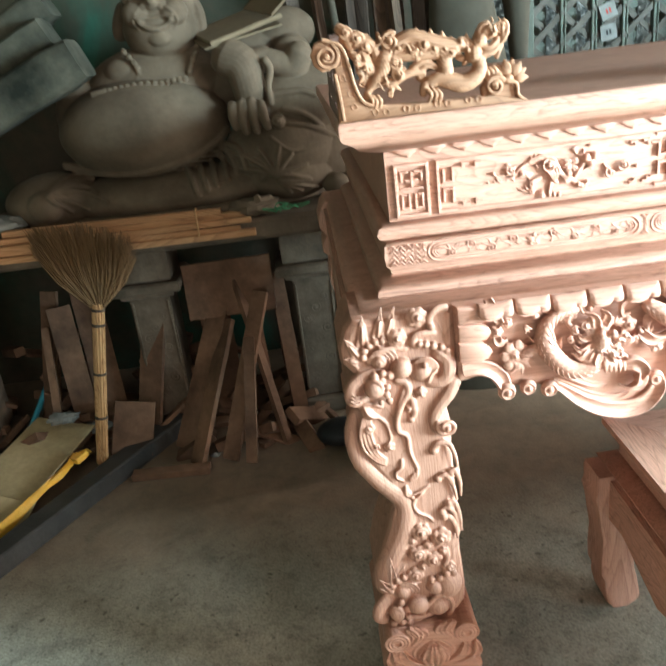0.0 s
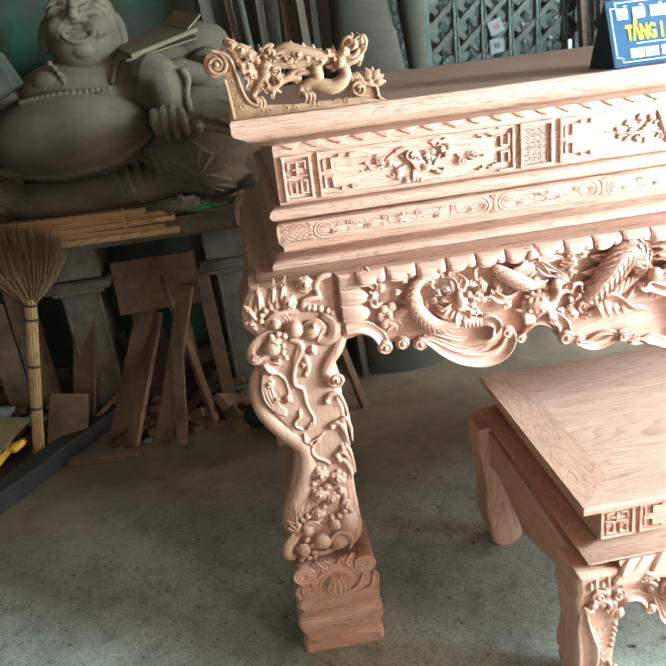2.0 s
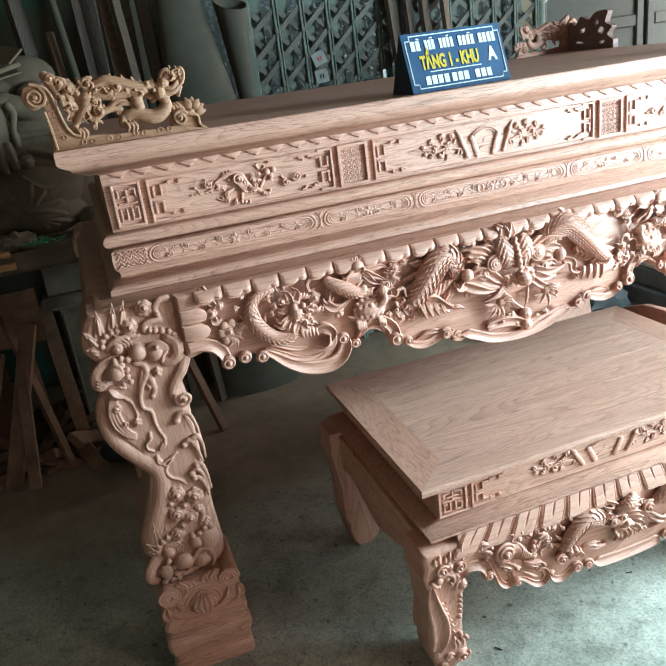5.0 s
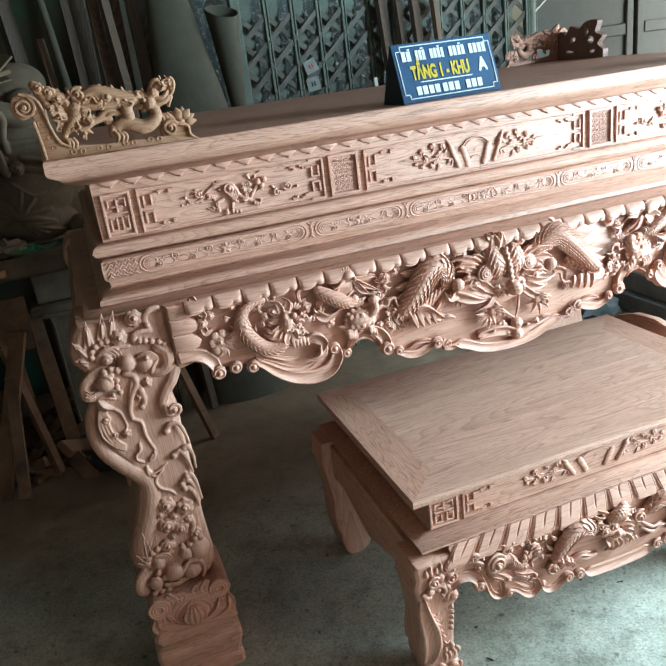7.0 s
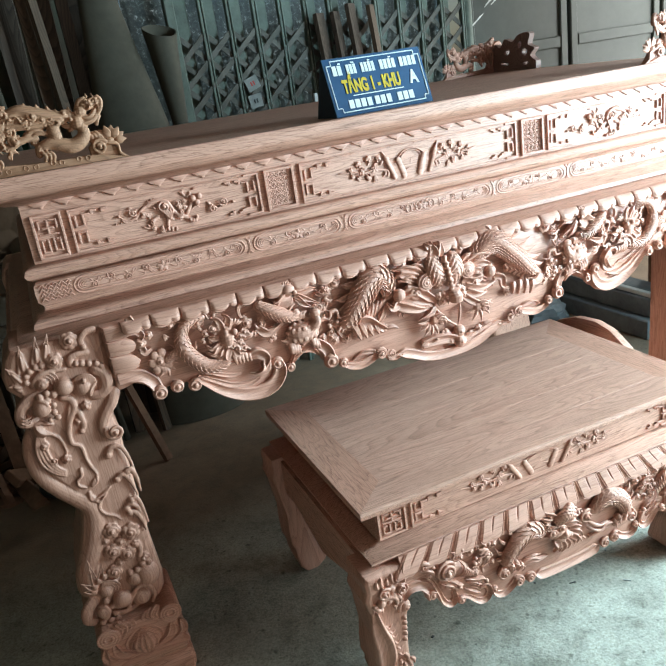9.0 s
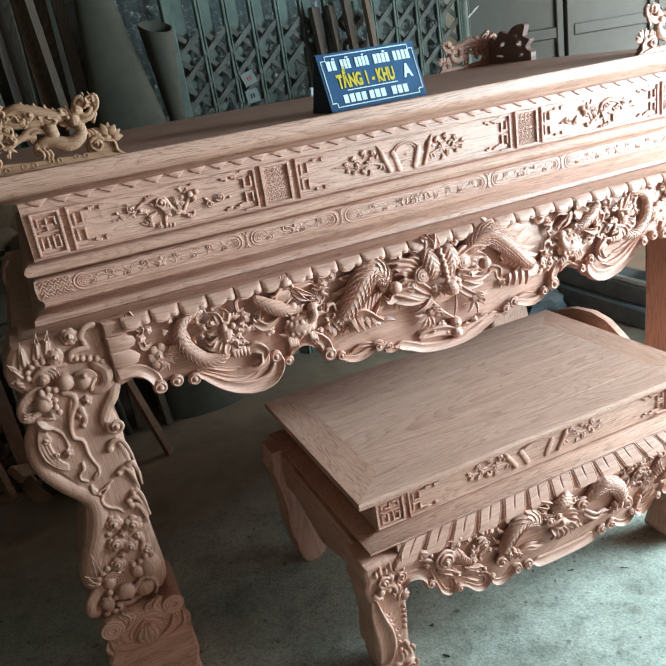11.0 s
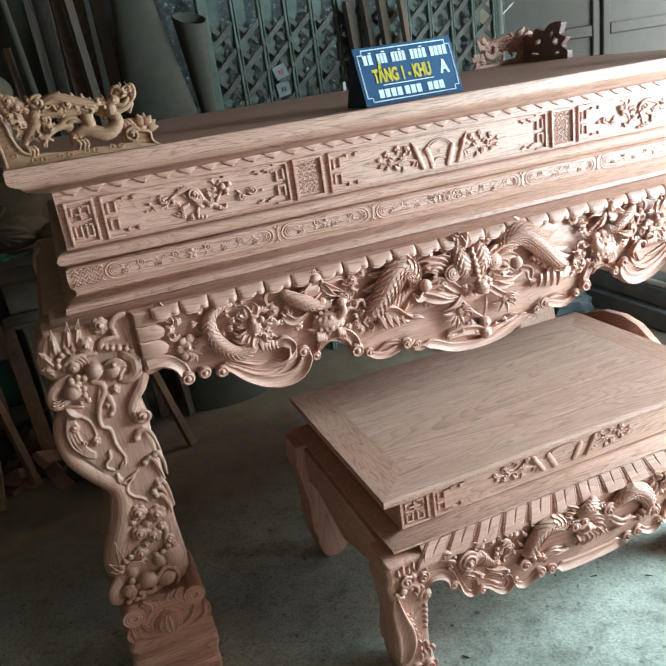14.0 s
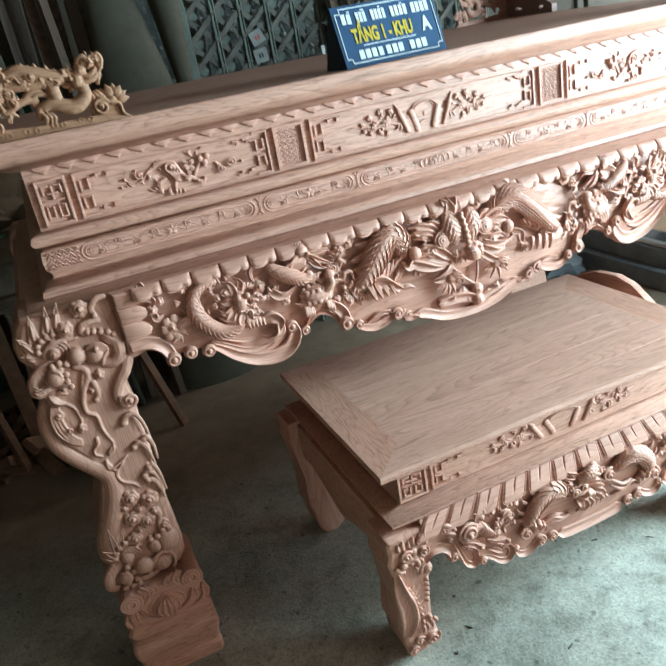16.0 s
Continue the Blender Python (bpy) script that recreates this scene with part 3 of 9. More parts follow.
for _pts, _w, _d, _s in (([(0.094, 0.828), (0.118, 0.829), (0.142, 0.822), (0.160, 0.804), (0.168, 0.784)], swell(0.026, 0.030, 0.026), 0.012, -1),
                         ([(0.244, 0.782), (0.268, 0.768), (0.300, 0.740), (0.340, 0.717), (0.385, 0.707), (0.420, 0.716), (0.440, 0.740), (0.440, 0.762)], swell(0.006, 0.034, 0.026), 0.013, -1),
                         ([(0.256, 0.786), (0.290, 0.764), (0.322, 0.744), (0.360, 0.734), (0.392, 0.740)], swell(0.004, 0.014, 0.002), 0.008, -1),
                         ([(0.268, 0.790), (0.300, 0.776), (0.330, 0.764), (0.352, 0.762)], swell(0.003, 0.010, 0.002), 0.006, -1),
                         ([(0.468, 0.748), (0.486, 0.768), (0.512, 0.784), (0.540, 0.780), (0.560, 0.760), (0.566, 0.736)], swell(0.008, 0.030, 0.028), 0.013, 1),
                         ([(0.484, 0.762), (0.504, 0.772), (0.526, 0.768), (0.540, 0.752)], swell(0.004, 0.014, 0.003), 0.010, 1),
                         ([(0.592, 0.716), (0.612, 0.702), (0.640, 0.696), (0.668, 0.702), (0.694, 0.712)], swell(0.010, 0.020, 0.012), 0.010, -1),
                         ([(0.622, 0.712), (0.646, 0.722), (0.668, 0.722), (0.690, 0.716)], swell(0.004, 0.013, 0.005), 0.009, 1),
                         ([(0.716, 0.692), (0.736, 0.688), (0.758, 0.694)], swell(0.012, 0.014, 0.004), 0.008, -1)):
    both("edge_leaf", Carve().ribbon(_pts, _w, YF + 0.002, _d, 34, _s), wood_carved, apron, CX)
part("edge_ribbon", Carve().ribbon([(x, z + 0.012) for x, z in mirror_pts(apron_edge()[33:], CX)], lambda u: 0.003 + 0.023 * min(1.0, 9 * u, 9 * (1 - u)), YF + 0.002, 0.011, 60, -1, 0.8), wood_carved, apron)
for _x, _z, _r in ((0.170, 0.775, 0.0165), (0.208, 0.778, 0.0150), (0.246, 0.770, 0.0155), (0.437, 0.764, 0.0150), (0.466, 0.745, 0.0125), (0.567, 0.730, 0.0185), (0.597, 0.716, 0.0125)):
    both("edge_button", Carve().dome(_x, YF - 0.003, _z, _r), wood_carved, apron, CX)
for _x, _z, _r, _s in ((0.697, 0.710, 0.014, -1), (0.724, 0.703, 0.013, 1)):
    both("volute", Carve().spiral(_x, YF - 0.004, _z, _r, 1.6, 2.2, _s, 0.34, 0.6), wood_carved, apron, CX)

# hanging lotus petals along the top of the apron
def lobed_petal(name, wide, top, y0, tall, bulge, lean=0.0, vein=False, slope=0.45):
    """One tile of a lotus frieze: two lobes below, an incised line along its edge, rounded across."""
    c = Carve()
    nu, nv = (56, 26) if vein else (22, 14)
    for j in range(nv + 1):
        v = j / nv
        for i in range(nu + 1):
            u = -1 + 2 * i / nu
            lobe = 0.52 + 0.48 * math.sqrt(max(0.0, 1 - ((u + 0.32) / 0.70) ** 2)) if u < 0.30 else 0.52 + 0.32 * math.sqrt(max(0.0, 1 - ((u - 0.66) / 0.38) ** 2))
            if vein:
                lobe = 0.58 + 0.42 * max(0.0, 1 - abs(u) ** 3.4) ** 0.55 - 0.035 * math.cos(4.2 * u)
            side = (1 - abs(u) ** (16 if vein else 9)) ** 0.5 if abs(u) < 1 else 0.0
            rise = bulge * ((math.sin(math.pi * (0.16 + 0.74 * v)) ** 0.6) if not vein else min(1.0, 0.72 + 0.6 * v) * (1.0 - max(0.0, (v - 0.93) / 0.07) ** 2)) * (0.25 + 0.75 * side)
            edge = min((1 - v) * tall * lobe, (1 - abs(u)) * wide / 2)
            cutline = math.exp(-((edge - 0.0048) / 0.0011) ** 2) * (0.0022 if v > 0.25 or vein else 0.0)
            if vein:
                cutline += 0.0026 * math.exp(-((u + 0.06 * math.sin(3 * v)) / 0.05) ** 2) * max(0.0, min(1.0, 4 * (0.62 - v)))
            fall = 0.004 * max(0.0, (v - 0.9) / 0.1) ** 2
            z = top - tall * lobe * v
            c.v.append((u * wide / 2 + lean * (z - top), y0 - rise + cutline + fall - slope * (top - z), z))
    m = nu + 1
    c.f = [(j * m + i, (j + 1) * m + i, (j + 1) * m + i + 1, j * m + i + 1) for j in range(nv) for i in range(nu)]
    b = len(c.v)
    c.v += [(x, y0 + 0.020, z + 0.004) for x, y, z in c.v[nv * m:(nv + 1) * m]]
    c.f += [(nv * m + i, b + i, b + i + 1, nv * m + i + 1) for i in range(nu)]
    return c.mesh(name, wood_carved)


petal_mesh = lobed_petal("lotus_petal", 0.0622, 0.9480, -0.0980, 0.0310, 0.0150)
for _k in range(25):
    _ob = part("lotus_petal", petal_mesh, wood_carved, apron)
    _ob.matrix_basis = pose(0.900 + (_k - 12) * 0.0622, 0, 0.001 * math.sin(_k * 2.3))

_c = Carve()
for _z, _w in ((0.930, 0.0155), (0.897, 0.0165), (0.861, 0.0180)):
    _c.prism([(0.088, _z + _w), (0.128, _z + _w - 0.002), (0.142, _z + 0.5 * _w - 0.003), (0.147, _z - 0.004), (0.140, _z - 0.7 * _w - 0.004), (0.126, _z - _w - 0.003), (0.088, _z - _w)], YF + 0.012, YF - 0.0075, 0.0055)
both("knuckle_pad", _c, wood_carved, apron, CX)


# ---------------------------------------------------------------- creatures of the apron
def bun(c, x, z, y, r, lobes=6, a0=0.0, turn=1):
    """A cloud bun: a scalloped skirt round a coiled dome."""
    for k in range(lobes):
        a = a0 + 2 * math.pi * k / lobes
        c.ball((x + 0.62 * r * math.cos(a), y, z + 0.62 * r * math.sin(a)), r * 0.47, (1, 0.40, 1), 9)
    c.ball((x, y - 0.10 * r, z), r * 0.50, (1, 0.78, 1), 10)
    path = []
    for i in range(20):
        u = i / 19
        q, a = r * (0.62 - 0.46 * u), a0 + turn * 8.5 * u
        path.append((x + q * math.cos(a), y - r * (0.12 + 0.46 * u), z + q * math.sin(a)))
    c.tube(path, lambda u: r * 0.145 * (1 - 0.35 * u), 5)
    return c.ball((x, y - 0.62 * r, z), r * 0.17, n=6)


def whisker(c, pts, y, r0, r1, lift=0.006, n=14, sides=6, flat=1.0):
    """A flowing strand, fuller past its root and cut with a groove along its back."""
    big = r0 > 0.0055
    if big:
        return c.ribbon(pts, lambda u: 2.7 * (r0 + (r1 - r0) * u) * (0.86 + 0.42 * math.sin(math.pi * min(1.0, 1.25 * u))), y, 1.15 * r0, n + 6, 1 if pts[0][0] < pts[-1][0] else -1, 1.0, lift)
    return c.tube(P(pts, y, n, lift), lambda u: (r0 + (r1 - r0) * u) * (0.86 + 0.42 * math.sin(math.pi * min(1.0, 1.25 * u))), sides, flat, cap=True)


def blade(c, a, b, w, y, bend=0.15, rise=0.003):
    """A crisp leaf with a ridge down its middle."""
    return c.petal((a[0], y, a[1]), (b[0], y - rise, b[1]), w, 0.75, 0.75, 4, bend)


def finger_row(c, a, b, r, y, n=4, down=(0.0, -1.0)):
    """Clenched claws side by side from a to b."""
    for k in range(n):
        u = k / max(1, n - 1)
        x, z = a[0] + (b[0] - a[0]) * u, a[1] + (b[1] - a[1]) * u
        s = r * (1 - 0.25 * u)
        p = [(x - down[0] * s, z - down[1] * s), (x, z), (x + down[0] * s * 1.2 + 0.3 * s, z + down[1] * s * 1.2)]
        c.tube(P(p, y, 7, 0.5 * s), lambda t, s=s: s * (0.50 - 0.34 * t * t), 6)
    return c


def fan(c, x, z, y, r, a0, a1, n, w):
    for k in range(n):
        a = a0 + (a1 - a0) * k / (n - 1)
        blade(c, (x + 0.2 * r * math.cos(a), z + 0.2 * r * math.sin(a)), (x + r * math.cos(a), z + r * math.sin(a)), w, y, 0.12)
    return c


# coiled dragons
_y = YF - 0.004
_d = Carve().scaled(P([(0.2360, 0.8660), (0.2430, 0.8460), (0.2620, 0.8210), (0.2850, 0.8050), (0.3120, 0.8030), (0.3290, 0.8140)], _y - 0.004, 26, 0.006), lambda u: 0.0175 - 0.006 * u * u, 0.0105, 0.8)
_d.scaled(P([(0.1980, 0.8450), (0.2180, 0.8510), (0.2350, 0.8550)], _y - 0.002, 10, 0.002), lambda u: 0.009 + 0.004 * u, 0.0070, 0.7)
for _a, _b in (((0.2370, 0.8600), (0.2090, 0.8780)), ((0.2460, 0.8640), (0.2240, 0.8850)), ((0.2560, 0.8610), (0.2530, 0.8850)), ((0.2660, 0.8460), (0.2680, 0.8690))):
    blade(_d, _a, _b, 0.005, _y)
_d.scaled(P([(0.2370, 0.8500), (0.2350, 0.8740), (0.2430, 0.8980), (0.2640, 0.9130), (0.2900, 0.9160)], _y - 0.001, 20, 0.002), lambda u: 0.0165 - 0.008 * u, 0.0095, 0.8, flip=-1)
both("coiled_body", _d, wood_carved, apron, CX)
_d = Carve()
for _x, _z, _r in ((0.2880, 0.8790, 0.008), (0.3050, 0.8860, 0.009), (0.2810, 0.8630, 0.007), (0.3170, 0.8930, 0.009), (0.2980, 0.8610, 0.008)):
    _d.spiral(_x, _y - 0.008, _z, _r, 1.4, 1.0, 1, 0.36, 0.7, 6, 14)
fan(_d, 0.3520, 0.8790, _y - 0.010, 0.0224, 0.3, 2.9, 7, 0.0052)
bun(_d, 0.3810, 0.8770, _y - 0.004, 0.0153, 5, 0.3)
_d.ball((0.3330, _y - 0.010, 0.8600), 0.020, (0.8, 0.8, 1.15), 12)
_d.ball((0.3480, _y - 0.022, 0.8710), 0.0078, n=9)
_d.ball((0.3280, _y - 0.022, 0.8720), 0.0078, n=9)
for _q in ((0.3230, 0.8520), (0.3290, 0.8390), (0.3420, 0.8380), (0.3380, 0.8530), (0.3600, 0.8560), (0.3710, 0.8620), (0.3570, 0.8400), (0.3660, 0.8260), (0.3520, 0.8270)):
    _d.ball((_q[0], _y - 0.012, _q[1]), 0.0072, (1.2, 0.9, 0.8), 8)
    _d.spiral(_q[0], _y - 0.014, _q[1], 0.0078, 1.3, 90 * _q[0], 1, 0.30, 0.7, 5, 14)
    blade(_d, _q, (_q[0] + 0.012, _q[1] - 0.009), 0.0042, _y - 0.016, 0.2)
for _p in (((0.3200, 0.8500), (0.2970, 0.8420), (0.2830, 0.8540)), ((0.3160, 0.8450), (0.2980, 0.8290), (0.2810, 0.8380)), ((0.3240, 0.8350), (0.3120, 0.8210), (0.2960, 0.8220)), ((0.3330, 0.8320), (0.3250, 0.8150), (0.3310, 0.8020)), ((0.3170, 0.8640), (0.2990, 0.8660), (0.2910, 0.8750)),
           ((0.3250, 0.8800), (0.3180, 0.9020), (0.3040, 0.9090)), ((0.3360, 0.8830), (0.3400, 0.9020), (0.3310, 0.9120)), ((0.3630, 0.8470), (0.3820, 0.8500), (0.3930, 0.8560)), ((0.3440, 0.8300), (0.3490, 0.8140), (0.3680, 0.8100))):
    whisker(_d, _p, _y - 0.008, 0.0062, 0.0018, 0.005, 12)
for _k in range(5):
    blade(_d, (0.3250, 0.8800), (0.3250 - 0.012 - 0.004 * _k, 0.8800 + 0.026 - 0.010 * _k), 0.0042, _y - 0.008)
finger_row(_d, (0.3400, 0.8060), (0.3740, 0.8000), 0.013, _y - 0.006, 5)
whisker(_d, [(0.3740, 0.8000), (0.3940, 0.8010), (0.4110, 0.7860), (0.4030, 0.7680)], _y, 0.010, 0.006, 0.006, 14, 7)
whisker(_d, [(0.4120, 0.7820), (0.4060, 0.7610), (0.3870, 0.7550), (0.3680, 0.7620)], _y - 0.002, 0.009, 0.001, 0.006, 14, 7)
for _o in both("coiled_dragon", _d, wood_carved, apron, CX):
    fuse(_o, 0.0013)
_d = Carve()
for _k in range(7):
    _a = 0.4 + 0.9 * _k
    _d.ball((0.1860 + 0.018 * math.cos(_a), _y, 0.8430 + 0.020 * math.sin(_a)), 0.0105, (1, 0.6, 1), 9)
    _d.petal((0.1860 + 0.010 * math.cos(_a), _y - 0.003, 0.8430 + 0.010 * math.sin(_a)), (0.1860 + 0.027 * math.cos(_a + 0.5), _y - 0.004, 0.8430 + 0.028 * math.sin(_a + 0.5)), 0.004, 0.6, bend=0.3)
bun(_d, 0.1840, 0.8450, _y - 0.004, 0.012, 5, 0.2)
for _b in ((0.2130, 0.8150), (0.1950, 0.8040), (0.2220, 0.8290), (0.1710, 0.8100)):
    blade(_d, (0.1910, 0.8300), _b, 0.006, _y)
for _o in both("peony", _d, wood_carved, apron, CX):
    fuse(_o, 0.0013)
# flying bird with a scaled body
_d = Carve().scaled(P([(0.4140, 0.9090), (0.4310, 0.8960), (0.4540, 0.8810), (0.4800, 0.8670), (0.4980, 0.8700)], _y - 0.006, 20, 0.006), lambda u: 0.011 + 0.0055 * math.sin(math.pi * min(1, 1.1 * u)), 0.0092, 0.8)
_d.ball((0.4870, _y - 0.010, 0.9270), 0.014, (1.2, 0.8, 1.0), 11)
fan(_d, 0.4840, 0.9300, _y - 0.006, 0.0190, 0.7, 3.4, 8, 0.0060)
_d.ball((0.4980, _y - 0.020, 0.9210), 0.0055, n=8)
whisker(_d, [(0.4900, 0.9150), (0.4740, 0.9040), (0.4530, 0.8960)], _y - 0.003, 0.011, 0.013, 0.004, 10, 8)
for _p in (((0.5020, 0.9180), (0.5210, 0.9150), (0.5470, 0.9150), (0.5630, 0.9020)), ((0.5010, 0.9110), (0.5160, 0.9010), (0.5380, 0.8890), (0.5600, 0.8760)), ((0.5040, 0.9040), (0.5200, 0.8840), (0.5410, 0.8720)), ((0.5020, 0.9230), (0.5260, 0.9260), (0.5490, 0.9280))):
    whisker(_d, _p, _y - 0.004, 0.0068, 0.001, 0.004, 14, 6, 0.7)
for _k in range(5):
    blade(_d, (0.4240, 0.8870), (0.4070 + 0.004 * _k, 0.8800 - 0.006 - 0.008 * _k), 0.0062, _y - 0.002, -0.2)
    blade(_d, (0.4650, 0.8960), (0.4500 + 0.011 * _k, 0.9100 + 0.004 + 0.003 * (_k % 2)), 0.0055, _y - 0.006, 0.2)
whisker(_d, [(0.4030, 0.8600), (0.4200, 0.8430), (0.4400, 0.8440), (0.4650, 0.8570)], _y - 0.002, 0.008, 0.004, 0.004, 14)
bun(_d, 0.4330, 0.8300, _y - 0.003, 0.0133, 5, 0.5)
whisker(_d, [(0.4010, 0.9180), (0.3840, 0.9240), (0.3700, 0.9140), (0.3720, 0.8940), (0.3840, 0.8950)], _y, 0.0052, 0.004, 0.003, 18)
blade(_d, (0.4530, 0.8960), (0.4660, 0.9060), 0.007, _y - 0.010)
blade(_d, (0.4790, 0.8820), (0.4980, 0.8930), 0.007, _y - 0.010)
both("flying_bird", _d, wood_carved, apron, CX)
# turtle
_tx, _tz = (0.5080, 0.8190)
_d = Carve().ball((_tx, _y, _tz), 0.036, (1.02, 0.55, 0.72), 18)
for _j in range(3):
    for _k in range(5 - _j % 2):
        _a = (_k - (4 - _j % 2) / 2) * 0.0125
        _d.ball((_tx + _a, _y - 0.017 + 0.22 * abs(_a), _tz + 0.012 * (_j - 1)), 0.0072, (0.95, 0.5, 0.9), 6)
for _k in range(15):
    _a = 2 * math.pi * _k / 15
    _d.ball((_tx + 0.036 * math.cos(_a), _y - 0.002, _tz + 0.027 * math.sin(_a)), 0.0068, (1, 0.7, 1), 7)
_d.tube(P([(0.5270, 0.8270), (0.5410, 0.8380), (0.5420, 0.8560)], _y - 0.008, 10, 0.006), lambda u: 0.011 - 0.002 * u, 9)
_d.ball((0.5410, _y - 0.012, 0.8600), 0.0125, (1.1, 0.8, 0.85), 10)
for _k in range(4):
    whisker(_d, [(0.4920 + 0.007 * _k, 0.8500 + 0.004), (0.4910 + 0.008 * _k, 0.8590 + 0.006), (0.5000 + 0.008 * _k, 0.8630 + 0.004)], _y - 0.004, 0.0055, 0.003, 0.003, 8)
blade(_d, (0.4860, 0.8090), (0.4520, 0.8140), 0.010, _y)
finger_row(_d, (0.4740, 0.7870), (0.4930, 0.7810), 0.012, _y - 0.002, 4)
finger_row(_d, (0.5270, 0.7890), (0.5410, 0.7790), 0.013, _y - 0.002, 3)
for _o in both("turtle", _d, wood_carved, apron, CX):
    fuse(_o, 0.0013)

# clouds between the creatures
for _q, _r in (((0.4180, 0.9430), 26), ((0.3840, 0.9370), 24), ((0.3170, 0.9370), 30), ((0.2770, 0.9130), 32), ((0.2210, 0.9400), 33), ((0.1530, 0.9350), 30), ((0.1540, 0.8920), 24), ((0.1480, 0.9630), 24), ((0.1730, 0.9590), 20), ((0.6010, 0.9150), 28), ((0.5800, 0.9010), 24),
               ((0.5880, 0.8190), 28), ((0.5830, 0.7790), 26), ((0.4820, 0.7800), 20), ((0.5980, 0.9160), 30), ((0.5750, 0.9020), 24), ((0.5870, 0.8190), 24), ((0.5750, 0.7880), 28), ((0.6130, 0.7760), 26), ((0.5550, 0.7900), 22)):
    _q = (_q[0], min(_q[1], 0.926 - 0.01 * (_r % 3)))
    for _o in both("cloud_bun", bun(Carve(), *_q, YF - 0.003, _r * 0.00051 * (1.12 if _q[0] > 0.6 else 1), 6, 40 * _q[0], 1 if _r % 4 else -1), wood_carved, apron, CX):
        fuse(_o, 0.0012)
for _p in (((0.1490, 0.9250), (0.1590, 0.9110), (0.1550, 0.9010)), ((0.1550, 0.8830), (0.1590, 0.8710), (0.1740, 0.8750)), ((0.1420, 0.9540), (0.1460, 0.9430), (0.1530, 0.9380)), ((0.2260, 0.9320), (0.2440, 0.9210), (0.2680, 0.9120)), ((0.2950, 0.9170), (0.3020, 0.9280), (0.3130, 0.9300)), ((0.5840, 0.9080), (0.5710, 0.8920), (0.5540, 0.8990)),
           ((0.5920, 0.8090), (0.6040, 0.7860), (0.6130, 0.7760))):
    both("cloud_stem", whisker(Carve(), _p, YF - 0.001, 0.0058, 0.004, 0.003, 10), wood_carved, apron, CX)

# the great dragon that crosses the middle
_d = Carve().scaled(P([(0.6180, 0.8090), (0.6360, 0.8330), (0.6570, 0.8620), (0.6800, 0.8930), (0.7090, 0.9060), (0.7310, 0.8820), (0.7320, 0.8510)], YF - 0.006, 30, 0.010), lambda u: 0.015 + 0.0165 * math.sin(math.pi * min(1, 0.12 + u * 0.9)), 0.0145, 0.55, flip=-1)
for _a, _b in (((0.6810, 0.9190), (0.6370, 0.9400)), ((0.6640, 0.9010), (0.6150, 0.9050)), ((0.6490, 0.8790), (0.5980, 0.8720)), ((0.6340, 0.8550), (0.5970, 0.8470)), ((0.6210, 0.8330), (0.6000, 0.8300)), ((0.7050, 0.9220), (0.7000, 0.9490)), ((0.6930, 0.9200), (0.6720, 0.9450)), ((0.7250, 0.9120), (0.7330, 0.9300))):
    blade(_d, _a, _b, 0.0105, YF - 0.004, 0.14)
    whisker(_d, [_a, ((_a[0] + _b[0]) / 2, (_a[1] + _b[1]) / 2 + 0.003), _b], YF - 0.009, 0.003, 0.001, 0.002, 8, 5)
finger_row(_d, (0.6370, 0.7860), (0.6890, 0.7800), 0.019, YF - 0.008, 4, (0.25, -1.0))
whisker(_d, [(0.6230, 0.7980), (0.6540, 0.8050), (0.6820, 0.7920), (0.7110, 0.7700)], YF - 0.006, 0.013, 0.008, 0.006, 14, 8)
bun(_d, 0.7110, 0.7730, YF - 0.004, 0.012, 5, 0.3)
blade(_d, (0.7170, 0.7680), (0.7520, 0.7610), 0.008, YF - 0.004)
for _k in range(6):
    whisker(_d, [(0.7290 - 0.012 * _k, 0.8460 - 0.004 * _k + 0.002), (0.7180 - 0.012 * _k, 0.8390 - 0.009 * _k), (0.7070 - 0.008 * _k, 0.8200 - 0.006 * _k)], YF - 0.004, 0.0055, 0.003, 0.004, 8)
whisker(_d, [(0.7220, 0.8250), (0.7130, 0.8070), (0.7010, 0.7930), (0.7060, 0.7830)], YF - 0.004, 0.006, 0.003, 0.004, 12)
part("great_dragon_body", _d, wood_carved, apron)
_d = Carve().scaled(P([(0.9750, 0.8780), (1.0000, 0.9090), (1.0370, 0.9140), (1.0770, 0.8840), (1.1140, 0.8480), (1.1480, 0.8140), (1.1700, 0.8000)], YF - 0.006, 30, 0.010), lambda u: 0.025 + 0.007 * math.sin(math.pi * u) - 0.016 * u * u, 0.0118, 0.55)
for _a, _b in (((1.0710, 0.9150), (1.1230, 0.9300)), ((1.0910, 0.8990), (1.1530, 0.9020)), ((1.1110, 0.8770), (1.1710, 0.8760)), ((1.1310, 0.8540), (1.1810, 0.8480)), ((1.0310, 0.9370), (1.0180, 0.9570)), ((1.1490, 0.8330), (1.1880, 0.8240))):
    blade(_d, _a, _b, 0.010, YF - 0.004, -0.14)
for _k in range(6):
    whisker(_d, [(1.0690 + 0.013 * _k, 0.8500 - 0.006 * _k), (1.0740 + 0.013 * _k, 0.8370 - 0.006 * _k), (1.0660 + 0.012 * _k, 0.8290 - 0.007 * _k)], YF - 0.006, 0.0062, 0.003, 0.004, 8)
finger_row(_d, (1.1440, 0.7740), (1.0870, 0.7790), 0.018, YF - 0.006, 4, (-0.3, -1.0))
bun(_d, 1.1230, 0.7850, YF - 0.005, 0.016, 5, 0.2)
bun(_d, 1.1950, 0.7870, YF - 0.005, 0.016, 5, 0.9)
whisker(_d, [(1.1810, 0.7980), (1.1590, 0.7840), (1.1300, 0.7880)], YF - 0.004, 0.011, 0.008, 0.006, 10)
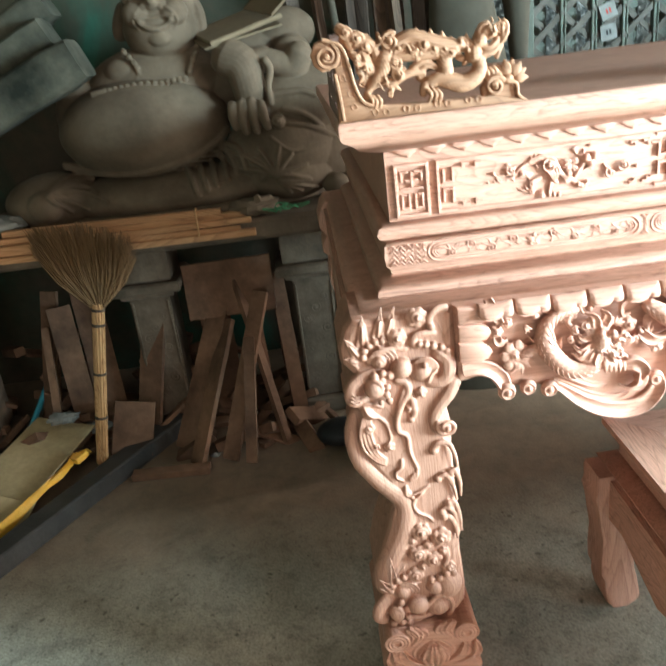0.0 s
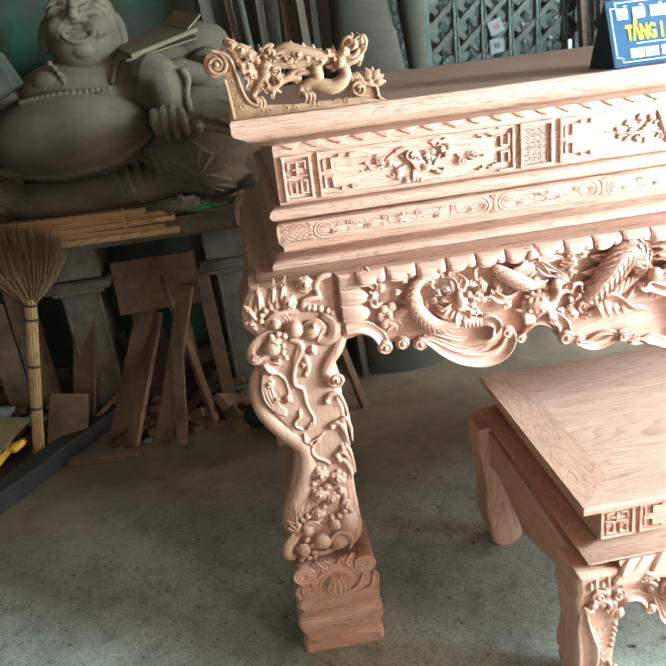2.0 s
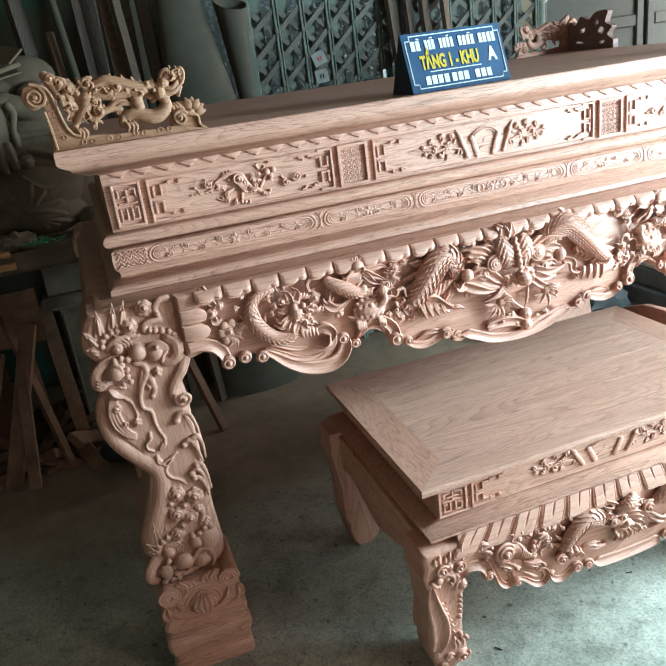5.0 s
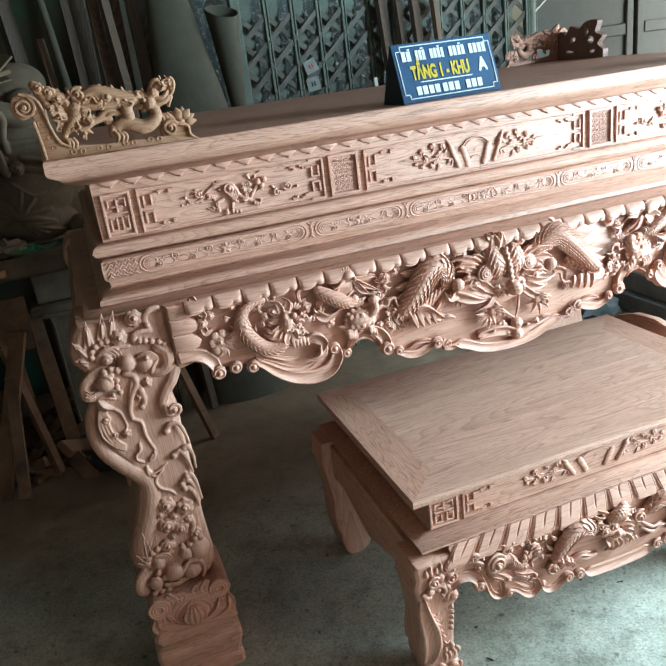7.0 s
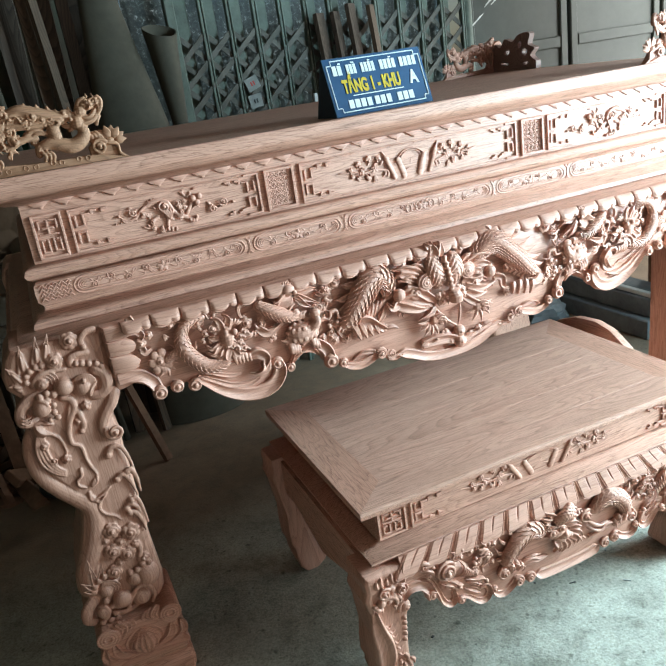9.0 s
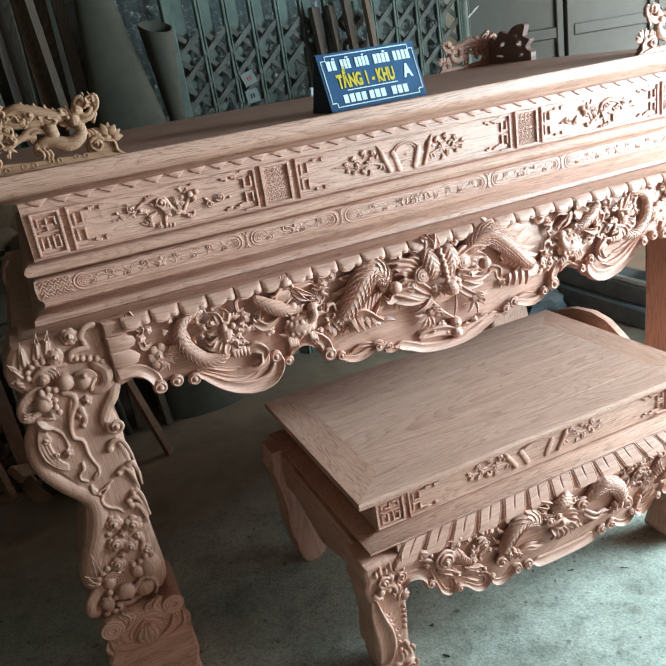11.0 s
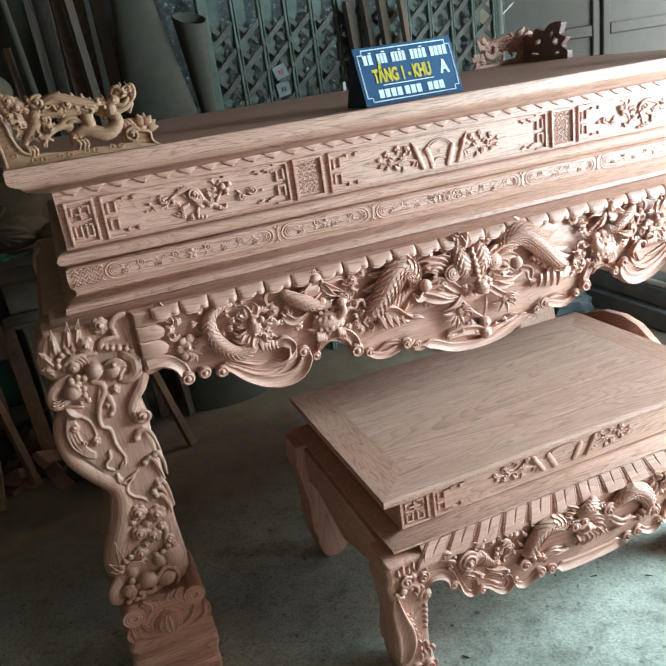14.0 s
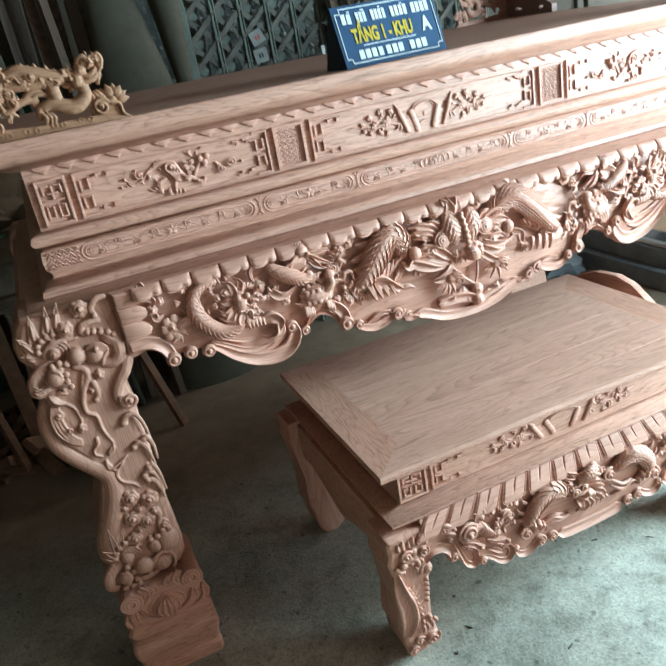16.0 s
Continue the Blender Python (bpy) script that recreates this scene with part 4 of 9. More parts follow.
bun(_d, 1.0720, 0.7730, YF - 0.003, 0.013, 5, 0.1)
part("great_dragon_body", _d, wood_carved, apron)

# its face: scaled brow, ringed eyes, ridged nose, horns and flowing mane
_f = YF - 0.016
_d = Carve().ball((0.880, YF, 0.832), 0.075, (1.25, 0.20, 0.85), 20)
for _p, _r in ((((0.8510, 0.9120), (0.8530, 0.8830), (0.8660, 0.8510)), 0.021), (((0.9110, 0.9060), (0.9080, 0.8770), (0.8940, 0.8480)), 0.019)):
    _d.scaled(P(_p, _f, 14, 0.010), lambda u, r=_r: r * (0.8 + 0.35 * math.sin(math.pi * u)), 0.0120, 0.7)
for _k in range(12):
    _u = _k / 11
    _q = curve_pts([V(0.8760, 0, 0.9140), V(0.8830, 0, 0.8740), V(0.8900, 0, 0.8330)], 11)[_k]
    _d.ball((_q.x + 0.0015 * (-1) ** _k, _f - 0.020 - 0.006 * math.sin(3.1 * _u), _q.z), 0.0066, (1.1, 0.9, 0.85), 7)
_nx, _nz = (0.8960, 0.8140)
for _k in range(5):
    _d.ball((_nx + 0.0015 * _k, _f - 0.022 + 0.002 * abs(_k - 2), _nz + 0.012 - 0.0065 * _k), 0.0185 - 0.0012 * abs(_k - 2), (1.05, 0.9, 0.42), 12)
for _q in ((0.8570, 0.8200), (0.8660, 0.8060), (0.9240, 0.8220), (0.9260, 0.8090), (0.8700, 0.8220), (0.9140, 0.8280)):
    bun(_d, _q[0], _q[1], _f - 0.012, 0.0105, 5, 60 * _q[0])
for _q, _r in (((0.8250, 0.8640), 0.022), ((0.9430, 0.8660), 0.021)):
    _d.ball((_q[0], _f - 0.006, _q[1]), _r * 0.95, (1, 0.6, 1), 14)
    for _s in (0.92, 0.62, 0.36):
        _d.tube([(_q[0] + _r * _s * math.cos(a), _f - 0.006 - _r * 0.62 * math.sqrt(max(0, 1 - 0.75 * _s * _s)), _q[1] + _r * _s * math.sin(a)) for a in [2 * math.pi * j / 18 for j in range(19)]], 0.0026, 5)
    _d.ball((_q[0], _f - 0.018, _q[1]), 0.0052, n=8)
for _q, _r in (((0.7550, 0.8480), 0.016), ((1.0120, 0.8450), 0.017), ((0.7810, 0.8590), 0.008), ((0.9830, 0.8400), 0.009)):
    _d.ball((_q[0], _f - 0.004, _q[1]), _r, (1, 0.85, 1), 12)
for _q in ((0.7740, 0.9190), (0.8210, 0.9200), (0.9350, 0.9190), (0.9780, 0.9220)):
    bun(_d, _q[0], _q[1], _f + 0.004, 0.0125, 6, 50 * _q[0])
    blade(_d, (_q[0], _q[1]), (_q[0] - 0.020, _q[1] + 0.016), 0.007, _f + 0.006)
    blade(_d, (_q[0], _q[1]), (_q[0] + 0.004, _q[1] + 0.026), 0.007, _f + 0.006)
for _p, _a, _b in ((((0.8580, 0.9180), (0.8560, 0.9360), (0.8500, 0.9560)), 0.0075, 0.003), (((0.8780, 0.9140), (0.8780, 0.9320), (0.8810, 0.9510)), 0.0075, 0.003), (((0.8560, 0.9360), (0.8440, 0.9450), (0.8370, 0.9540)), 0.005, 0.002),
                   (((0.8170, 0.8800), (0.7970, 0.8960), (0.7700, 0.9080), (0.7460, 0.9080)), 0.008, 0.002), (((0.8130, 0.8720), (0.7890, 0.8850), (0.7630, 0.8940), (0.7530, 0.8890)), 0.008, 0.002), (((0.8060, 0.8650), (0.7830, 0.8790), (0.7580, 0.8790)), 0.007, 0.002), (((0.8270, 0.8840), (0.8100, 0.9040), (0.7850, 0.9070)), 0.006, 0.002),
                   (((0.9520, 0.8790), (0.9750, 0.8880), (0.9990, 0.8890), (1.0220, 0.8810)), 0.008, 0.002), (((0.9580, 0.8660), (0.9810, 0.8710), (1.0040, 0.8670), (1.0210, 0.8580)), 0.008, 0.002), (((0.9390, 0.8830), (0.9500, 0.8970), (0.9690, 0.9010)), 0.006, 0.002), (((0.9600, 0.8540), (0.9770, 0.8560), (0.9900, 0.8500)), 0.006, 0.003),
                   (((0.7710, 0.8460), (0.7920, 0.8470), (0.8180, 0.8330), (0.8410, 0.8170), (0.8560, 0.8010)), 0.0085, 0.005), (((0.7630, 0.8300), (0.7910, 0.8290), (0.8180, 0.8130), (0.8460, 0.8010)), 0.008, 0.004), (((0.7470, 0.8220), (0.7740, 0.8090), (0.8070, 0.7970), (0.8390, 0.7940)), 0.008, 0.003),
                   (((0.7530, 0.8260), (0.7340, 0.8190), (0.7230, 0.8340)), 0.007, 0.002), (((0.9330, 0.8390), (0.9590, 0.8300), (0.9860, 0.8330), (1.0030, 0.8230)), 0.008, 0.003), (((0.9390, 0.8220), (0.9650, 0.8120), (0.9990, 0.8090), (1.0330, 0.8160)), 0.008, 0.002), (((0.9410, 0.8080), (0.9710, 0.7950), (1.0050, 0.7930)), 0.007, 0.002),
                   (((1.0270, 0.8270), (1.0470, 0.8190), (1.0500, 0.7970), (1.0730, 0.7830)), 0.006, 0.002), (((0.9310, 0.8010), (0.9630, 0.7750), (0.9970, 0.7670), (1.0170, 0.7680)), 0.006, 0.001), (((0.8520, 0.7930), (0.8380, 0.7820), (0.8180, 0.7750), (0.7990, 0.7680)), 0.006, 0.001)):
    whisker(_d, _p, _f + 0.003, 1.25 * _a, 1.25 * _b, 0.006, 16, 7)
_d.spiral(0.7990, _f - 0.004, 0.8390, 0.014, 1.5, 2.0, 1, 0.34, 0.6)
_d.spiral(0.9660, _f - 0.004, 0.8280, 0.012, 1.5, 1.0, -1, 0.34, 0.6)
for _k in range(6):
    blade(_d, (0.7580 + 0.012 * _k, 0.8080 - 0.002), (0.7500 + 0.013 * _k, 0.7890 - 0.004 * (_k % 2)), 0.0058, _f + 0.006, -0.1)
    blade(_d, (0.9640 + 0.010 * _k, 0.8000 + 0.003 * _k), (0.9720 + 0.011 * _k, 0.7820 + 0.004 * _k - 0.004 * (_k % 2)), 0.0055, _f + 0.006, 0.1)
for _k in range(5):
    blade(_d, (0.8530 + 0.014 * _k, 0.8110 - 0.004), (0.8570 + 0.013 * _k, 0.7950 - 0.004), 0.0055, _f - 0.008)
for _q, _s in (((0.8460, 0.7610), 1), ((0.9730, 0.7640), -1)):
    _d.ball((_q[0], _f, _q[1]), 0.014, (1, 0.7, 1), 9)
    fan(_d, _q[0] - 0.006 * _s, _q[1] - 0.004, _f + 0.004, 0.044, 3.0 if _s > 0 else 3.3, 5.0 if _s > 0 else 6.2, 5, 0.0062)
    for _k in range(3):
        whisker(_d, [(_q[0] + 0.004 * _k, _q[1] + 0.006 - 0.007 * _k), (_q[0] + 0.016 + 0.002 * _k, _q[1] + 0.006 - 0.008 * _k), (_q[0] + 0.022, _q[1] - 0.004 - 0.007 * _k)], _f - 0.006, 0.0058, 0.003, 0.003, 8)
fuse(part("great_dragon_face", _d, wood_carved, apron), 0.0014)
_d = Carve()
whisker(_d, [(0.8520, 0.7890), (0.8780, 0.7540), (0.9130, 0.7240)], YF - 0.006, 0.0042, 0.0036, 0.004, 10)
whisker(_d, [(0.9280, 0.7810), (0.9230, 0.7490), (0.9160, 0.7210)], YF - 0.006, 0.0032, 0.003, 0.003, 10)
whisker(_d, [(0.8120, 0.6990), (0.8450, 0.7010), (0.8850, 0.6970), (0.9240, 0.6820), (0.9650, 0.6890), (1.0180, 0.7030)], YF - 0.001, 0.011, 0.005, 0.004, 24, 7, 0.6)
for _q, _r in (((0.9180, 0.7090), 0.017), ((0.9190, 0.6810), 0.017)):
    _d.ball((_q[0], YF - 0.008, _q[1]), _r, (1, 0.8, 1), 12)
    _d.spiral(_q[0], YF - 0.016, _q[1], _r * 0.6, 1.2, 1.0, 1, 0.2, 0.5, 5, 14)
for _q, _r in (((0.8510, 0.7060), 0.013), ((0.8800, 0.7100), 0.014), ((0.9520, 0.6910), 0.010), ((0.9770, 0.6990), 0.011), ((0.8920, 0.6880), 0.010)):
    bun(_d, _q[0], _q[1], YF - 0.006, _r, 5, 40 * _q[0])
blade(_d, (0.8320, 0.7000), (0.8070, 0.6980), 0.008, YF - 0.002)
blade(_d, (0.9870, 0.6960), (1.0250, 0.7050), 0.008, YF - 0.002)
fuse(part("pearl_and_clouds", _d, wood_carved, apron), 0.0014)

# curling foliage and flames between the creatures
def foliage(c, y, x, z, rx, rz, n, seed, gap=0.017, size=1.0):
    rnd = random.Random(seed)
    done = []
    for _ in range(n * 30):
        if len(done) >= n:
            break
        a, r = rnd.uniform(0, 2 * math.pi), math.sqrt(rnd.random())
        px, pz = x + rx * r * math.cos(a), z + rz * r * math.sin(a)
        if any((px - q) ** 2 + (pz - w) ** 2 < gap * gap for q, w in done):
            continue
        done.append((px, pz))
        k, t, s = rnd.random(), rnd.uniform(0, 2 * math.pi), size * rnd.uniform(0.8, 1.25)
        yy = y - rnd.uniform(0.0, 0.010)
        if k < 0.30:
            c.spiral(px, yy, pz, 0.0105 * s, 1.4, t, rnd.choice((-1, 1)), 0.36, 0.6, 5, 13)
        elif k < 0.62:
            for j in range(3):
                u = t + 0.5 * (j - 1)
                c.petal((px, yy, pz), (px + 0.026 * s * math.cos(u), yy - 0.004, pz + 0.026 * s * math.sin(u)), 0.0052 * s, 0.7, bend=rnd.uniform(-0.3, 0.3))
        elif k < 0.86:
            q = V(math.cos(t), 0, math.sin(t))
            w = V(-q.z, 0, q.x)
            o = V(px, yy, pz)
            c.tube(curve_pts([o - q * 0.024 * s, o - q * 0.006 * s + w * 0.010 * s, o + q * 0.010 * s - w * 0.008 * s, o + q * 0.024 * s + w * 0.004 * s], 12), lambda u: 0.0062 * s * (1.1 - 0.8 * u), 6)
        else:
            c.ball((px, yy - 0.002, pz), 0.0085 * s, n=7)
    return c


for _k, (_x, _z, _rx, _rz, _n) in enumerate(((1.385, 0.865, 0.040, 0.050, 9), (0.545, 0.845, 0.020, 0.030, 3))):
    part("carved_foliage", foliage(Carve(), YF - 0.003, _x, _z, _rx, _rz, _n, 40 + _k), wood_carved, apron)

# flat back of the apron, side aprons
for _sx in (0, 1):
    _s = Carve().prism([(0.055, 0.924), (0.055, 0.78), (0.10, 0.80), (0.15, 0.76), (0.25, 0.72), (0.45, 0.69), (0.65, 0.72), (0.75, 0.76), (0.80, 0.80), (0.875, 0.78), (0.875, 0.924)], 0.055, 0.095, 0.003)
    _s.moved(Matrix(((0, -1, 0, 0), (1, 0, 0, 0), (0, 0, 1, 0), (0, 0, 0, 1))))
    if _sx:
        _s.v = [(2 * CX - x, y, z) for x, y, z in _s.v]
    part("side_apron", _s, wood_y, altar)
part("back_board", Carve().box(0.05, 1.75, 0.93, 0.96, 0.72, 0.95), wood_x, altar, smooth=False)

# ---- legs
LEG = [(0.090, 0.945), (0.088, 0.812), (0.076, 0.790), (0.066, 0.745), (0.072, 0.710), (0.070, 0.665), (0.072, 0.60), (0.072, 0.50), (0.074, 0.42), (0.080, 0.335), (0.078, 0.300),
       (0.060, 0.276), (-0.06, 0.276), (-0.100, 0.286), (-0.108, 0.305), (-0.090, 0.335), (-0.097, 0.350), (-0.100, 0.380), (-0.090, 0.420), (-0.080, 0.455), (-0.064, 0.500),
       (-0.052, 0.550), (-0.054, 0.590), (-0.070, 0.615), (-0.092, 0.650), (-0.104, 0.690), (-0.100, 0.740), (-0.094, 0.768), (-0.114, 0.790), (-0.112, 0.815), (-0.098, 0.838),
       (-0.116, 0.862), (-0.118, 0.890), (-0.106, 0.925), (-0.09, 0.945)]


def leg_relief(c, y):
    """All that stands proud on the face of a front leg."""
    def roll(pts, r0, r1=None, lift=0.004, dy=0.0, n=16, sides=8, flat=0.62):
        r1 = r0 if r1 is None else r1
        c.tube(P(pts, y + dy + 0.35 * min(r0, r1), n, lift), lambda u: r0 + (r1 - r0) * u, sides, flat, cap=True)

    def knob(q, r, dy=0.0, s=(1, 0.85, 1)):
        c.ball((q[0], y + dy, q[1]), r, s, 11 if r < 0.012 else 24)

    # lion mask at the shoulder: leaf crest, beaded brow, ringed eye, muzzle
    for a, b in (((-0.0760, 0.8960), (-0.0720, 0.9490)), ((-0.0480, 0.9060), (-0.0380, 0.9590)), ((-0.0330, 0.9080), (-0.0150, 0.9600)), ((-0.0840, 0.8730), (-0.1060, 0.9110)), ((-0.0870, 0.8640), (-0.1110, 0.8730))):
        for s in (-1, 1):
            d = V(b[1] - a[1], a[0] - b[0]).normalized() * (0.0085 * s)
            roll([(a[0] + d.x, a[1] + d.y), ((a[0] + b[0]) / 2 + d.x * 0.55, (a[1] + b[1]) / 2 + d.y * 0.55), b], 0.0030, 0.0018, 0.0, 0.0, 8, 5)
        blade(c, a, ((a[0] + b[0] * 2) / 3, (a[1] + b[1] * 2) / 3), 0.0045, y, 0.0)
    for q in ((-0.0410, 0.8990), (-0.0530, 0.8980), (-0.0650, 0.8930), (-0.0740, 0.8840), (-0.0770, 0.8720)):
        knob(q, 0.0070)
    bun(c, 0.0210, 0.9350, y - 0.001, 0.0185, 7, 0.3)
    bun(c, -0.0160, 0.9010, y - 0.002, 0.0165, 7, 0.9)
    roll([(0.0710, 0.9450), (0.0560, 0.9450), (0.0430, 0.9330), (0.0430, 0.9150), (0.0470, 0.9090)], 0.0075, 0.005)
    knob((0.0440, 0.9150), 0.0065, -0.004)
    roll([(0.0480, 0.9010), (0.0320, 0.9040), (0.0150, 0.9000), (0.0120, 0.8870), (0.0210, 0.8820)], 0.0065, 0.0075)
    for q in ((0.0220, 0.8850), (0.0330, 0.8820), (0.0460, 0.8780), (0.0600, 0.8740), (0.0690, 0.8660)):
        knob(q, 0.0068, -0.002)
    roll([(0.0610, 0.9420), (0.0660, 0.9090), (0.0670, 0.8810)], 0.010, 0.008, 0.0, 0.004)
    roll([(0.0560, 0.8630), (0.0700, 0.8470), (0.0690, 0.8220), (0.0560, 0.8080), (0.0370, 0.8080)], 0.0165, 0.0120, 0.003, 0.0)
    roll([(-0.0690, 0.8610), (-0.0570, 0.8780), (-0.0340, 0.8830), (-0.0020, 0.8790)], 0.0062, 0.0045, 0.005)
    knob((-0.0500, 0.8620), 0.0135, 0.0)
    for k in range(4):
        r = 28 + 17 * k
        roll([(-0.0500 + r * 0.00041 * math.cos(a), 0.8620 + r * 0.00041 * math.sin(a) * 0.8) for a in (1.5, 0.9, 0.3, -0.4)], 0.0030, 0.0016, 0.003, -0.002, 12, 5)
    c.spiral(-0.0500, y - 0.008, 0.8620, 0.0085, 1.2, 0, 1, 0.3, 0.4, 5, 14)
    knob((-0.0120, 0.8440), 0.0190, -0.002)
    knob((0.0220, 0.8360), 0.0225, 0.004)
    for k in range(4):
        r = (54 - 10 * k) * 0.00041
        roll([(0.0280 + r * math.cos(a), 0.8390 + r * math.sin(a)) for a in (2.6, 1.9, 1.1, 0.3, -0.5)], 0.0034, 0.0024, 0.005, -0.006, 14, 5)
    blade(c, (0.0310, 0.8100), (0.0550, 0.8400), 0.008, y - 0.006)
    knob((0.0270, 0.8490), 0.0052, -0.016)
    roll([(-0.0580, 0.8420), (-0.0860, 0.8320), (-0.1030, 0.8150), (-0.1040, 0.7910), (-0.0840, 0.7890)], 0.0125, 0.0130, 0.006)
    for k in range(3):
        roll([(-0.1080 - 0.0020 * k, 0.8090 - 0.0070 * k), (-0.0960 - 0.0020 * k, 0.8020 - 0.0060 * k), (-0.0840 - 0.0020 * k, 0.8020 - 0.0070 * k)], 0.0022, 0.0016, 0.010, -0.004, 8, 5)
    knob((-0.0640, 0.8120), 0.0175, -0.006)
    roll([(-0.0730, 0.8260), (-0.0630, 0.8310), (-0.0520, 0.8220), (-0.0530, 0.8060), (-0.0620, 0.7980)], 0.0050, 0.0040, 0.008, -0.008)
    for q, r in (((-0.0610, 0.8380), 0.008), ((-0.0470, 0.8410), 0.0075), ((-0.0490, 0.8280), 0.0078), ((-0.0410, 0.8140), 0.0072), ((-0.0430, 0.7990), 0.0072), ((-0.0350, 0.8360), 0.0085), ((-0.0540, 0.7840), 0.006), ((-0.0390, 0.7860), 0.007)):
        knob(q, r, -0.008)
    blade(c, (-0.0860, 0.7790), (-0.0540, 0.7520), 0.0115, y - 0.002, -0.2)
    roll([(-0.0920, 0.7760), (-0.0750, 0.7820), (-0.0530, 0.7710)], 0.006, 0.003)
    # ribbon that falls from the muzzle
    roll([(-0.0220, 0.8220), (-0.0070, 0.8130), (-0.0040, 0.7940), (-0.0180, 0.7700), (-0.0280, 0.7440), (-0.0280, 0.7180), (-0.0130, 0.7040), (-0.0100, 0.6690), (0.0020, 0.6300)], 0.0075, 0.0024, 0.003, 0.0, 34, 7)
    roll([(-0.0080, 0.8050), (-0.0210, 0.7750), (-0.0300, 0.7450)], 0.0055, 0.003, 0.002, 0.0)
    roll([(-0.0010, 0.7910), (0.0030, 0.7680), (0.0040, 0.7510), (-0.0050, 0.7360)], 0.0060, 0.0050, 0.003)
    bun(c, 0.0180, 0.7900, y - 0.002, 0.0105, 5, 0.2)
    bun(c, -0.0050, 0.7610, y - 0.001, 0.0075, 5, 0.8)
    knob((-0.0030, 0.7380), 0.0060)
    # outer scroll against the apron
    roll([(0.0800, 0.8020), (0.0690, 0.7810), (0.0520, 0.7600), (0.0400, 0.7350), (0.0430, 0.7110)], 0.0135, 0.0110, 0.004)
    c.spiral(0.0600, y - 0.004, 0.7180, 0.0185, 1.6, 2.6, 1, 0.34, 0.6)
    for p in (((0.0340, 0.6670), (0.0430, 0.6820), (0.0620, 0.6790), (0.0730, 0.6470), (0.0780, 0.6050)), ((0.0380, 0.6050), (0.0530, 0.6130), (0.0650, 0.5860), (0.0710, 0.5520)), ((0.0620, 0.6160), (0.0700, 0.6190), (0.0780, 0.5950), (0.0790, 0.5600))):
        roll(p, 0.0082, 0.0028, 0.004)
        knob(p[0], 0.0085)
    # rolled outer edge with curling ridges
    roll([(-0.0940, 0.7620), (-0.1070, 0.7350), (-0.1100, 0.6980), (-0.1000, 0.6550), (-0.0740, 0.6150), (-0.0470, 0.5840), (-0.0290, 0.5600), (-0.0260, 0.5270), (-0.0390, 0.4790), (-0.0600, 0.4310), (-0.0740, 0.3940), (-0.0760, 0.3600)], 0.014, 0.0300, 0.006, 0.014, 44, 18, 0.72)
    for k in range(4):
        roll([(-0.0860 + 0.0030 * k, 0.7600 - 0.0010 * k), (-0.0970 + 0.0060 * k, 0.7270 - 0.0010 * k), (-0.0950 + 0.0070 * k, 0.6930), (-0.0780 + 0.0040 * k, 0.6640 + 0.0030 * k), (-0.0580 + 0.0010 * k, 0.6490 + 0.0040 * k)], 0.0040, 0.0016, 0.003, 0.0, 18, 5)
    c.spiral(-0.0810, y - 0.002, 0.7300, 0.0085, 1.3, 0.8, -1, 0.34, 0.5, 5, 12)
    c.spiral(-0.0710, y - 0.002, 0.6930, 0.0085, 1.3, 2.8, 1, 0.34, 0.5, 5, 12)
    bun(c, -0.0470, 0.6870, y - 0.002, 0.0100, 5, 0.5)
    roll([(-0.0670, 0.7560), (-0.0490, 0.7360), (-0.0430, 0.7100), (-0.0450, 0.6960)], 0.0030, 0.0020, 0.001)
    for p in (((-0.0270, 0.6540), (-0.0290, 0.6390), (-0.0390, 0.6310), (-0.0390, 0.6180), (-0.0260, 0.6070)), ((-0.0050, 0.6210), (-0.0140, 0.6090), (-0.0020, 0.6150), (-0.0000, 0.6300)), ((-0.0240, 0.5950), (-0.0230, 0.5760), (-0.0040, 0.5790), (0.0190, 0.5910)), ((-0.0220, 0.5860), (-0.0120, 0.5680), (0.0010, 0.5730), (0.0100, 0.5840)),
              ((-0.0080, 0.5670), (-0.0130, 0.5520), (-0.0050, 0.5340), (0.0140, 0.5210), (0.0230, 0.5070))):
        roll(p, 0.0040, 0.0020, 0.003, 0.0, 14, 6)
    for p in (((0.0410, 0.5300), (0.0520, 0.5390), (0.0650, 0.5190), (0.0710, 0.4730)), ((0.0550, 0.5460), (0.0660, 0.5470), (0.0730, 0.5220), (0.0770, 0.4790)), ((0.0450, 0.5170), (0.0550, 0.5150), (0.0650, 0.4900), (0.0680, 0.4620))):
        roll(p, 0.0075, 0.0030, 0.004)
        knob(p[0], 0.0085)
    # cloud buns down the shin
    for q, r in (((-0.0030, 0.4890), 40), ((0.0350, 0.4720), 43), ((-0.0120, 0.4380), 40), ((0.0160, 0.4200), 38), ((-0.0210, 0.3870), 36), ((0.0470, 0.3950), 30), ((0.0080, 0.4550), 24), ((-0.0050, 0.4040), 22), ((0.0380, 0.4360), 20), ((-0.0210, 0.4690), 18)):
        bun(c, q[0], q[1], y - 0.002, r * 0.00047, 6, 70 * q[0])
    roll([(0.0430, 0.4390), (0.0450, 0.4180), (0.0390, 0.4020), (0.0490, 0.3870)], 0.0060, 0.0040)
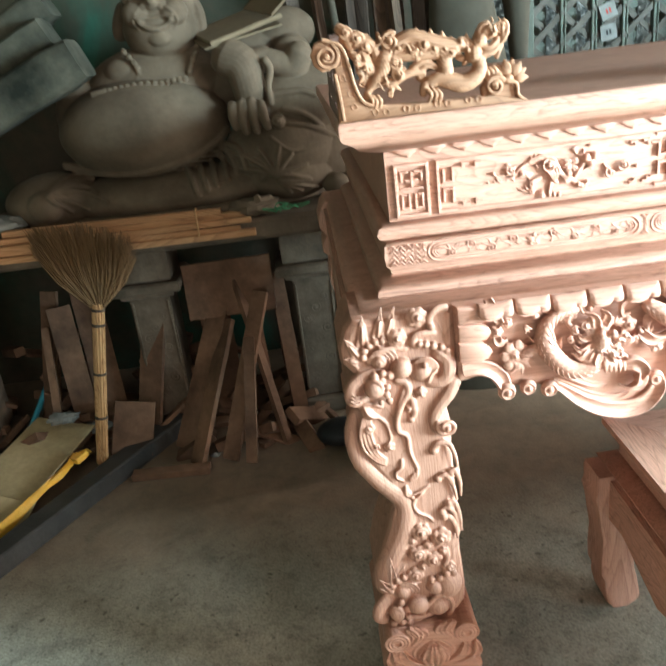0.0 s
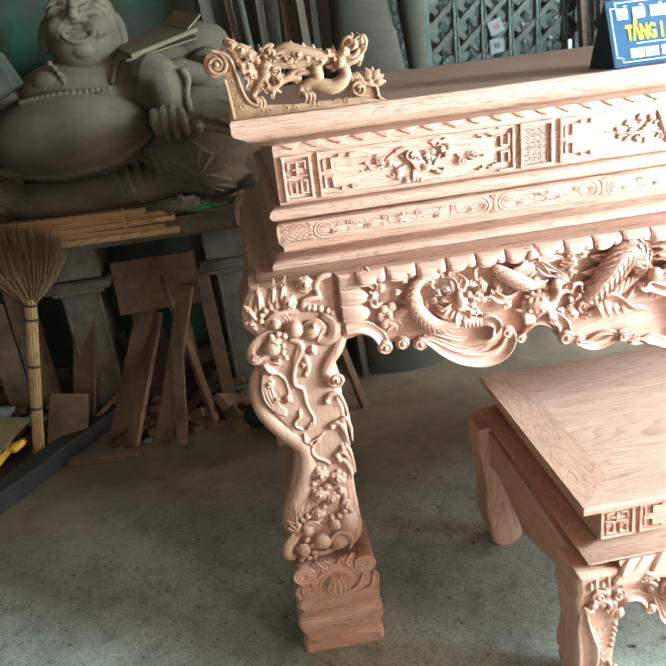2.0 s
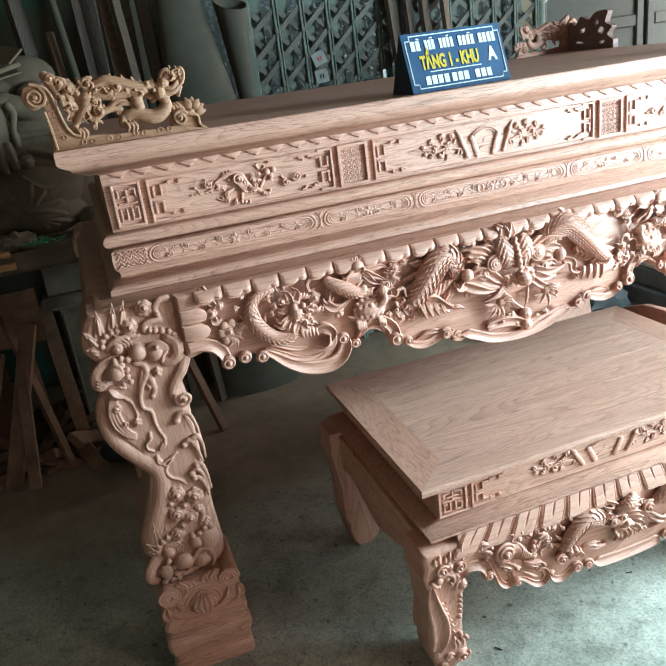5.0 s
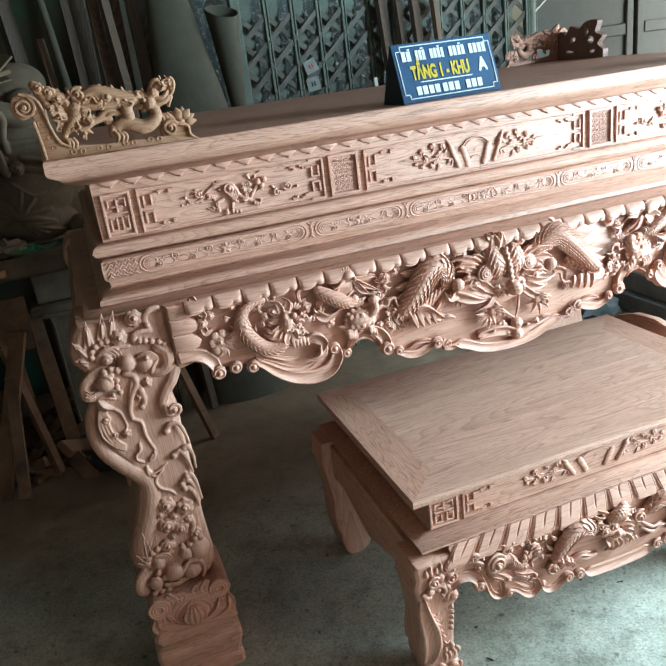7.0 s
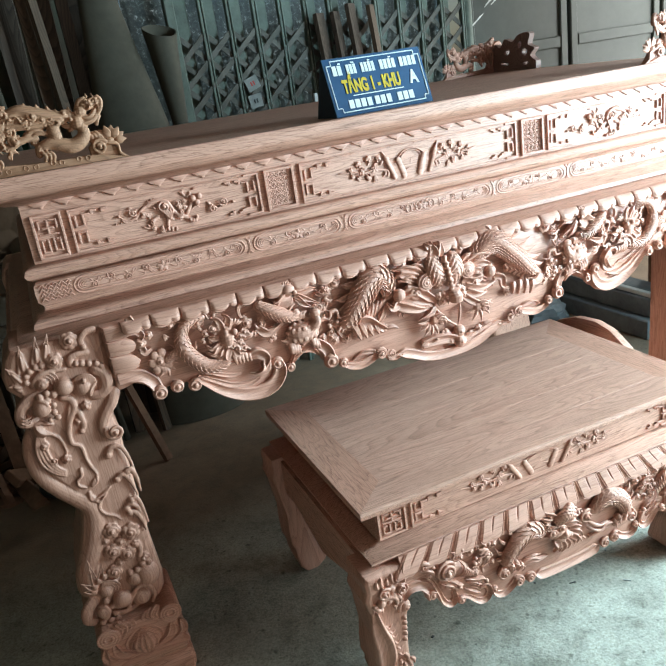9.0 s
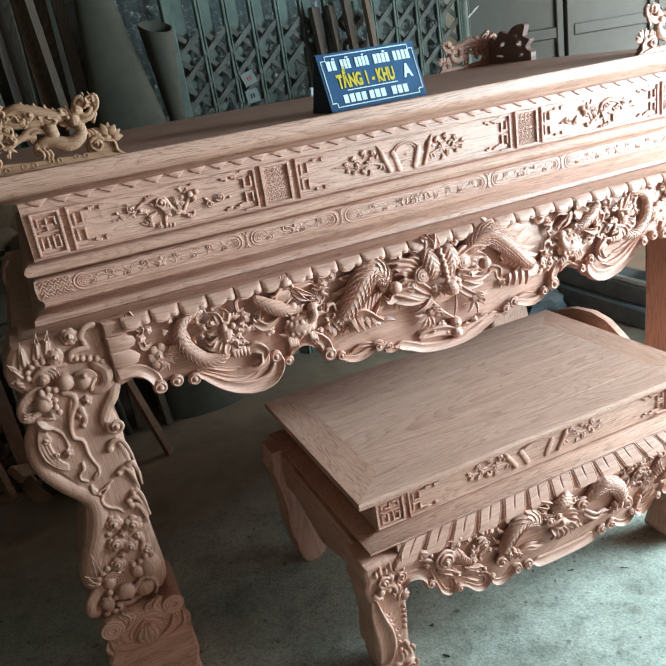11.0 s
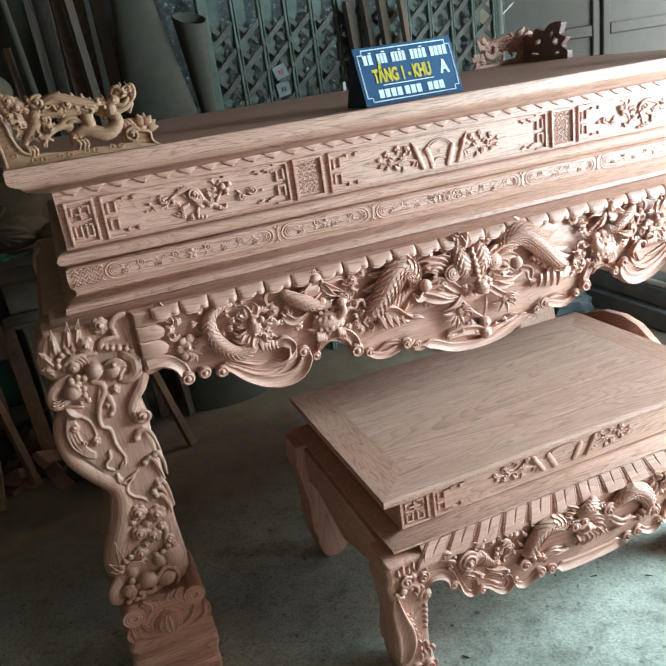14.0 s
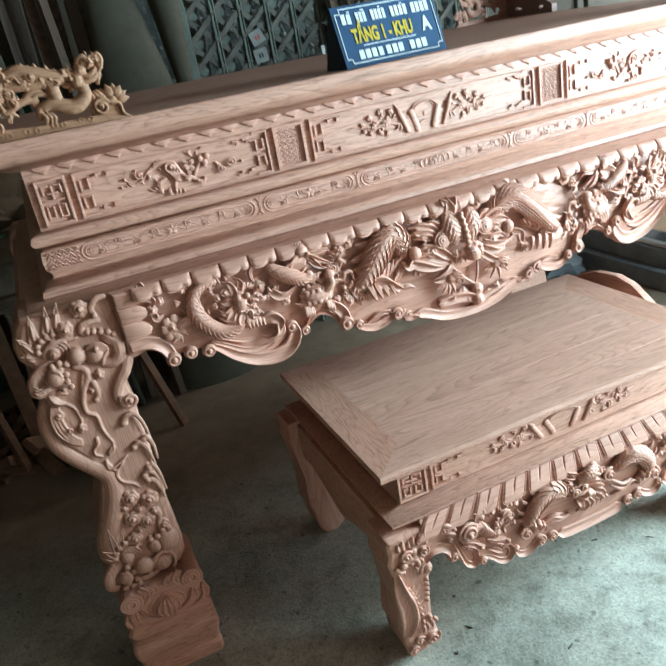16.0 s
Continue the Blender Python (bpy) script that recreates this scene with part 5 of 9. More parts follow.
    # lower lion mask
    for a, b in (((-0.0720, 0.3650), (-0.0940, 0.3900)), ((-0.0650, 0.3760), (-0.0680, 0.4420)), ((-0.0530, 0.3860), (-0.0410, 0.4210)), ((-0.0750, 0.3590), (-0.0940, 0.3670))):
        for s in (-1, 1):
            d = V(b[1] - a[1], a[0] - b[0]).normalized() * (0.0065 * s)
            roll([(a[0] + d.x, a[1] + d.y), ((a[0] + b[0]) / 2 + d.x * 0.5, (a[1] + b[1]) / 2 + d.y * 0.5), b], 0.0026, 0.0016, 0.0, -0.008, 8, 5)
    for q in ((-0.0450, 0.3850), (-0.0580, 0.3790), (-0.0690, 0.3680), (-0.0740, 0.3560), (0.0100, 0.3710), (0.0260, 0.3730), (0.0400, 0.3820), (0.0550, 0.3820)):
        knob(q, 0.0075, -0.004)
    roll([(-0.0620, 0.3530), (-0.0510, 0.3650), (-0.0330, 0.3640), (-0.0140, 0.3630)], 0.0058, 0.0040, 0.005)
    knob((-0.0500, 0.3470), 0.0150)
    for k in range(4):
        r = (30 + 14 * k) * 0.00047
        roll([(-0.0500 + r * math.cos(a), 0.3470 + r * math.sin(a) * 0.8) for a in (1.7, 1.0, 0.3, -0.4)], 0.0030, 0.0016, 0.003, -0.003, 12, 5)
    knob((-0.0220, 0.3120), 0.0215, -0.002)
    roll([(-0.0130, 0.2870), (-0.0000, 0.3130), (0.0200, 0.3300), (0.0420, 0.3230), (0.0490, 0.2970), (0.0410, 0.2760)], 0.0055, 0.0045, 0.006, -0.004)
    knob((0.0200, 0.2990), 0.0250, 0.008)
    knob((0.0440, 0.3500), 0.0290, 0.006, (0.95, 0.75, 1.15))
    knob((0.0160, 0.3510), 0.0170, 0.0)
    roll([(-0.0790, 0.3320), (-0.0990, 0.3140), (-0.1030, 0.2900), (-0.0920, 0.2770)], 0.0145, 0.0130, 0.006)
    knob((-0.0660, 0.3000), 0.0165, -0.004)
    roll([(-0.0720, 0.3160), (-0.0600, 0.3130), (-0.0560, 0.2950), (-0.0660, 0.2840), (-0.0740, 0.2930)], 0.0042, 0.0036, 0.006, -0.010)
    for q in ((-0.0560, 0.3240), (-0.0460, 0.3060), (-0.0440, 0.2870), (-0.0570, 0.2730), (-0.0420, 0.2700), (-0.0740, 0.2740)):
        knob(q, 0.0080, -0.006)
    roll([(-0.0430, 0.2790), (-0.0240, 0.2760), (0.0050, 0.2790)], 0.0085, 0.0065, 0.004)
    return c


def foot_block():
    c = Carve()
    c.put(*loft([(-0.100, 0.096, -0.129, 0.06, FZ), (-0.100, 0.096, -0.129, 0.06, 0.040), (-0.094, 0.091, -0.122, 0.06, 0.048), (-0.096, 0.093, -0.124, 0.06, 0.066), (-0.103, 0.099, -0.132, 0.06, 0.088), (-0.105, 0.101, -0.134, 0.06, 0.108), (-0.101, 0.097, -0.129, 0.06, 0.126), (-0.094, 0.091, -0.120, 0.06, 0.134), (-0.097, 0.094, -0.124, 0.06, 0.150)]))
    return c


def loft(rows):
    """Stacked rectangles (x0, x1, y0, y1, z) with cut corners as a body."""
    v, f = [], []
    q = 0.008
    for x0, x1, y0, y1, z in rows:
        v += [(x0 + q, y0, z), (x1 - q, y0, z), (x1, y0 + q, z), (x1, y1, z), (x0, y1, z), (x0, y0 + q, z)]
    for i in range(len(rows) - 1):
        f += [(6 * i + k, 6 * i + (k + 1) % 6, 6 * i + 6 + (k + 1) % 6, 6 * i + 6 + k) for k in range(6)]
    f += [(5, 4, 3, 2, 1, 0), tuple(range(6 * len(rows) - 6, 6 * len(rows)))]
    return v, f


def foot_scroll():
    c = Carve().put(*loft([(-0.102, 0.098, -0.128, 0.06, 0.150), (-0.103, 0.099, -0.130, 0.06, 0.160), (-0.094, 0.090, -0.120, 0.06, 0.172), (-0.088, 0.084, -0.116, 0.06, 0.205), (-0.086, 0.082, -0.118, 0.06, 0.240), (-0.082, 0.080, -0.118, 0.06, 0.258), (-0.074, 0.072, -0.108, 0.06, 0.266)]))
    y = -0.118
    # rolled scroll ends: a drum with raised rings round a hole
    for x, z in ((-0.074, 0.240), (0.070, 0.246)):
        c.tube([(x, y - 0.002, z), (x, 0.03, z)], 0.025, 20, 1.0, (1, 0, 0))
        for r in (0.0235, 0.0165, 0.0100):
            c.tube([(x + r * math.cos(a), y - 0.003 - 0.10 * (0.024 - r), z + 0.92 * r * math.sin(a)) for a in [2 * math.pi * k / 20 for k in range(21)]], 0.0030, 7)
    for x, z, s in ((-0.040, 0.243, 1), (0.036, 0.250, -1)):
        for k in range(3):
            whisker(c, [(x - s * 0.010 + s * 0.011 * k, z + 0.026 - 0.004 * k), (x + s * 0.004 + s * 0.010 * k, z + 0.008), (x - s * 0.008 + s * 0.006 * k, z - 0.018 + 0.004 * k)], y + 0.003, 0.0062, 0.0035, 0.004, 12)
        bun(c, x + s * 0.016, z + 0.006, y, 0.0095, 5, 30 * x)
    # opening bud with broad leaves that climb to the rolled ends
    c.ball((0.002, y + 0.004, 0.194), 0.030, (1.05, 0.62, 0.95), 18)
    for k in range(-2, 3):
        whisker(c, [(0.002 + 0.006 * k, 0.170), (0.002 + 0.013 * k, 0.194), (0.002 + 0.006 * k, 0.220)], y - 0.008 + 0.0018 * k * k, 0.0036, 0.002, 0.008, 12)
    for s in (-1, 1):
        c.ribbon([(0.000, 0.166), (s * 0.034, 0.172), (s * 0.060, 0.190), (s * 0.066, 0.216)], swell(0.008, 0.026, 0.010), y + 0.006, 0.016, 26, s)
        c.ribbon([(s * 0.030, 0.164), (s * 0.062, 0.166), (s * 0.090, 0.184), (s * 0.088, 0.212)], swell(0.008, 0.022, 0.006), y + 0.006, 0.014, 22, s)
        c.ribbon([(0.000, 0.236), (s * 0.018, 0.226), (s * 0.036, 0.206), (s * 0.036, 0.186)], swell(0.006, 0.016, 0.004), y + 0.004, 0.012, 20, -s)
    return c


def leg_parts(mirror):
    for name, s in (("leg", leg_relief(Carve().prism(LEG, 0.05, -0.092, 0.016), -0.094)), ("foot_scroll", foot_scroll()), ("foot_block", foot_block())):
        if mirror:
            s.v, s.f = [(2 * CX - x, y, z) for x, y, z in s.v], [q[::-1] for q in s.f]
        if name == "leg":
            owner = fuse(part(name, s, wood_leg_brown, altar, "carved cabriole leg with lion masks and cloud buns"), 0.0015, 1, 0.4)
        elif name == "foot_scroll":
            fuse(part(name, s, wood_carved, owner), 0.0011, 1, 0.25)
        else:
            part(name, s, wood_x, owner, "plain chamfered foot block")


leg_parts(False)
leg_parts(True)
for _m in (0, 1):
    _s = Carve().prism(LEG, AY + 0.092, AY - 0.05, 0.01)
    _s.put(*loft([(-0.105, 0.10, AY - 0.06, AY + 0.10, FZ), (-0.105, 0.10, AY - 0.06, AY + 0.10, 0.15), (-0.09, 0.085, AY - 0.05, AY + 0.09, 0.28)]))
    if _m:
        _s.v, _s.f = [(2 * CX - x, y, z) for x, y, z in _s.v], [q[::-1] for q in _s.f]
    part("leg", _s, wood_z, altar)

# ---------------------------------------------------------------- frieze carving of the large altar
def fret_bar(c, x0, z0, x1, z1, w, y, h):
    """A raised straight bar of a fret."""
    h += 0.00035 * ((7 * x0 + 13 * z0 + 29 * x1 + 3 * z1) * 10 % 1)
    w += 0.00008 * ((5 * x0 + 17 * z0 + 23 * x1) * 10 % 1)
    if abs(x1 - x0) >= abs(z1 - z0):
        c.box(min(x0, x1) - w, max(x0, x1) + w, y - h, y + 0.002, z0 - w, z0 + w, 0.0008)
    else:
        c.box(x0 - w, x0 + w, y - h, y + 0.002, min(z0, z1) - w, max(z0, z1) + w, 0.0008)


def key_panel(x0, x1, z0, z1, y):
    """A square of meander fretwork in a frame."""
    c = Carve()
    w, h = 0.0026, 0.006
    for a in ((x0, z0, x1, z0), (x0, z1, x1, z1), (x0, z0, x0, z1), (x1, z0, x1, z1)):
        fret_bar(c, *a, w, y, h)
    u, v = (x1 - x0) / 8, (z1 - z0) / 10
    g = lambda i, j: (x0 + i * u, z0 + j * v)
    for i0, j0, i1, j1 in ((1.4, 1.4, 1.4, 4.2), (1.4, 1.4, 3.2, 1.4), (3.2, 1.4, 3.2, 4.2), (4.8, 1.4, 6.6, 1.4), (6.6, 1.4, 6.6, 4.2), (4.8, 1.4, 4.8, 4.2), (1.4, 5.4, 6.6, 5.4),
                           (4, 5.4, 4, 8.6), (1.4, 7, 1.4, 8.7), (1.4, 8.7, 3, 8.7), (6.6, 7, 6.6, 8.7), (6.6, 8.7, 5, 8.7), (2.6, 7, 5.4, 7), (1.4, 4.2, 2.2, 4.2), (6.6, 4.2, 5.8, 4.2)):
        fret_bar(c, *g(i0, j0), *g(i1, j1), 0.0019, y, 0.005)
    return c


def bracket(x, z0, z1, y, s, ln=0.07):
    """The fret that closes one end of a panel; s is the way it opens."""
    c = Carve()
    h = z1 - z0
    w = 0.0024
    for a in ((x, z0, x, z1), (x, z0, x + s * 0.030, z0), (x, z1, x + s * 0.030, z1)):
        fret_bar(c, *a, w, y, 0.006)
    q = x + s * 0.026
    for a in ((x + s * 0.010, z0 + 0.2 * h, x + s * 0.010, z0 + 0.44 * h), (x + s * 0.010, z0 + 0.44 * h, q, z0 + 0.44 * h), (q, z0 + 0.18 * h, q, z0 + 0.44 * h), (x + s * 0.010, z0 + 0.58 * h, q, z0 + 0.58 * h),
              (q, z0 + 0.58 * h, q, z0 + 0.84 * h), (x + s * 0.010, z0 + 0.58 * h, x + s * 0.010, z0 + 0.82 * h), (q, z0 + 0.18 * h, q + s * 0.012, z0 + 0.18 * h), (q, z0 + 0.84 * h, q + s * 0.012, z0 + 0.84 * h)):
        fret_bar(c, *a, 0.0021, y, 0.005)
    for k in range(2):
        for zz, d in ((z0 + 0.10 * h, 1), (z1 - 0.10 * h, -1)):
            xx = q + s * (0.018 + 0.022 * k)
            fret_bar(c, xx, zz, xx + s * 0.008, zz, 0.0024, y, 0.005)
            c.box(xx - 0.003, xx + 0.003, y - 0.005, y + 0.002, zz + d * 0.003 - 0.004, zz + d * 0.003 + 0.004, 0.001)
    return c


def lattice_panel(x0, x1, z0, z1, y):
    c = Carve()
    for a in ((x0, z0, x1, z0), (x0, z1, x1, z1), (x0, z0, x0, z1), (x1, z0, x1, z1)):
        fret_bar(c, *a, 0.003, y, 0.007)
    nx, nz = 5, 7
    ux, uz = (x1 - x0) / nx, (z1 - z0) / nz
    for i in range(nx):
        for j in range(nz):
            a, b = x0 + i * ux, z0 + j * uz
            for p, q in (((a, b), (a + ux, b + uz)), ((a, b + uz), (a + ux, b))):
                c.tube([(p[0], y - 0.001, p[1]), (q[0], y - 0.001, q[1])], 0.0012, 4)
            for k in range(4):
                t = k * math.pi / 2
                c.ball((a + ux * (0.5 + 0.26 * math.cos(t)), y - 0.001, b + uz * (0.5 + 0.26 * math.sin(t))), 0.0019, (1 + abs(math.cos(t)), 0.45, 1 + abs(math.sin(t))), 5)
    return c


def blossom_spray(x, z, y, sgn, sx=1.0, sz=1.0):
    """A flowering twig: rounded blossoms seen from the side, one open star and a tuft of leaves; sgn mirrors it."""
    c = Carve()

    def at(a, b, d=0.0):
        return (x + sgn * a * sx, y - 0.55 * d, z + b * sz)

    c.tube(curve_pts([V(*at(-0.191, 0.003, 0.001)), V(*at(-0.165, 0.000, 0.002)), V(*at(-0.130, -0.006, 0.002)), V(*at(-0.101, -0.004, 0.002)), V(*at(-0.066, -0.012, 0.001))], 18), lambda u: 0.0015 + 0.0014 * u, 6)
    for a, b, r, t in ((-0.165, 0.004, 0.0075, 1.2), (-0.161, -0.009, 0.0070, -1.4), (-0.143, 0.014, 0.0100, 1.9), (-0.138, -0.004, 0.0090, 0.4), (-0.145, -0.016, 0.0075, -1.7), (-0.115, 0.022, 0.0105, 1.7), (-0.091, 0.018, 0.0105, 1.1), (-0.118, -0.017, 0.0105, -2.2)):
        c.tube([at(a, b, 0.002), at(0.6 * a - 0.4 * 0.118, 0.5 * b - 0.002, 0.001)], [0.0012, 0.0014], 5)
        for k in (-1, 0, 1):
            u = t + 0.85 * k
            c.ball(at(a + 0.45 * r * math.cos(u), b + 0.45 * r * math.sin(u), 0.003 + 0.001 * (k == 0)), 0.56 * r, (0.8, 0.50, 1.0), 9)
        c.ball(at(a - 0.4 * r * math.cos(t), b - 0.4 * r * math.sin(t), 0.004), 0.36 * r, n=7)
    for k in range(5):
        u = 0.3 + 1.2566 * k
        c.petal(at(-0.101, -0.001, 0.004), at(-0.101 + 0.0125 * math.cos(u), -0.001 + 0.0125 * math.sin(u), 0.006), 0.0036, 0.6)
    c.ball(at(-0.101, -0.001, 0.006), 0.0026, n=7)
    for a, b, q in ((-0.103, -0.018, -1.9), (-0.103, -0.018, -1.55), (-0.103, -0.018, -1.15), (-0.072, -0.010, -2.1), (-0.066, -0.012, -1.75), (-0.060, -0.014, -1.45), (-0.084, 0.004, 0.75), (-0.122, 0.002, 2.6)):
        c.petal(at(a, b, 0.002), at(a + 0.017 * math.cos(q), b + 0.017 * math.sin(q), 0.003), 0.0033, 0.7, bend=0.15)
    return c


def beast_relief(y):
    """A prancing beast with a curled flank, leafy tail and horned head, and the flourish before it."""
    c = Carve()
    for p, a, b in ((((0.2470, 1.1530), (0.2580, 1.1570), (0.2730, 1.1580), (0.2900, 1.1480), (0.3000, 1.1270), (0.3160, 1.1160), (0.3250, 1.1100)), 0.0075, 0.0065), (((0.2490, 1.1540), (0.2320, 1.1450), (0.2170, 1.1310), (0.1990, 1.1290), (0.1820, 1.1420)), 0.0052, 0.002), (((0.2650, 1.1240), (0.2520, 1.1190), (0.2480, 1.1110), (0.2530, 1.1000)), 0.0062, 0.004), (((0.2530, 1.0990), (0.2370, 1.1050), (0.2250, 1.1120)), 0.004, 0.0015),
                    (((0.2810, 1.1270), (0.2840, 1.1150), (0.2810, 1.1020), (0.2830, 1.0930)), 0.0060, 0.004), (((0.3160, 1.1160), (0.3280, 1.1080), (0.3430, 1.1030)), 0.0060, 0.004), (((0.3270, 1.1190), (0.3350, 1.1330), (0.3430, 1.1400), (0.3610, 1.1490)), 0.0060, 0.0058), (((0.3380, 1.1410), (0.3350, 1.1520), (0.3240, 1.1590)), 0.0042, 0.0018), (((0.3370, 1.1260), (0.3490, 1.1310), (0.3570, 1.1270)), 0.0040, 0.002),
                    (((0.2510, 1.1550), (0.2490, 1.1630)), 0.0036, 0.002), (((0.2570, 1.1560), (0.2570, 1.1650)), 0.0036, 0.002), (((0.2630, 1.1560), (0.2640, 1.1650)), 0.0036, 0.002), (((0.3790, 1.1320), (0.3930, 1.1180), (0.4120, 1.1200), (0.4240, 1.1270), (0.4380, 1.1220)), 0.0034, 0.0016), (((0.1890, 1.1330), (0.1940, 1.1260), (0.2050, 1.1250)), 0.0034, 0.0015)):
        c.tube(P(p, y + 0.001, 14, 0.002), lambda u, a=a, b=b: 0.78 * (a + (b - a) * u), 7, 0.8, cap=True)
    for q, r in (((0.2800, 1.1430), 0.0135), ((0.2140, 1.1430), 0.0082), ((0.2340, 1.1360), 0.0068), ((0.2510, 1.1170), 0.0062), ((0.2510, 1.1040), 0.0062), ((0.2680, 1.0950), 0.0058), ((0.3120, 1.1370), 0.0065), ((0.3140, 1.1240), 0.0068), ((0.3220, 1.1320), 0.0062), ((0.3120, 1.1460), 0.0060), ((0.3100, 1.1120), 0.0058), ((0.3860, 1.1180), 0.0090), ((0.4100, 1.1290), 0.0100), ((0.3260, 1.1460), 0.006), ((0.2410, 1.1320), 0.0055)):
        c.spiral(q[0], y - 0.003, q[1], r, 1.5, 70 * q[0], 1 if r > 0.0066 else -1, 0.28, 0.35, 5, 18)
    for q in ((0.3440, 1.1490), (0.3590, 1.1510), (0.3520, 1.1390)):
        c.ball((q[0], y - 0.004, q[1]), 0.0075, (1, 0.8, 1), 9)
    for k in range(5):
        c.tube(P([(0.2730 + 0.006 * k, 1.1380 - 0.001 * k), (0.2800 + 0.004 * k, 1.1280), (0.2840 + 0.0012 * k, 1.1200 - 0.001 * k)], y - 0.005, 8, 0.002), 0.0019, 5, cap=True)
        c.petal((0.2170 - 0.010 * k, y, 1.1310 - 0.001 * k), (0.2200 - 0.012 * k, y - 0.002, 1.1220 + 0.001 * k), 0.0032, 0.6)
    for q in ((0.2800, 1.0940), (0.2880, 1.0930), (0.2970, 1.0920), (0.3310, 1.1050), (0.3370, 1.1020), (0.3430, 1.1020), (0.3460, 1.1080)):
        c.ball((q[0], y - 0.003, q[1]), 0.0042, (1, 0.9, 1.2), 7)
    for q in ((0.1840, 1.1410), (0.4320, 1.1240)):
        c.ball((q[0], y - 0.002, q[1]), 0.004, n=7)
    rnd = random.Random(12)
    for x, z, w, h, n in ((0.352, 1.152, 0.026, 0.020, 9), (0.232, 1.137, 0.034, 0.016, 8), (0.318, 1.122, 0.026, 0.016, 6), (0.266, 1.112, 0.022, 0.012, 5)):
        for _ in range(n):
            px, pz, a = x + rnd.uniform(-w, w), z + rnd.uniform(-h, h), rnd.uniform(0, 6.28)
            c.petal((px, y, pz), (px + 0.012 * math.cos(a), y - 0.003, pz + 0.010 * math.sin(a)), 0.0030, 0.7, bend=0.25)
    return c


def scroll_pair(x, z, y, sx=1.0, sz=1.0):
    """Two brush rods lean outwards beside a half-unrolled painting with curled ends."""
    c = Carve()
    for g in (-1, 1):
        def at(a, b, d):
            return (x + g * a * sx, y - 0.5 * d, z + b * sz)

        c.tube([at(0.049, -0.031, 0.003), at(0.066, 0.011, 0.004), at(0.0665, 0.013, 0.004), at(0.0685, 0.017, 0.004), at(0.070, 0.020, 0.004), at(0.077, 0.034, 0.002)], [0.0066, 0.0060, 0.0072, 0.0070, 0.0046, 0.0012], 10, 0.65, cap=True)
        c.tube([at(0.022, -0.032, 0.001), at(0.036, 0.009, 0.002)], [0.0082, 0.0076], 12, 0.45, cap=True)
        n = 8
        v = []
        for k in range(n + 1):
            u = k / n
            d = 0.0045 - 0.0028 * math.sin(math.pi * u)
            lo, hi = at(0.024 + 0.026 * u, -0.031, d), at(0.037 + 0.026 * u, 0.008 - 0.008 * math.sin(math.pi * u) + 0.003 * u, d)
            v += [lo, hi, (hi[0], y + 0.002, hi[2]), (lo[0], y + 0.002, lo[2])]
        f = [(4 * k + j, 4 * k + (j + 1) % 4, 4 * k + 4 + (j + 1) % 4, 4 * k + 4 + j)[::-g] for k in range(n) for j in range(4)]
        c.put(v, f)
    for r, w in ((1.0, 0.0017), (0.80, 0.0011)):
        c.tube([(x + 0.036 * r * sx * math.cos(a), y - 0.001, z + (0.006 + 0.024 * r * math.sin(a)) * sz) for a in [math.pi * k / 20 for k in range(21)]], w, 6)
    c.tube([(x + 0.020 * sx * math.cos(a), y - 0.0005, z + (-0.028 + 0.014 * math.sin(a)) * sz) for a in [math.pi * k / 14 for k in range(15)]], 0.0012, 6)
    for k in range(4):
        c.petal((x, y - 0.0005, z), (x + 0.006 * math.cos(1.57 * k), y - 0.001, z + 0.006 * math.sin(1.57 * k)), 0.0012, 0.7)
    return c


Z0, Z1 = 1.088, 1.174
both("key_panel", key_panel(0.016, 0.070, Z0, Z1, 0.0), wood_carved, frieze, CX)
both("lattice_panel", lattice_panel(0.514, 0.580, Z0, Z1, 0.0), wood_carved, frieze, CX)
both("fret_bracket", bracket(0.088, Z0, Z1, 0.0, 1), wood_carved, frieze, CX)
both("fret_bracket", bracket(0.496, Z0, Z1, 0.0, -1), wood_carved, frieze, CX)
both("fret_bracket", bracket(0.600, Z0, Z1, 0.0, 1), wood_carved, frieze, CX)
_c = Carve()
for _x0, _x1 in ((0.088, 0.496), (0.600, 0.8995)):
    for _z in (Z0 - 0.001, Z1 + 0.001):
        _c.box(_x0, _x1, -0.004, 0.002, _z - 0.0018, _z + 0.0018, 0.0008)
both("panel_border", _c, wood_x, frieze, CX)
for _o in both("beast_relief", beast_relief(-0.001), wood_carved, frieze, CX):
    fuse(_o, 0.0011)
part("scroll_painting", scroll_pair(0.890, 1.132, -0.001), wood_carved, frieze)
for _g in (1, -1):
    part("blossom_spray", blossom_spray(0.890, 1.132, -0.001, _g), wood_carved, frieze)
# hooked dentils under the tabletop
_t = Carve().prism([(0.0, 1.2045), (0.0470, 1.2045), (0.0465, 1.2000), (0.0420, 1.1975), (0.0400, 1.1945), (0.0345, 1.1925), (0.0325, 1.1885), (0.0280, 1.1865), (0.0255, 1.1895), (0.0200, 1.1910), (0.0130, 1.1945), (0.0050, 1.2000)], 0.002, -0.0045, 0.0018)
dentil = _t.mesh("hooked_dentil", wood_carved)
for _k in range(37):
    _ob = part("hooked_dentil", dentil, wood_carved, frieze)
    _ob.matrix_basis = pose(0.012 + 0.0480 * _k, 0, 0)


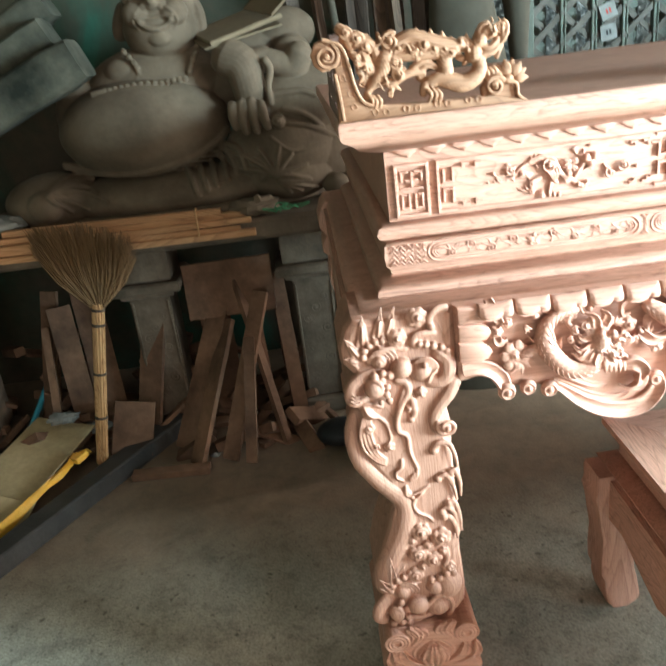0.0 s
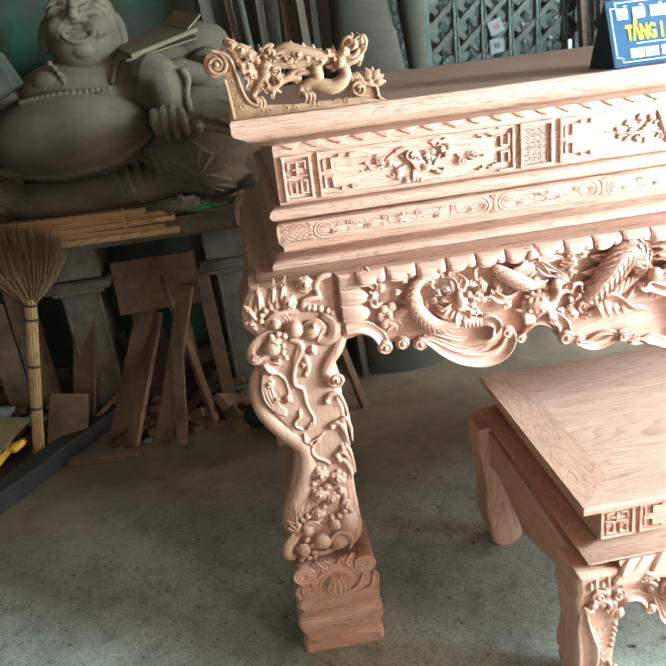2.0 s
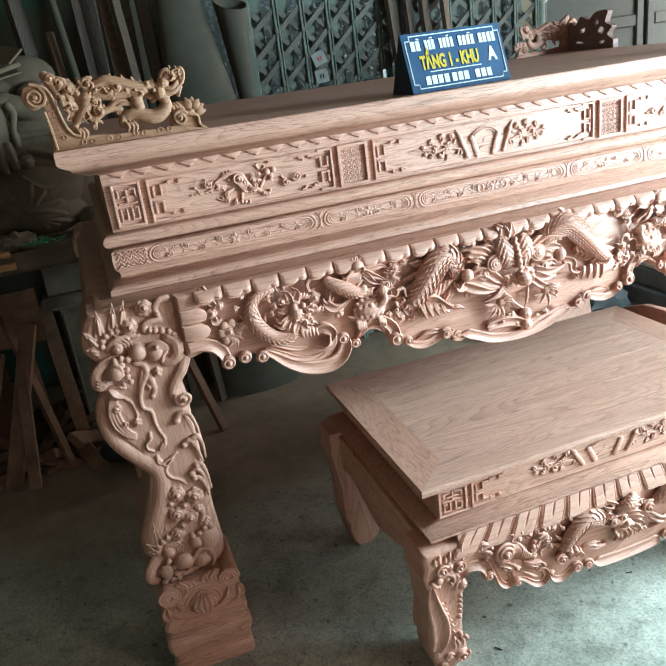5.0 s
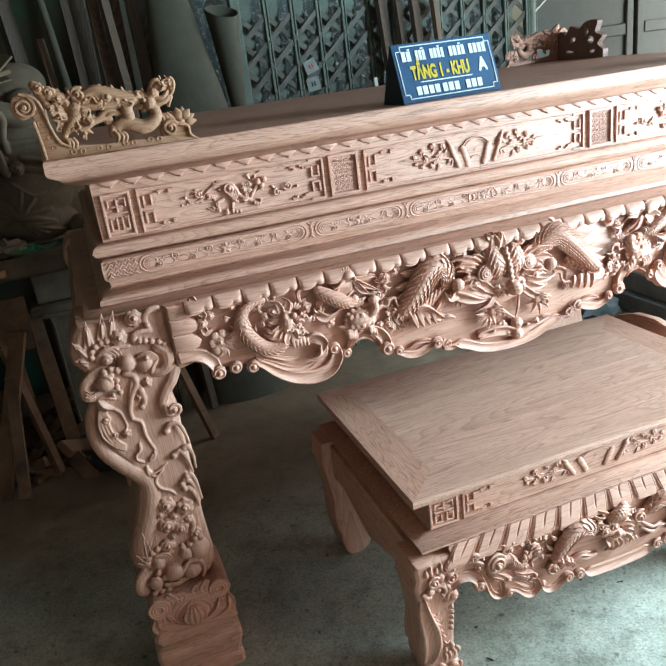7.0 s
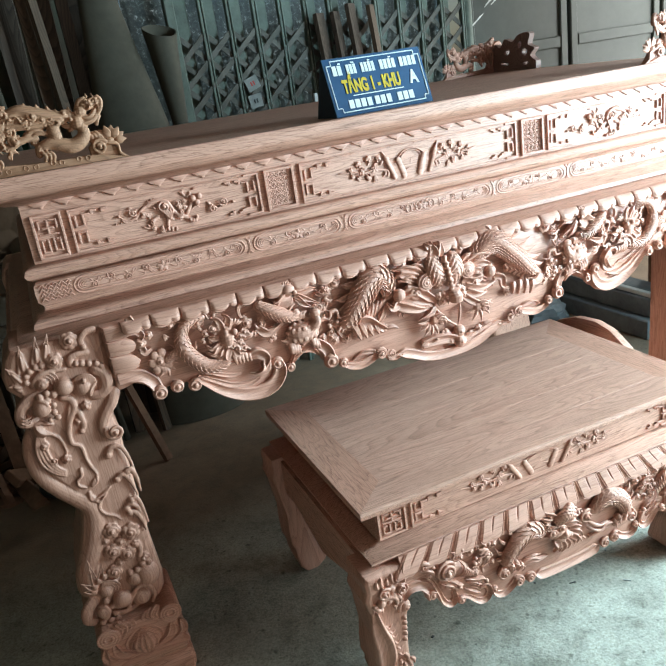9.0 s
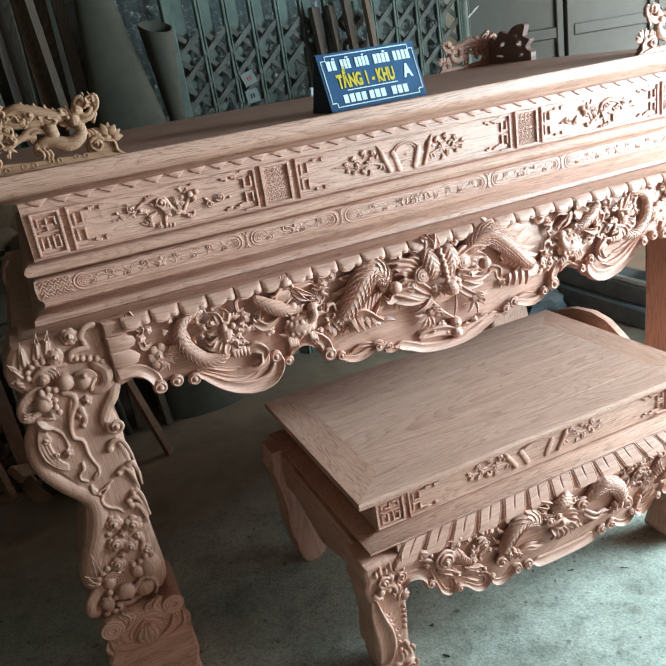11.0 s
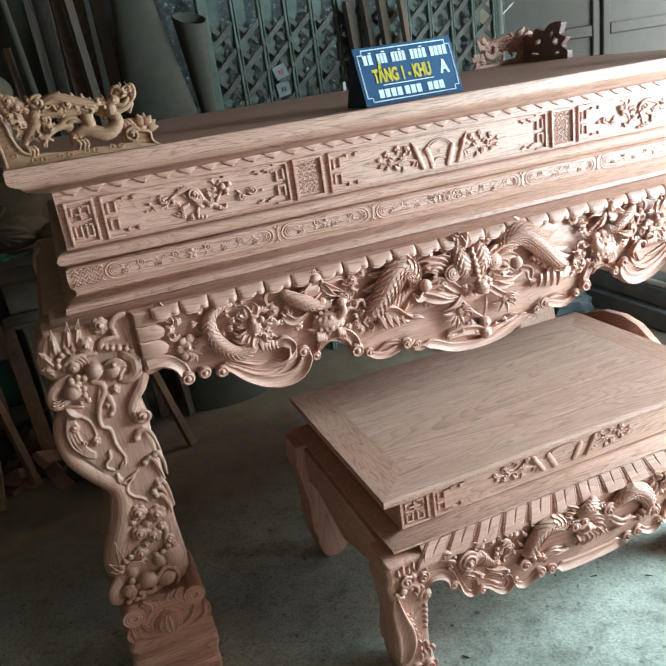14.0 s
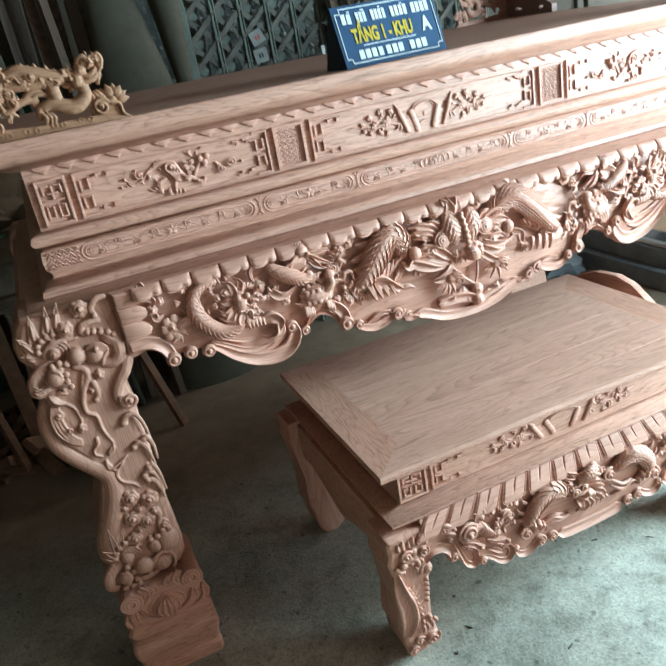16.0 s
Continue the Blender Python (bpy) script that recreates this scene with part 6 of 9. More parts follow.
# low scrollwork of the rounded band
def cartouche(x0, x1, z, h, y):
    c = Carve()
    for d in (0.0, 0.0060):
        pts = []
        r = h - d
        for k in range(9):
            a = math.pi / 2 + math.pi * k / 8
            pts.append((x0 + h + r * 1.25 * math.cos(a), z + r * math.sin(a)))
        for k in range(9):
            a = -math.pi / 2 + math.pi * k / 8
            pts.append((x1 - h + r * 1.25 * math.cos(a), z + r * math.sin(a)))
        pts.append(pts[0])
        c.tube([V(x, y + 0.10 * (b - z) ** 2 / h, b) for x, b in pts], 0.0021, 6)
    for e, o in ((x0 + h, 0.5), (x1 - h, -0.5)):
        for d in (0.0100, 0.0135):
            r = h - d
            c.tube([V(e + r * 1.3 * math.cos(a), y - 0.0006, z + r * math.sin(a)) for a in [math.pi * (o + k / 9) for k in range(10)]], 0.0013, 5)
    n = int((x1 - x0) / 0.036)
    wave = [(x0 + 0.016 + (x1 - x0 - 0.032) * k / (4 * n), z + 0.0045 * math.sin(k * math.pi / 2.0)) for k in range(4 * n + 1)]
    c.tube(P(wave, y, 0), 0.0015, 5)
    for k in range(1, n):
        x = x0 + (x1 - x0) * k / n
        s = (-1) ** k
        c.spiral(x, y, z + 0.0055 * s, 0.0084, 1.5, k * 1.3, s, 0.22, 0.20, 5, 16)
        for d, w in ((0.011, 0.0024), (0.017, 0.0021), (-0.010, 0.0021)):
            c.petal((x + d * 0.4, y, z - 0.002 * s), (x + d, y - 0.0005, z - 0.0105 * s), w, 0.45, bend=0.2 * s)
    mid = (x0 + x1) / 2
    for k in range(5):
        a = k * 1.257 + 0.3
        c.petal((mid, y - 0.001, z), (mid + 0.015 * math.cos(a), y - 0.002, z + 0.013 * math.sin(a)), 0.0042, 0.5)
    return c


BY, BZ = -0.0155, 1.022
for _x0, _x1 in ((0.066, 0.432), (0.462, 0.672)):
    both("band_cartouche", cartouche(_x0, _x1, BZ, 0.0185, BY), wood_carved, band, CX)
part("band_cartouche", cartouche(0.702, 1.098, BZ, 0.0185, BY), wood_carved, band)
for _x in (0.4385, 0.4555, 0.6785, 0.6955):
    _c = Carve()
    _s = 1 if _x in (0.4555, 0.6955) else -1
    _c.tube([V(_x - _s * 0.010 * math.cos(a), BY + 0.001, BZ + 0.018 * math.sin(a)) for a in [-1.3 + 0.2 * k for k in range(14)]], 0.0026, 5)
    both("band_arc", _c, wood_carved, band, CX)
_c = Carve()
for _k in range(-5, 6):
    for _j in range(-3, 4):
        _x, _z = 0.026 + 0.0066 * _k + 0.0033 * (_j % 2), BZ + 0.0050 * _j
        if -0.006 < _x < 0.056 and abs(_z - BZ) < 0.0165:
            _s = 1 if (_k + _j) % 2 else -1
            _c.slab(pose(_x, BY + 0.0005, _z, 0, 45 * _s, 0), 0.0082, 0.0045, 0.0021, 0.0004)
both("band_weave", _c, wood_carved, band, CX)
_c = Carve()
for _k in range(6):
    _x = 0.862 + 0.013 * _k
    _c.tube([V(_x + 0.007 * math.cos(a), BY - 0.001, BZ + 0.010 * math.sin(a)) for a in [k * math.pi / 6 for k in range(13)]], 0.0016, 5)
part("band_coins", _c, wood_carved, band)

# ---------------------------------------------------------------- carved corner ornaments on the large altar
def corner_ornament():
    """Shapes of one front corner piece: bracket, its trim, openwork dragon, lotus end and lotus petals."""
    y0, y1 = -0.048, -0.070
    frame_c = Carve().prism([(-0.072, 1.2625), (0.226, 1.2625), (0.205, 1.268), (0.175, 1.276), (0.045, 1.279), (-0.014, 1.284), (-0.030, 1.292), (-0.042, 1.312), (-0.048, 1.340), (-0.050, 1.362),
                             (-0.060, 1.380), (-0.078, 1.388), (-0.096, 1.382), (-0.104, 1.366), (-0.100, 1.350), (-0.088, 1.340), (-0.076, 1.342), (-0.070, 1.350), (-0.068, 1.330), (-0.070, 1.300)], y0, y1, 0.003)
    trims = [Carve().spiral(-0.080, y1 - 0.001, 1.362, 0.019, 1.9, 1.0, -1, 0.18, 0.15, 6, 30)]
    trims.append(Carve().tube(P([(-0.084, 1.386), (-0.058, 1.374), (-0.048, 1.345), (-0.042, 1.315), (-0.032, 1.292), (-0.016, 1.282)], y1 - 0.001, 40), 0.0032, 7))
    trims.append(Carve().tube(P([(-0.070, 1.336), (-0.066, 1.300), (-0.064, 1.266)], y1 - 0.001, 12), 0.0028, 6))
    for x, z in ((-0.0520, 1.3280), (-0.0490, 1.3050), (-0.0460, 1.2850), (-0.0140, 1.2730), (0.0030, 1.2720), (0.0340, 1.2730), (0.0520, 1.2720), (0.0830, 1.2740), (0.0990, 1.2730), (0.1310, 1.2740), (0.1480, 1.2730), (-0.060, 1.330), (-0.063, 1.350), (-0.074, 1.377)):
        trims.append(Carve().tube([(x + 0.0042 * math.cos(a), y1 - 0.0004, z + 0.0042 * math.sin(a)) for a in [2 * math.pi * j / 12 for j in range(13)]], 0.0011, 5))
    y = -0.060
    dr = Carve()
    # serpent body, haunches and back
    dr.scaled(P([(0.0720, 1.3060), (0.0880, 1.3100), (0.1050, 1.3050), (0.1250, 1.2990), (0.1440, 1.3060), (0.1530, 1.3200), (0.1480, 1.3360)], y - 0.002, 30), lambda u: 0.0088 + 0.0045 * math.sin(math.pi * u), 0.0062, 0.9)
    dr.scaled(P([(0.0090, 1.3500), (0.0030, 1.3340), (-0.0080, 1.3200), (-0.0190, 1.3080)], y - 0.002, 16), lambda u: 0.015 - 0.009 * u, 0.0062, 0.8)
    dr.scaled(P([(0.1010, 1.3170), (0.0990, 1.3370), (0.1050, 1.3480)], y - 0.002, 12), lambda u: 0.011, 0.0062, 0.8)
    for p, a, b in ((((0.0230, 1.3660), (0.0470, 1.3740), (0.0670, 1.3680), (0.0890, 1.3600), (0.1150, 1.3520)), 0.012, 0.013), (((0.0130, 1.3570), (0.0360, 1.3510), (0.0620, 1.3490), (0.0970, 1.3460)), 0.010, 0.010), (((-0.0190, 1.3090), (-0.0240, 1.2970), (-0.0200, 1.2910)), 0.0062, 0.006),
                    (((0.0020, 1.3190), (0.0150, 1.3130), (0.0330, 1.3210), (0.0500, 1.3240), (0.0660, 1.3210)), 0.0085, 0.006), (((0.0150, 1.3130), (0.0150, 1.3020), (0.0140, 1.2910)), 0.0055, 0.0016), (((0.0160, 1.3060), (0.0240, 1.3050), (0.0290, 1.3000)), 0.0048, 0.0012), (((0.0150, 1.3020), (0.0100, 1.2980), (0.0100, 1.2920)), 0.0045, 0.0012),
                    (((0.0740, 1.3070), (0.0660, 1.3030), (0.0640, 1.2920)), 0.0085, 0.007), (((0.0490, 1.3300), (0.0640, 1.3370), (0.0820, 1.3310), (0.0910, 1.3210)), 0.0058, 0.003), (((0.0560, 1.3240), (0.0710, 1.3300), (0.0860, 1.3250)), 0.005, 0.003),
                    (((-0.0440, 1.3780), (-0.0280, 1.3770), (-0.0140, 1.3730), (-0.0060, 1.3600), (-0.0060, 1.3490)), 0.010, 0.008), (((-0.0320, 1.3470), (-0.0310, 1.3580), (-0.0200, 1.3660), (-0.0120, 1.3620)), 0.0062, 0.005), (((-0.0040, 1.3660), (0.0020, 1.3760), (-0.0000, 1.3850)), 0.0055, 0.0035), (((-0.0520, 1.3840), (-0.0380, 1.3880), (-0.0240, 1.3830), (-0.0160, 1.3770)), 0.008, 0.006),
                    (((-0.0560, 1.3980), (-0.0500, 1.3920), (-0.0450, 1.3780), (-0.0410, 1.3690)), 0.009, 0.007), (((-0.0250, 1.3600), (-0.0210, 1.3460), (-0.0140, 1.3340)), 0.009, 0.010), (((-0.0420, 1.3630), (-0.0350, 1.3530), (-0.0310, 1.3370), (-0.0260, 1.3170)), 0.0075, 0.005), (((0.1100, 1.3540), (0.1230, 1.3540), (0.1330, 1.3480)), 0.011, 0.006), (((0.1190, 1.3460), (0.1340, 1.3540), (0.1280, 1.3630)), 0.006, 0.004),
                    (((-0.0160, 1.3340), (-0.0240, 1.3260), (-0.0170, 1.3210)), 0.005, 0.003), (((-0.0030, 1.3460), (-0.0160, 1.3370), (-0.0190, 1.3290)), 0.006, 0.004)):
        dr.tube(P(p, y, 16, 0.003), lambda u, a=a, b=b: a + (b - a) * u, 8, cap=True)
    for q, r in (((0.0170, 1.3720), 0.0135), ((0.0680, 1.3620), 0.0145), ((0.0830, 1.3540), 0.0105), ((0.0990, 1.3520), 0.0100), ((0.0250, 1.3400), 0.0110), ((0.0260, 1.3240), 0.0105), ((0.0120, 1.3460), 0.0090), ((0.0330, 1.3610), 0.009), ((0.0500, 1.3600), 0.009), ((-0.0200, 1.3700), 0.010), ((-0.0320, 1.3820), 0.011), ((-0.0470, 1.3920), 0.010), ((0.1520, 1.3570), 0.0075), ((-0.0360, 1.3550), 0.007)):
        dr.spiral(q[0], y - 0.008, q[1], r, 1.6, 60 * q[0], 1, 0.30, 0.5, 6, 20)
        dr.ball((q[0], y, q[1]), r * 0.9, (1, 0.9, 1), 10)
    foliage(dr, y - 0.005, 0.020, 1.352, 0.070, 0.022, 15, 5, 0.0075, 0.50)
    foliage(dr, y - 0.005, 0.000, 1.325, 0.040, 0.022, 7, 6, 0.0075, 0.45)
    foliage(dr, y - 0.004, 0.120, 1.352, 0.030, 0.012, 8, 7, 0.0075, 0.45)
    foliage(dr, y - 0.006, 0.176, 1.372, 0.016, 0.010, 9, 9, 0.0055, 0.36)
    # dorsal fins
    for a, b in (((0.0610, 1.3740), (0.0600, 1.3890)), ((0.0720, 1.3730), (0.0690, 1.3830)), ((0.0830, 1.3690), (0.0810, 1.3840)), ((0.0920, 1.3650), (0.0890, 1.3750)), ((0.1010, 1.3620), (0.0990, 1.3790)), ((0.0410, 1.3740), (0.0400, 1.3830)), ((0.0510, 1.3760), (0.0490, 1.3830)), ((0.1110, 1.3580), (0.1130, 1.3700)), ((0.0300, 1.3720), (0.0270, 1.3790)), ((-0.0450, 1.3910), (-0.0430, 1.4030)), ((-0.0270, 1.3840), (-0.0280, 1.3940)), ((-0.0150, 1.3780), (-0.0150, 1.3890)),
                 ((0.1370, 1.3530), (0.1360, 1.3720)), ((0.1330, 1.3480), (0.1260, 1.3570)), ((0.1310, 1.3370), (0.1140, 1.3380)), ((0.1330, 1.3330), (0.1250, 1.3240)), ((0.1200, 1.3500), (0.1090, 1.3410)), ((0.0570, 1.3190), (0.0590, 1.3080)), ((0.0650, 1.3170), (0.0560, 1.3100))):
        blade(dr, a, b, 0.0062, y, 0.1, 0.0)
    # head with its jaws open
    for q, r, s in (((0.1650, 1.3690), 0.0120, (1.05, 1, 1)), ((0.1550, 1.3590), 0.012, (1, 1.1, 1)), ((0.1740, 1.3670), 0.0085, (1, 1.2, 1)), ((0.1890, 1.3720), 0.0080, (1, 1.1, 1.05)), ((0.1900, 1.3610), 0.008, (1, 1, 1.2)), ((0.1690, 1.3630), 0.0060, (1, 2.2, 1)), ((0.1440, 1.3400), 0.0135, (1, 1.1, 1.1))):
        dr.ball((q[0], y, q[1]), r, s, 11)
    for p, a, b in ((((0.1460, 1.3370), (0.1620, 1.3370), (0.1770, 1.3420), (0.1840, 1.3510)), 0.0068, 0.0045), (((0.1560, 1.3500), (0.1670, 1.3460), (0.1760, 1.3510), (0.1820, 1.3580)), 0.0060, 0.0045), (((0.1810, 1.3720), (0.1910, 1.3800), (0.1960, 1.3710), (0.1920, 1.3570), (0.1850, 1.3490), (0.1780, 1.3320)), 0.0055, 0.0035), (((0.1510, 1.3650), (0.1570, 1.3770), (0.1670, 1.3810)), 0.006, 0.004),
                    (((0.1380, 1.3570), (0.1420, 1.3500), (0.1480, 1.3520)), 0.005, 0.004), (((0.1870, 1.3460), (0.1820, 1.3370), (0.1800, 1.3300)), 0.004, 0.0025)):
        dr.tube(P(p, y - 0.002, 14, 0.002), lambda u, a=a, b=b: a + (b - a) * u, 7, cap=True)
    for q in ((-0.0200, 1.2900), (-0.0140, 1.2880), (-0.0070, 1.2880), (0.0710, 1.2880), (0.0790, 1.2870), (0.0860, 1.2860)):
        dr.tube(P([(q[0] - 0.002, q[1] + 0.008), (q[0] + 0.003, q[1] + 0.001), (q[0], q[1] - 0.008)], y - 0.008, 8, 0.003), lambda u: 0.0042 - 0.0012 * u, 7, cap=True)
    lo = Carve().spiral(0.1750, -0.066, 1.2890, 0.0150, 1.7, 0.5, 1, 0.3, 0.4)
    lo.prism([(0.155, 1.272), (0.200, 1.268), (0.222, 1.263), (0.206, 1.284), (0.190, 1.300), (0.165, 1.302), (0.154, 1.290)], -0.050, -0.064, 0.003)
    for q in ((0.1620, 1.3090), (0.1690, 1.3100), (0.1750, 1.3110), (0.1800, 1.3050)):
        lo.tube(P([(q[0] - 0.002, q[1] + 0.006), (q[0] + 0.003, q[1]), (q[0], q[1] - 0.008)], -0.060, 8, 0.002), 0.0042, 7, cap=True)
    lo.tube(P([(0.1930, 1.2950), (0.2080, 1.2890), (0.2100, 1.2730), (0.2200, 1.2640), (0.2300, 1.2580)], -0.066, 16), lambda u: 0.0042 - 0.0016 * u, 7, cap=True)
    lo.ball((0.1960, -0.060, 1.2980), 0.009, (1.2, 1, 0.8), 9)
    petals = []
    for k in range(6):
        a = -0.05 + 0.46 * k
        petals.append(Carve().petal((0.1980 + 0.006 * math.cos(a), -0.060 + 0.003 * (k % 2), 1.2980 + 0.004 * math.sin(a)), (0.1980 + 0.031 * math.cos(a), -0.062 + 0.003 * (k % 2), 1.2980 + 0.029 * math.sin(a)), 0.0095, 0.6, 0.85))
    return frame_c, dr, lo, petals, trims


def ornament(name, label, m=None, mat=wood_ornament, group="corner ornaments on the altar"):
    at = V(0.07, -0.059, 1.2625)
    root = thing(name, m @ at if m else at, label, "ornament", group)
    shapes = corner_ornament()
    for nm, s in list(zip(("bracket", "openwork_dragon", "lotus_end"), shapes)) + [("lotus_petal", s) for s in shapes[3]] + [("bracket_trim", s) for s in shapes[4]]:
        if m:
            s.moved(m)
            if m.determinant() < 0:
                s.f = [q[::-1] for q in s.f]
        ob = part(nm, s, mat, root)
        if nm in ("openwork_dragon", "lotus_end"):
            fuse(ob, 0.0011)
    return root


FLIP = Matrix(((-1, 0, 0, 2 * CX), (0, 1, 0, 0), (0, 0, 1, 0), (0, 0, 0, 1)))
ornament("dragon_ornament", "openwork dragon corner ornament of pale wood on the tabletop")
# right and rear pieces take paler wood, standing in for light on their faces
ornament("dragon_ornament", "openwork dragon corner ornament of pale wood on the tabletop", FLIP, wood_carved)
ornament("dragon_ornament", "openwork dragon corner ornament along the back of the tabletop", FLIP @ Matrix(((0.85, 0, 0, -0.005), (0, 1, 0, 1.03), (0, 0, 0.92, 0.101), (0, 0, 0, 1))), wood_carved)


def side_wing(x, y0, y1, label):
    """Scalloped board that returns along the table's short side."""
    n = y1 - y0
    prof = [(0, 1.2625), (n, 1.2625), (n, 1.285), (0.86 * n, 1.30), (0.90 * n, 1.33), (0.80 * n, 1.362), (0.70 * n, 1.350), (0.60 * n, 1.378), (0.45 * n, 1.366), (0.34 * n, 1.385), (0.20 * n, 1.392), (0.10 * n, 1.385), (0.14 * n, 1.35), (0.02 * n, 1.335), (0.10 * n, 1.31), (0, 1.29)]
    outer = [(p.x, p.z) for p in curve_pts([V(a, 0, b) for a, b in prof[2:]], 64)]
    holes = []
    for cx, cz, rx, rz, tilt in ((0.22, 1.325, 0.050, 0.014, 1.1), (0.30, 1.352, 0.035, 0.010, 0.3), (0.62, 1.288, 0.075, 0.006, 0.05), (0.20, 1.285, 0.055, 0.006, 0.0), (0.56, 1.330, 0.055, 0.010, -0.5)):
        pts = [(rx * n * math.cos(a), rz * math.sin(a) * (1 + 0.35 * math.cos(2 * a + cx * 9))) for a in [2 * math.pi * k / 14 for k in range(14)]]
        holes.append([(cx * n + u * math.cos(tilt) - w * math.sin(tilt), cz + u * math.sin(tilt) + w * math.cos(tilt)) for u, w in pts])
    s = Carve().pierced([[(0, 1.2625), (n, 1.2625)] + outer] + holes, 0.011, -0.011)
    s.moved(Matrix(((0, -1, 0, x), (1, 0, 0, y0), (0, 0, 1, 0), (0, 0, 0, 1))))
    return single("side_wing", s, wood_shaded, label, "ornament", "corner ornaments on the altar", sharp=30)


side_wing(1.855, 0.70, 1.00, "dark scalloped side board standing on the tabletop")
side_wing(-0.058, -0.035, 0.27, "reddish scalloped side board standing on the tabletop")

# ---------------------------------------------------------------- the blue sign
def table_sign():
    p0, p1 = V(0.690, -0.050, 1.2625), V(0.950, -0.030, 1.2625)
    ang = math.degrees(math.atan2(p1.y - p0.y, p1.x - p0.x))
    m = Matrix.Translation((p0 + p1) / 2) @ pose(0, 0, 0, 0, 0, ang) @ pose(0, 0, 0, 71, 0, 0)
    root = thing("table_sign", (p0 + p1) / 2, "blue folded tabletop sign with white and yellow print", "sign")
    w, h = 0.262, 0.132
    part("front_board", Carve().slab(m @ Matrix.Translation((0, h / 2, -0.002)), w, h, 0.004, 0.001), sign_blue, root, smooth=False)
    mb = Matrix.Translation((p0 + p1) / 2) @ pose(0, 0, 0, 0, 0, ang)
    top = mb @ (pose(0, 0, 0, 71, 0, 0) @ V(0, h, 0))
    foot = mb @ V(0, 0.092, 0.0)
    a, ax = mb.to_3x3() @ V(w / 2, 0, 0), mb.to_3x3() @ V(0, 0.003, 0)
    part("back_board", Carve().put([top - a, top + a, foot + a, foot - a, top - a + ax, top + a + ax, foot + a + ax, foot - a + ax], [(0, 1, 2, 3), (7, 6, 5, 4), (0, 3, 7, 4), (1, 5, 6, 2), (3, 2, 6, 7), (0, 4, 5, 1)]), sign_back, root, smooth=False)
    side = mb.to_3x3() @ V(-w / 2, 0, 0)
    cen = mb @ V(0, 0, 0)
    part("end_gusset", Carve().put([cen + side, top + side, foot + side, cen + side * 0.985, top + side * 0.985, foot + side * 0.985], [(0, 1, 2), (5, 4, 3), (0, 2, 5, 3), (1, 4, 5, 2), (0, 3, 4, 1)]), sign_back, root, smooth=False)

    def bars(name, mat, rects):
        c = Carve()
        for x0, x1, y0, y1 in rects:
            if "bar" in name:
                c = Carve()
            c.slab(m @ Matrix.Translation(((x0 + x1) / 2, (y0 + y1) / 2, 0.0009)), x1 - x0, y1 - y0, 0.0010, 0.0002)
            if "bar" in name:
                part(name, c, mat, root, smooth=False)
        if "bar" not in name:
            part(name, c, mat, root, smooth=False)

    a, b, e = 0.122, 0.008, 0.124
    k = 0.010
    bars("white_border", white_mat, [(-a + k, a - k, b, b + 0.0022), (-a + k, a - k, e, e + 0.0022), (-a - 0.0022, -a, b + k, e - k + 0.002), (a, a + 0.0022, b + k, e - k + 0.002),
                                     (-a, -a + k, b + k, b + k + 0.002), (a - k, a, b + k, b + k + 0.002), (-a, -a + k, e - k, e - k + 0.002), (a - k, a, e - k, e - k + 0.002),
                                     (-a + k, -a + k + 0.002, b, b + k), (a - k - 0.002, a - k, b, b + k), (-a + k, -a + k + 0.002, e - k, e), (a - k - 0.002, a - k, e - k, e)])
    words = ((-0.112, -0.086), (-0.076, -0.049), (-0.038, 0.000), (0.012, 0.056), (0.066, 0.113))
    letters = []
    for x0, x1 in words:
        n = max(2, round((x1 - x0) / 0.0105))
        letters += [(x0 + (x1 - x0) * (i + 0.08) / n, x0 + (x1 - x0) * (i + 0.88) / n) for i in range(n)]
    digits = []
    for x0, n in ((-0.092, 4), (-0.024, 3), (0.038, 3)):
        digits += [(x0 + 0.0158 * i, x0 + 0.0158 * i + 0.0125, 0.0155, 0.0345) for i in range(n)]
    bars("white_word_bar", white_mat, [(x0, x1, 0.092, 0.114) for x0, x1 in letters] + [(-0.094, -0.087, 0.116, 0.119), (-0.060, -0.052, 0.116, 0.119), (-0.016, -0.010, 0.116, 0.119), (0.040, 0.047, 0.116, 0.119)])
    bars("white_number_bar", white_mat, digits)
    bars("white_rule", white_mat, [(-0.076, 0.060, 0.0425, 0.0445)])

    def text(body, x, y, size, mat, name, wide=0.8, outline=False):
        d = bpy.data.curves.new(name, "FONT")
        d.body, d.size, d.extrude, d.align_x = body, size, 0.0004, "LEFT"
        d.offset = 0.0 if outline else 0.0017
        d.materials.append(mat)
        ob = new(name, d)
        ob.parent = root
        ob.matrix_parent_inverse = Matrix.Translation(-root.location)
        ob.matrix_basis = m @ Matrix.Translation((x, y, 0.0010)) @ Matrix.Diagonal((wide, 1, 1, 1))
        return ob

    text("TẦNG 1 - KHU", -0.096, 0.051, 0.041, sign_yellow, "yellow_print", 0.57)
    text("A", 0.083, 0.051, 0.042, white_mat, "white_print", 0.78)


table_sign()

# ---------------------------------------------------------------- the low altar table in front
SX0, SX1, SY0, SY1 = 0.456, 1.425, -0.425, 0.165
SC = 0.9395
SY = -0.456         # face of its apron
low = thing("low_altar_table", (SC, -0.13, FZ), "low carved pale rosewood altar table before the tall one", "altar table")
top = part("tabletop", Carve().ring([(-0.008, 0.511), (-0.001, 0.513), (0.0, 0.515), (0.0, 0.5205), (-0.001, 0.5215)], SX0, SX1, SY0, SY1), wood_y, low, "framed tabletop of pale wood")


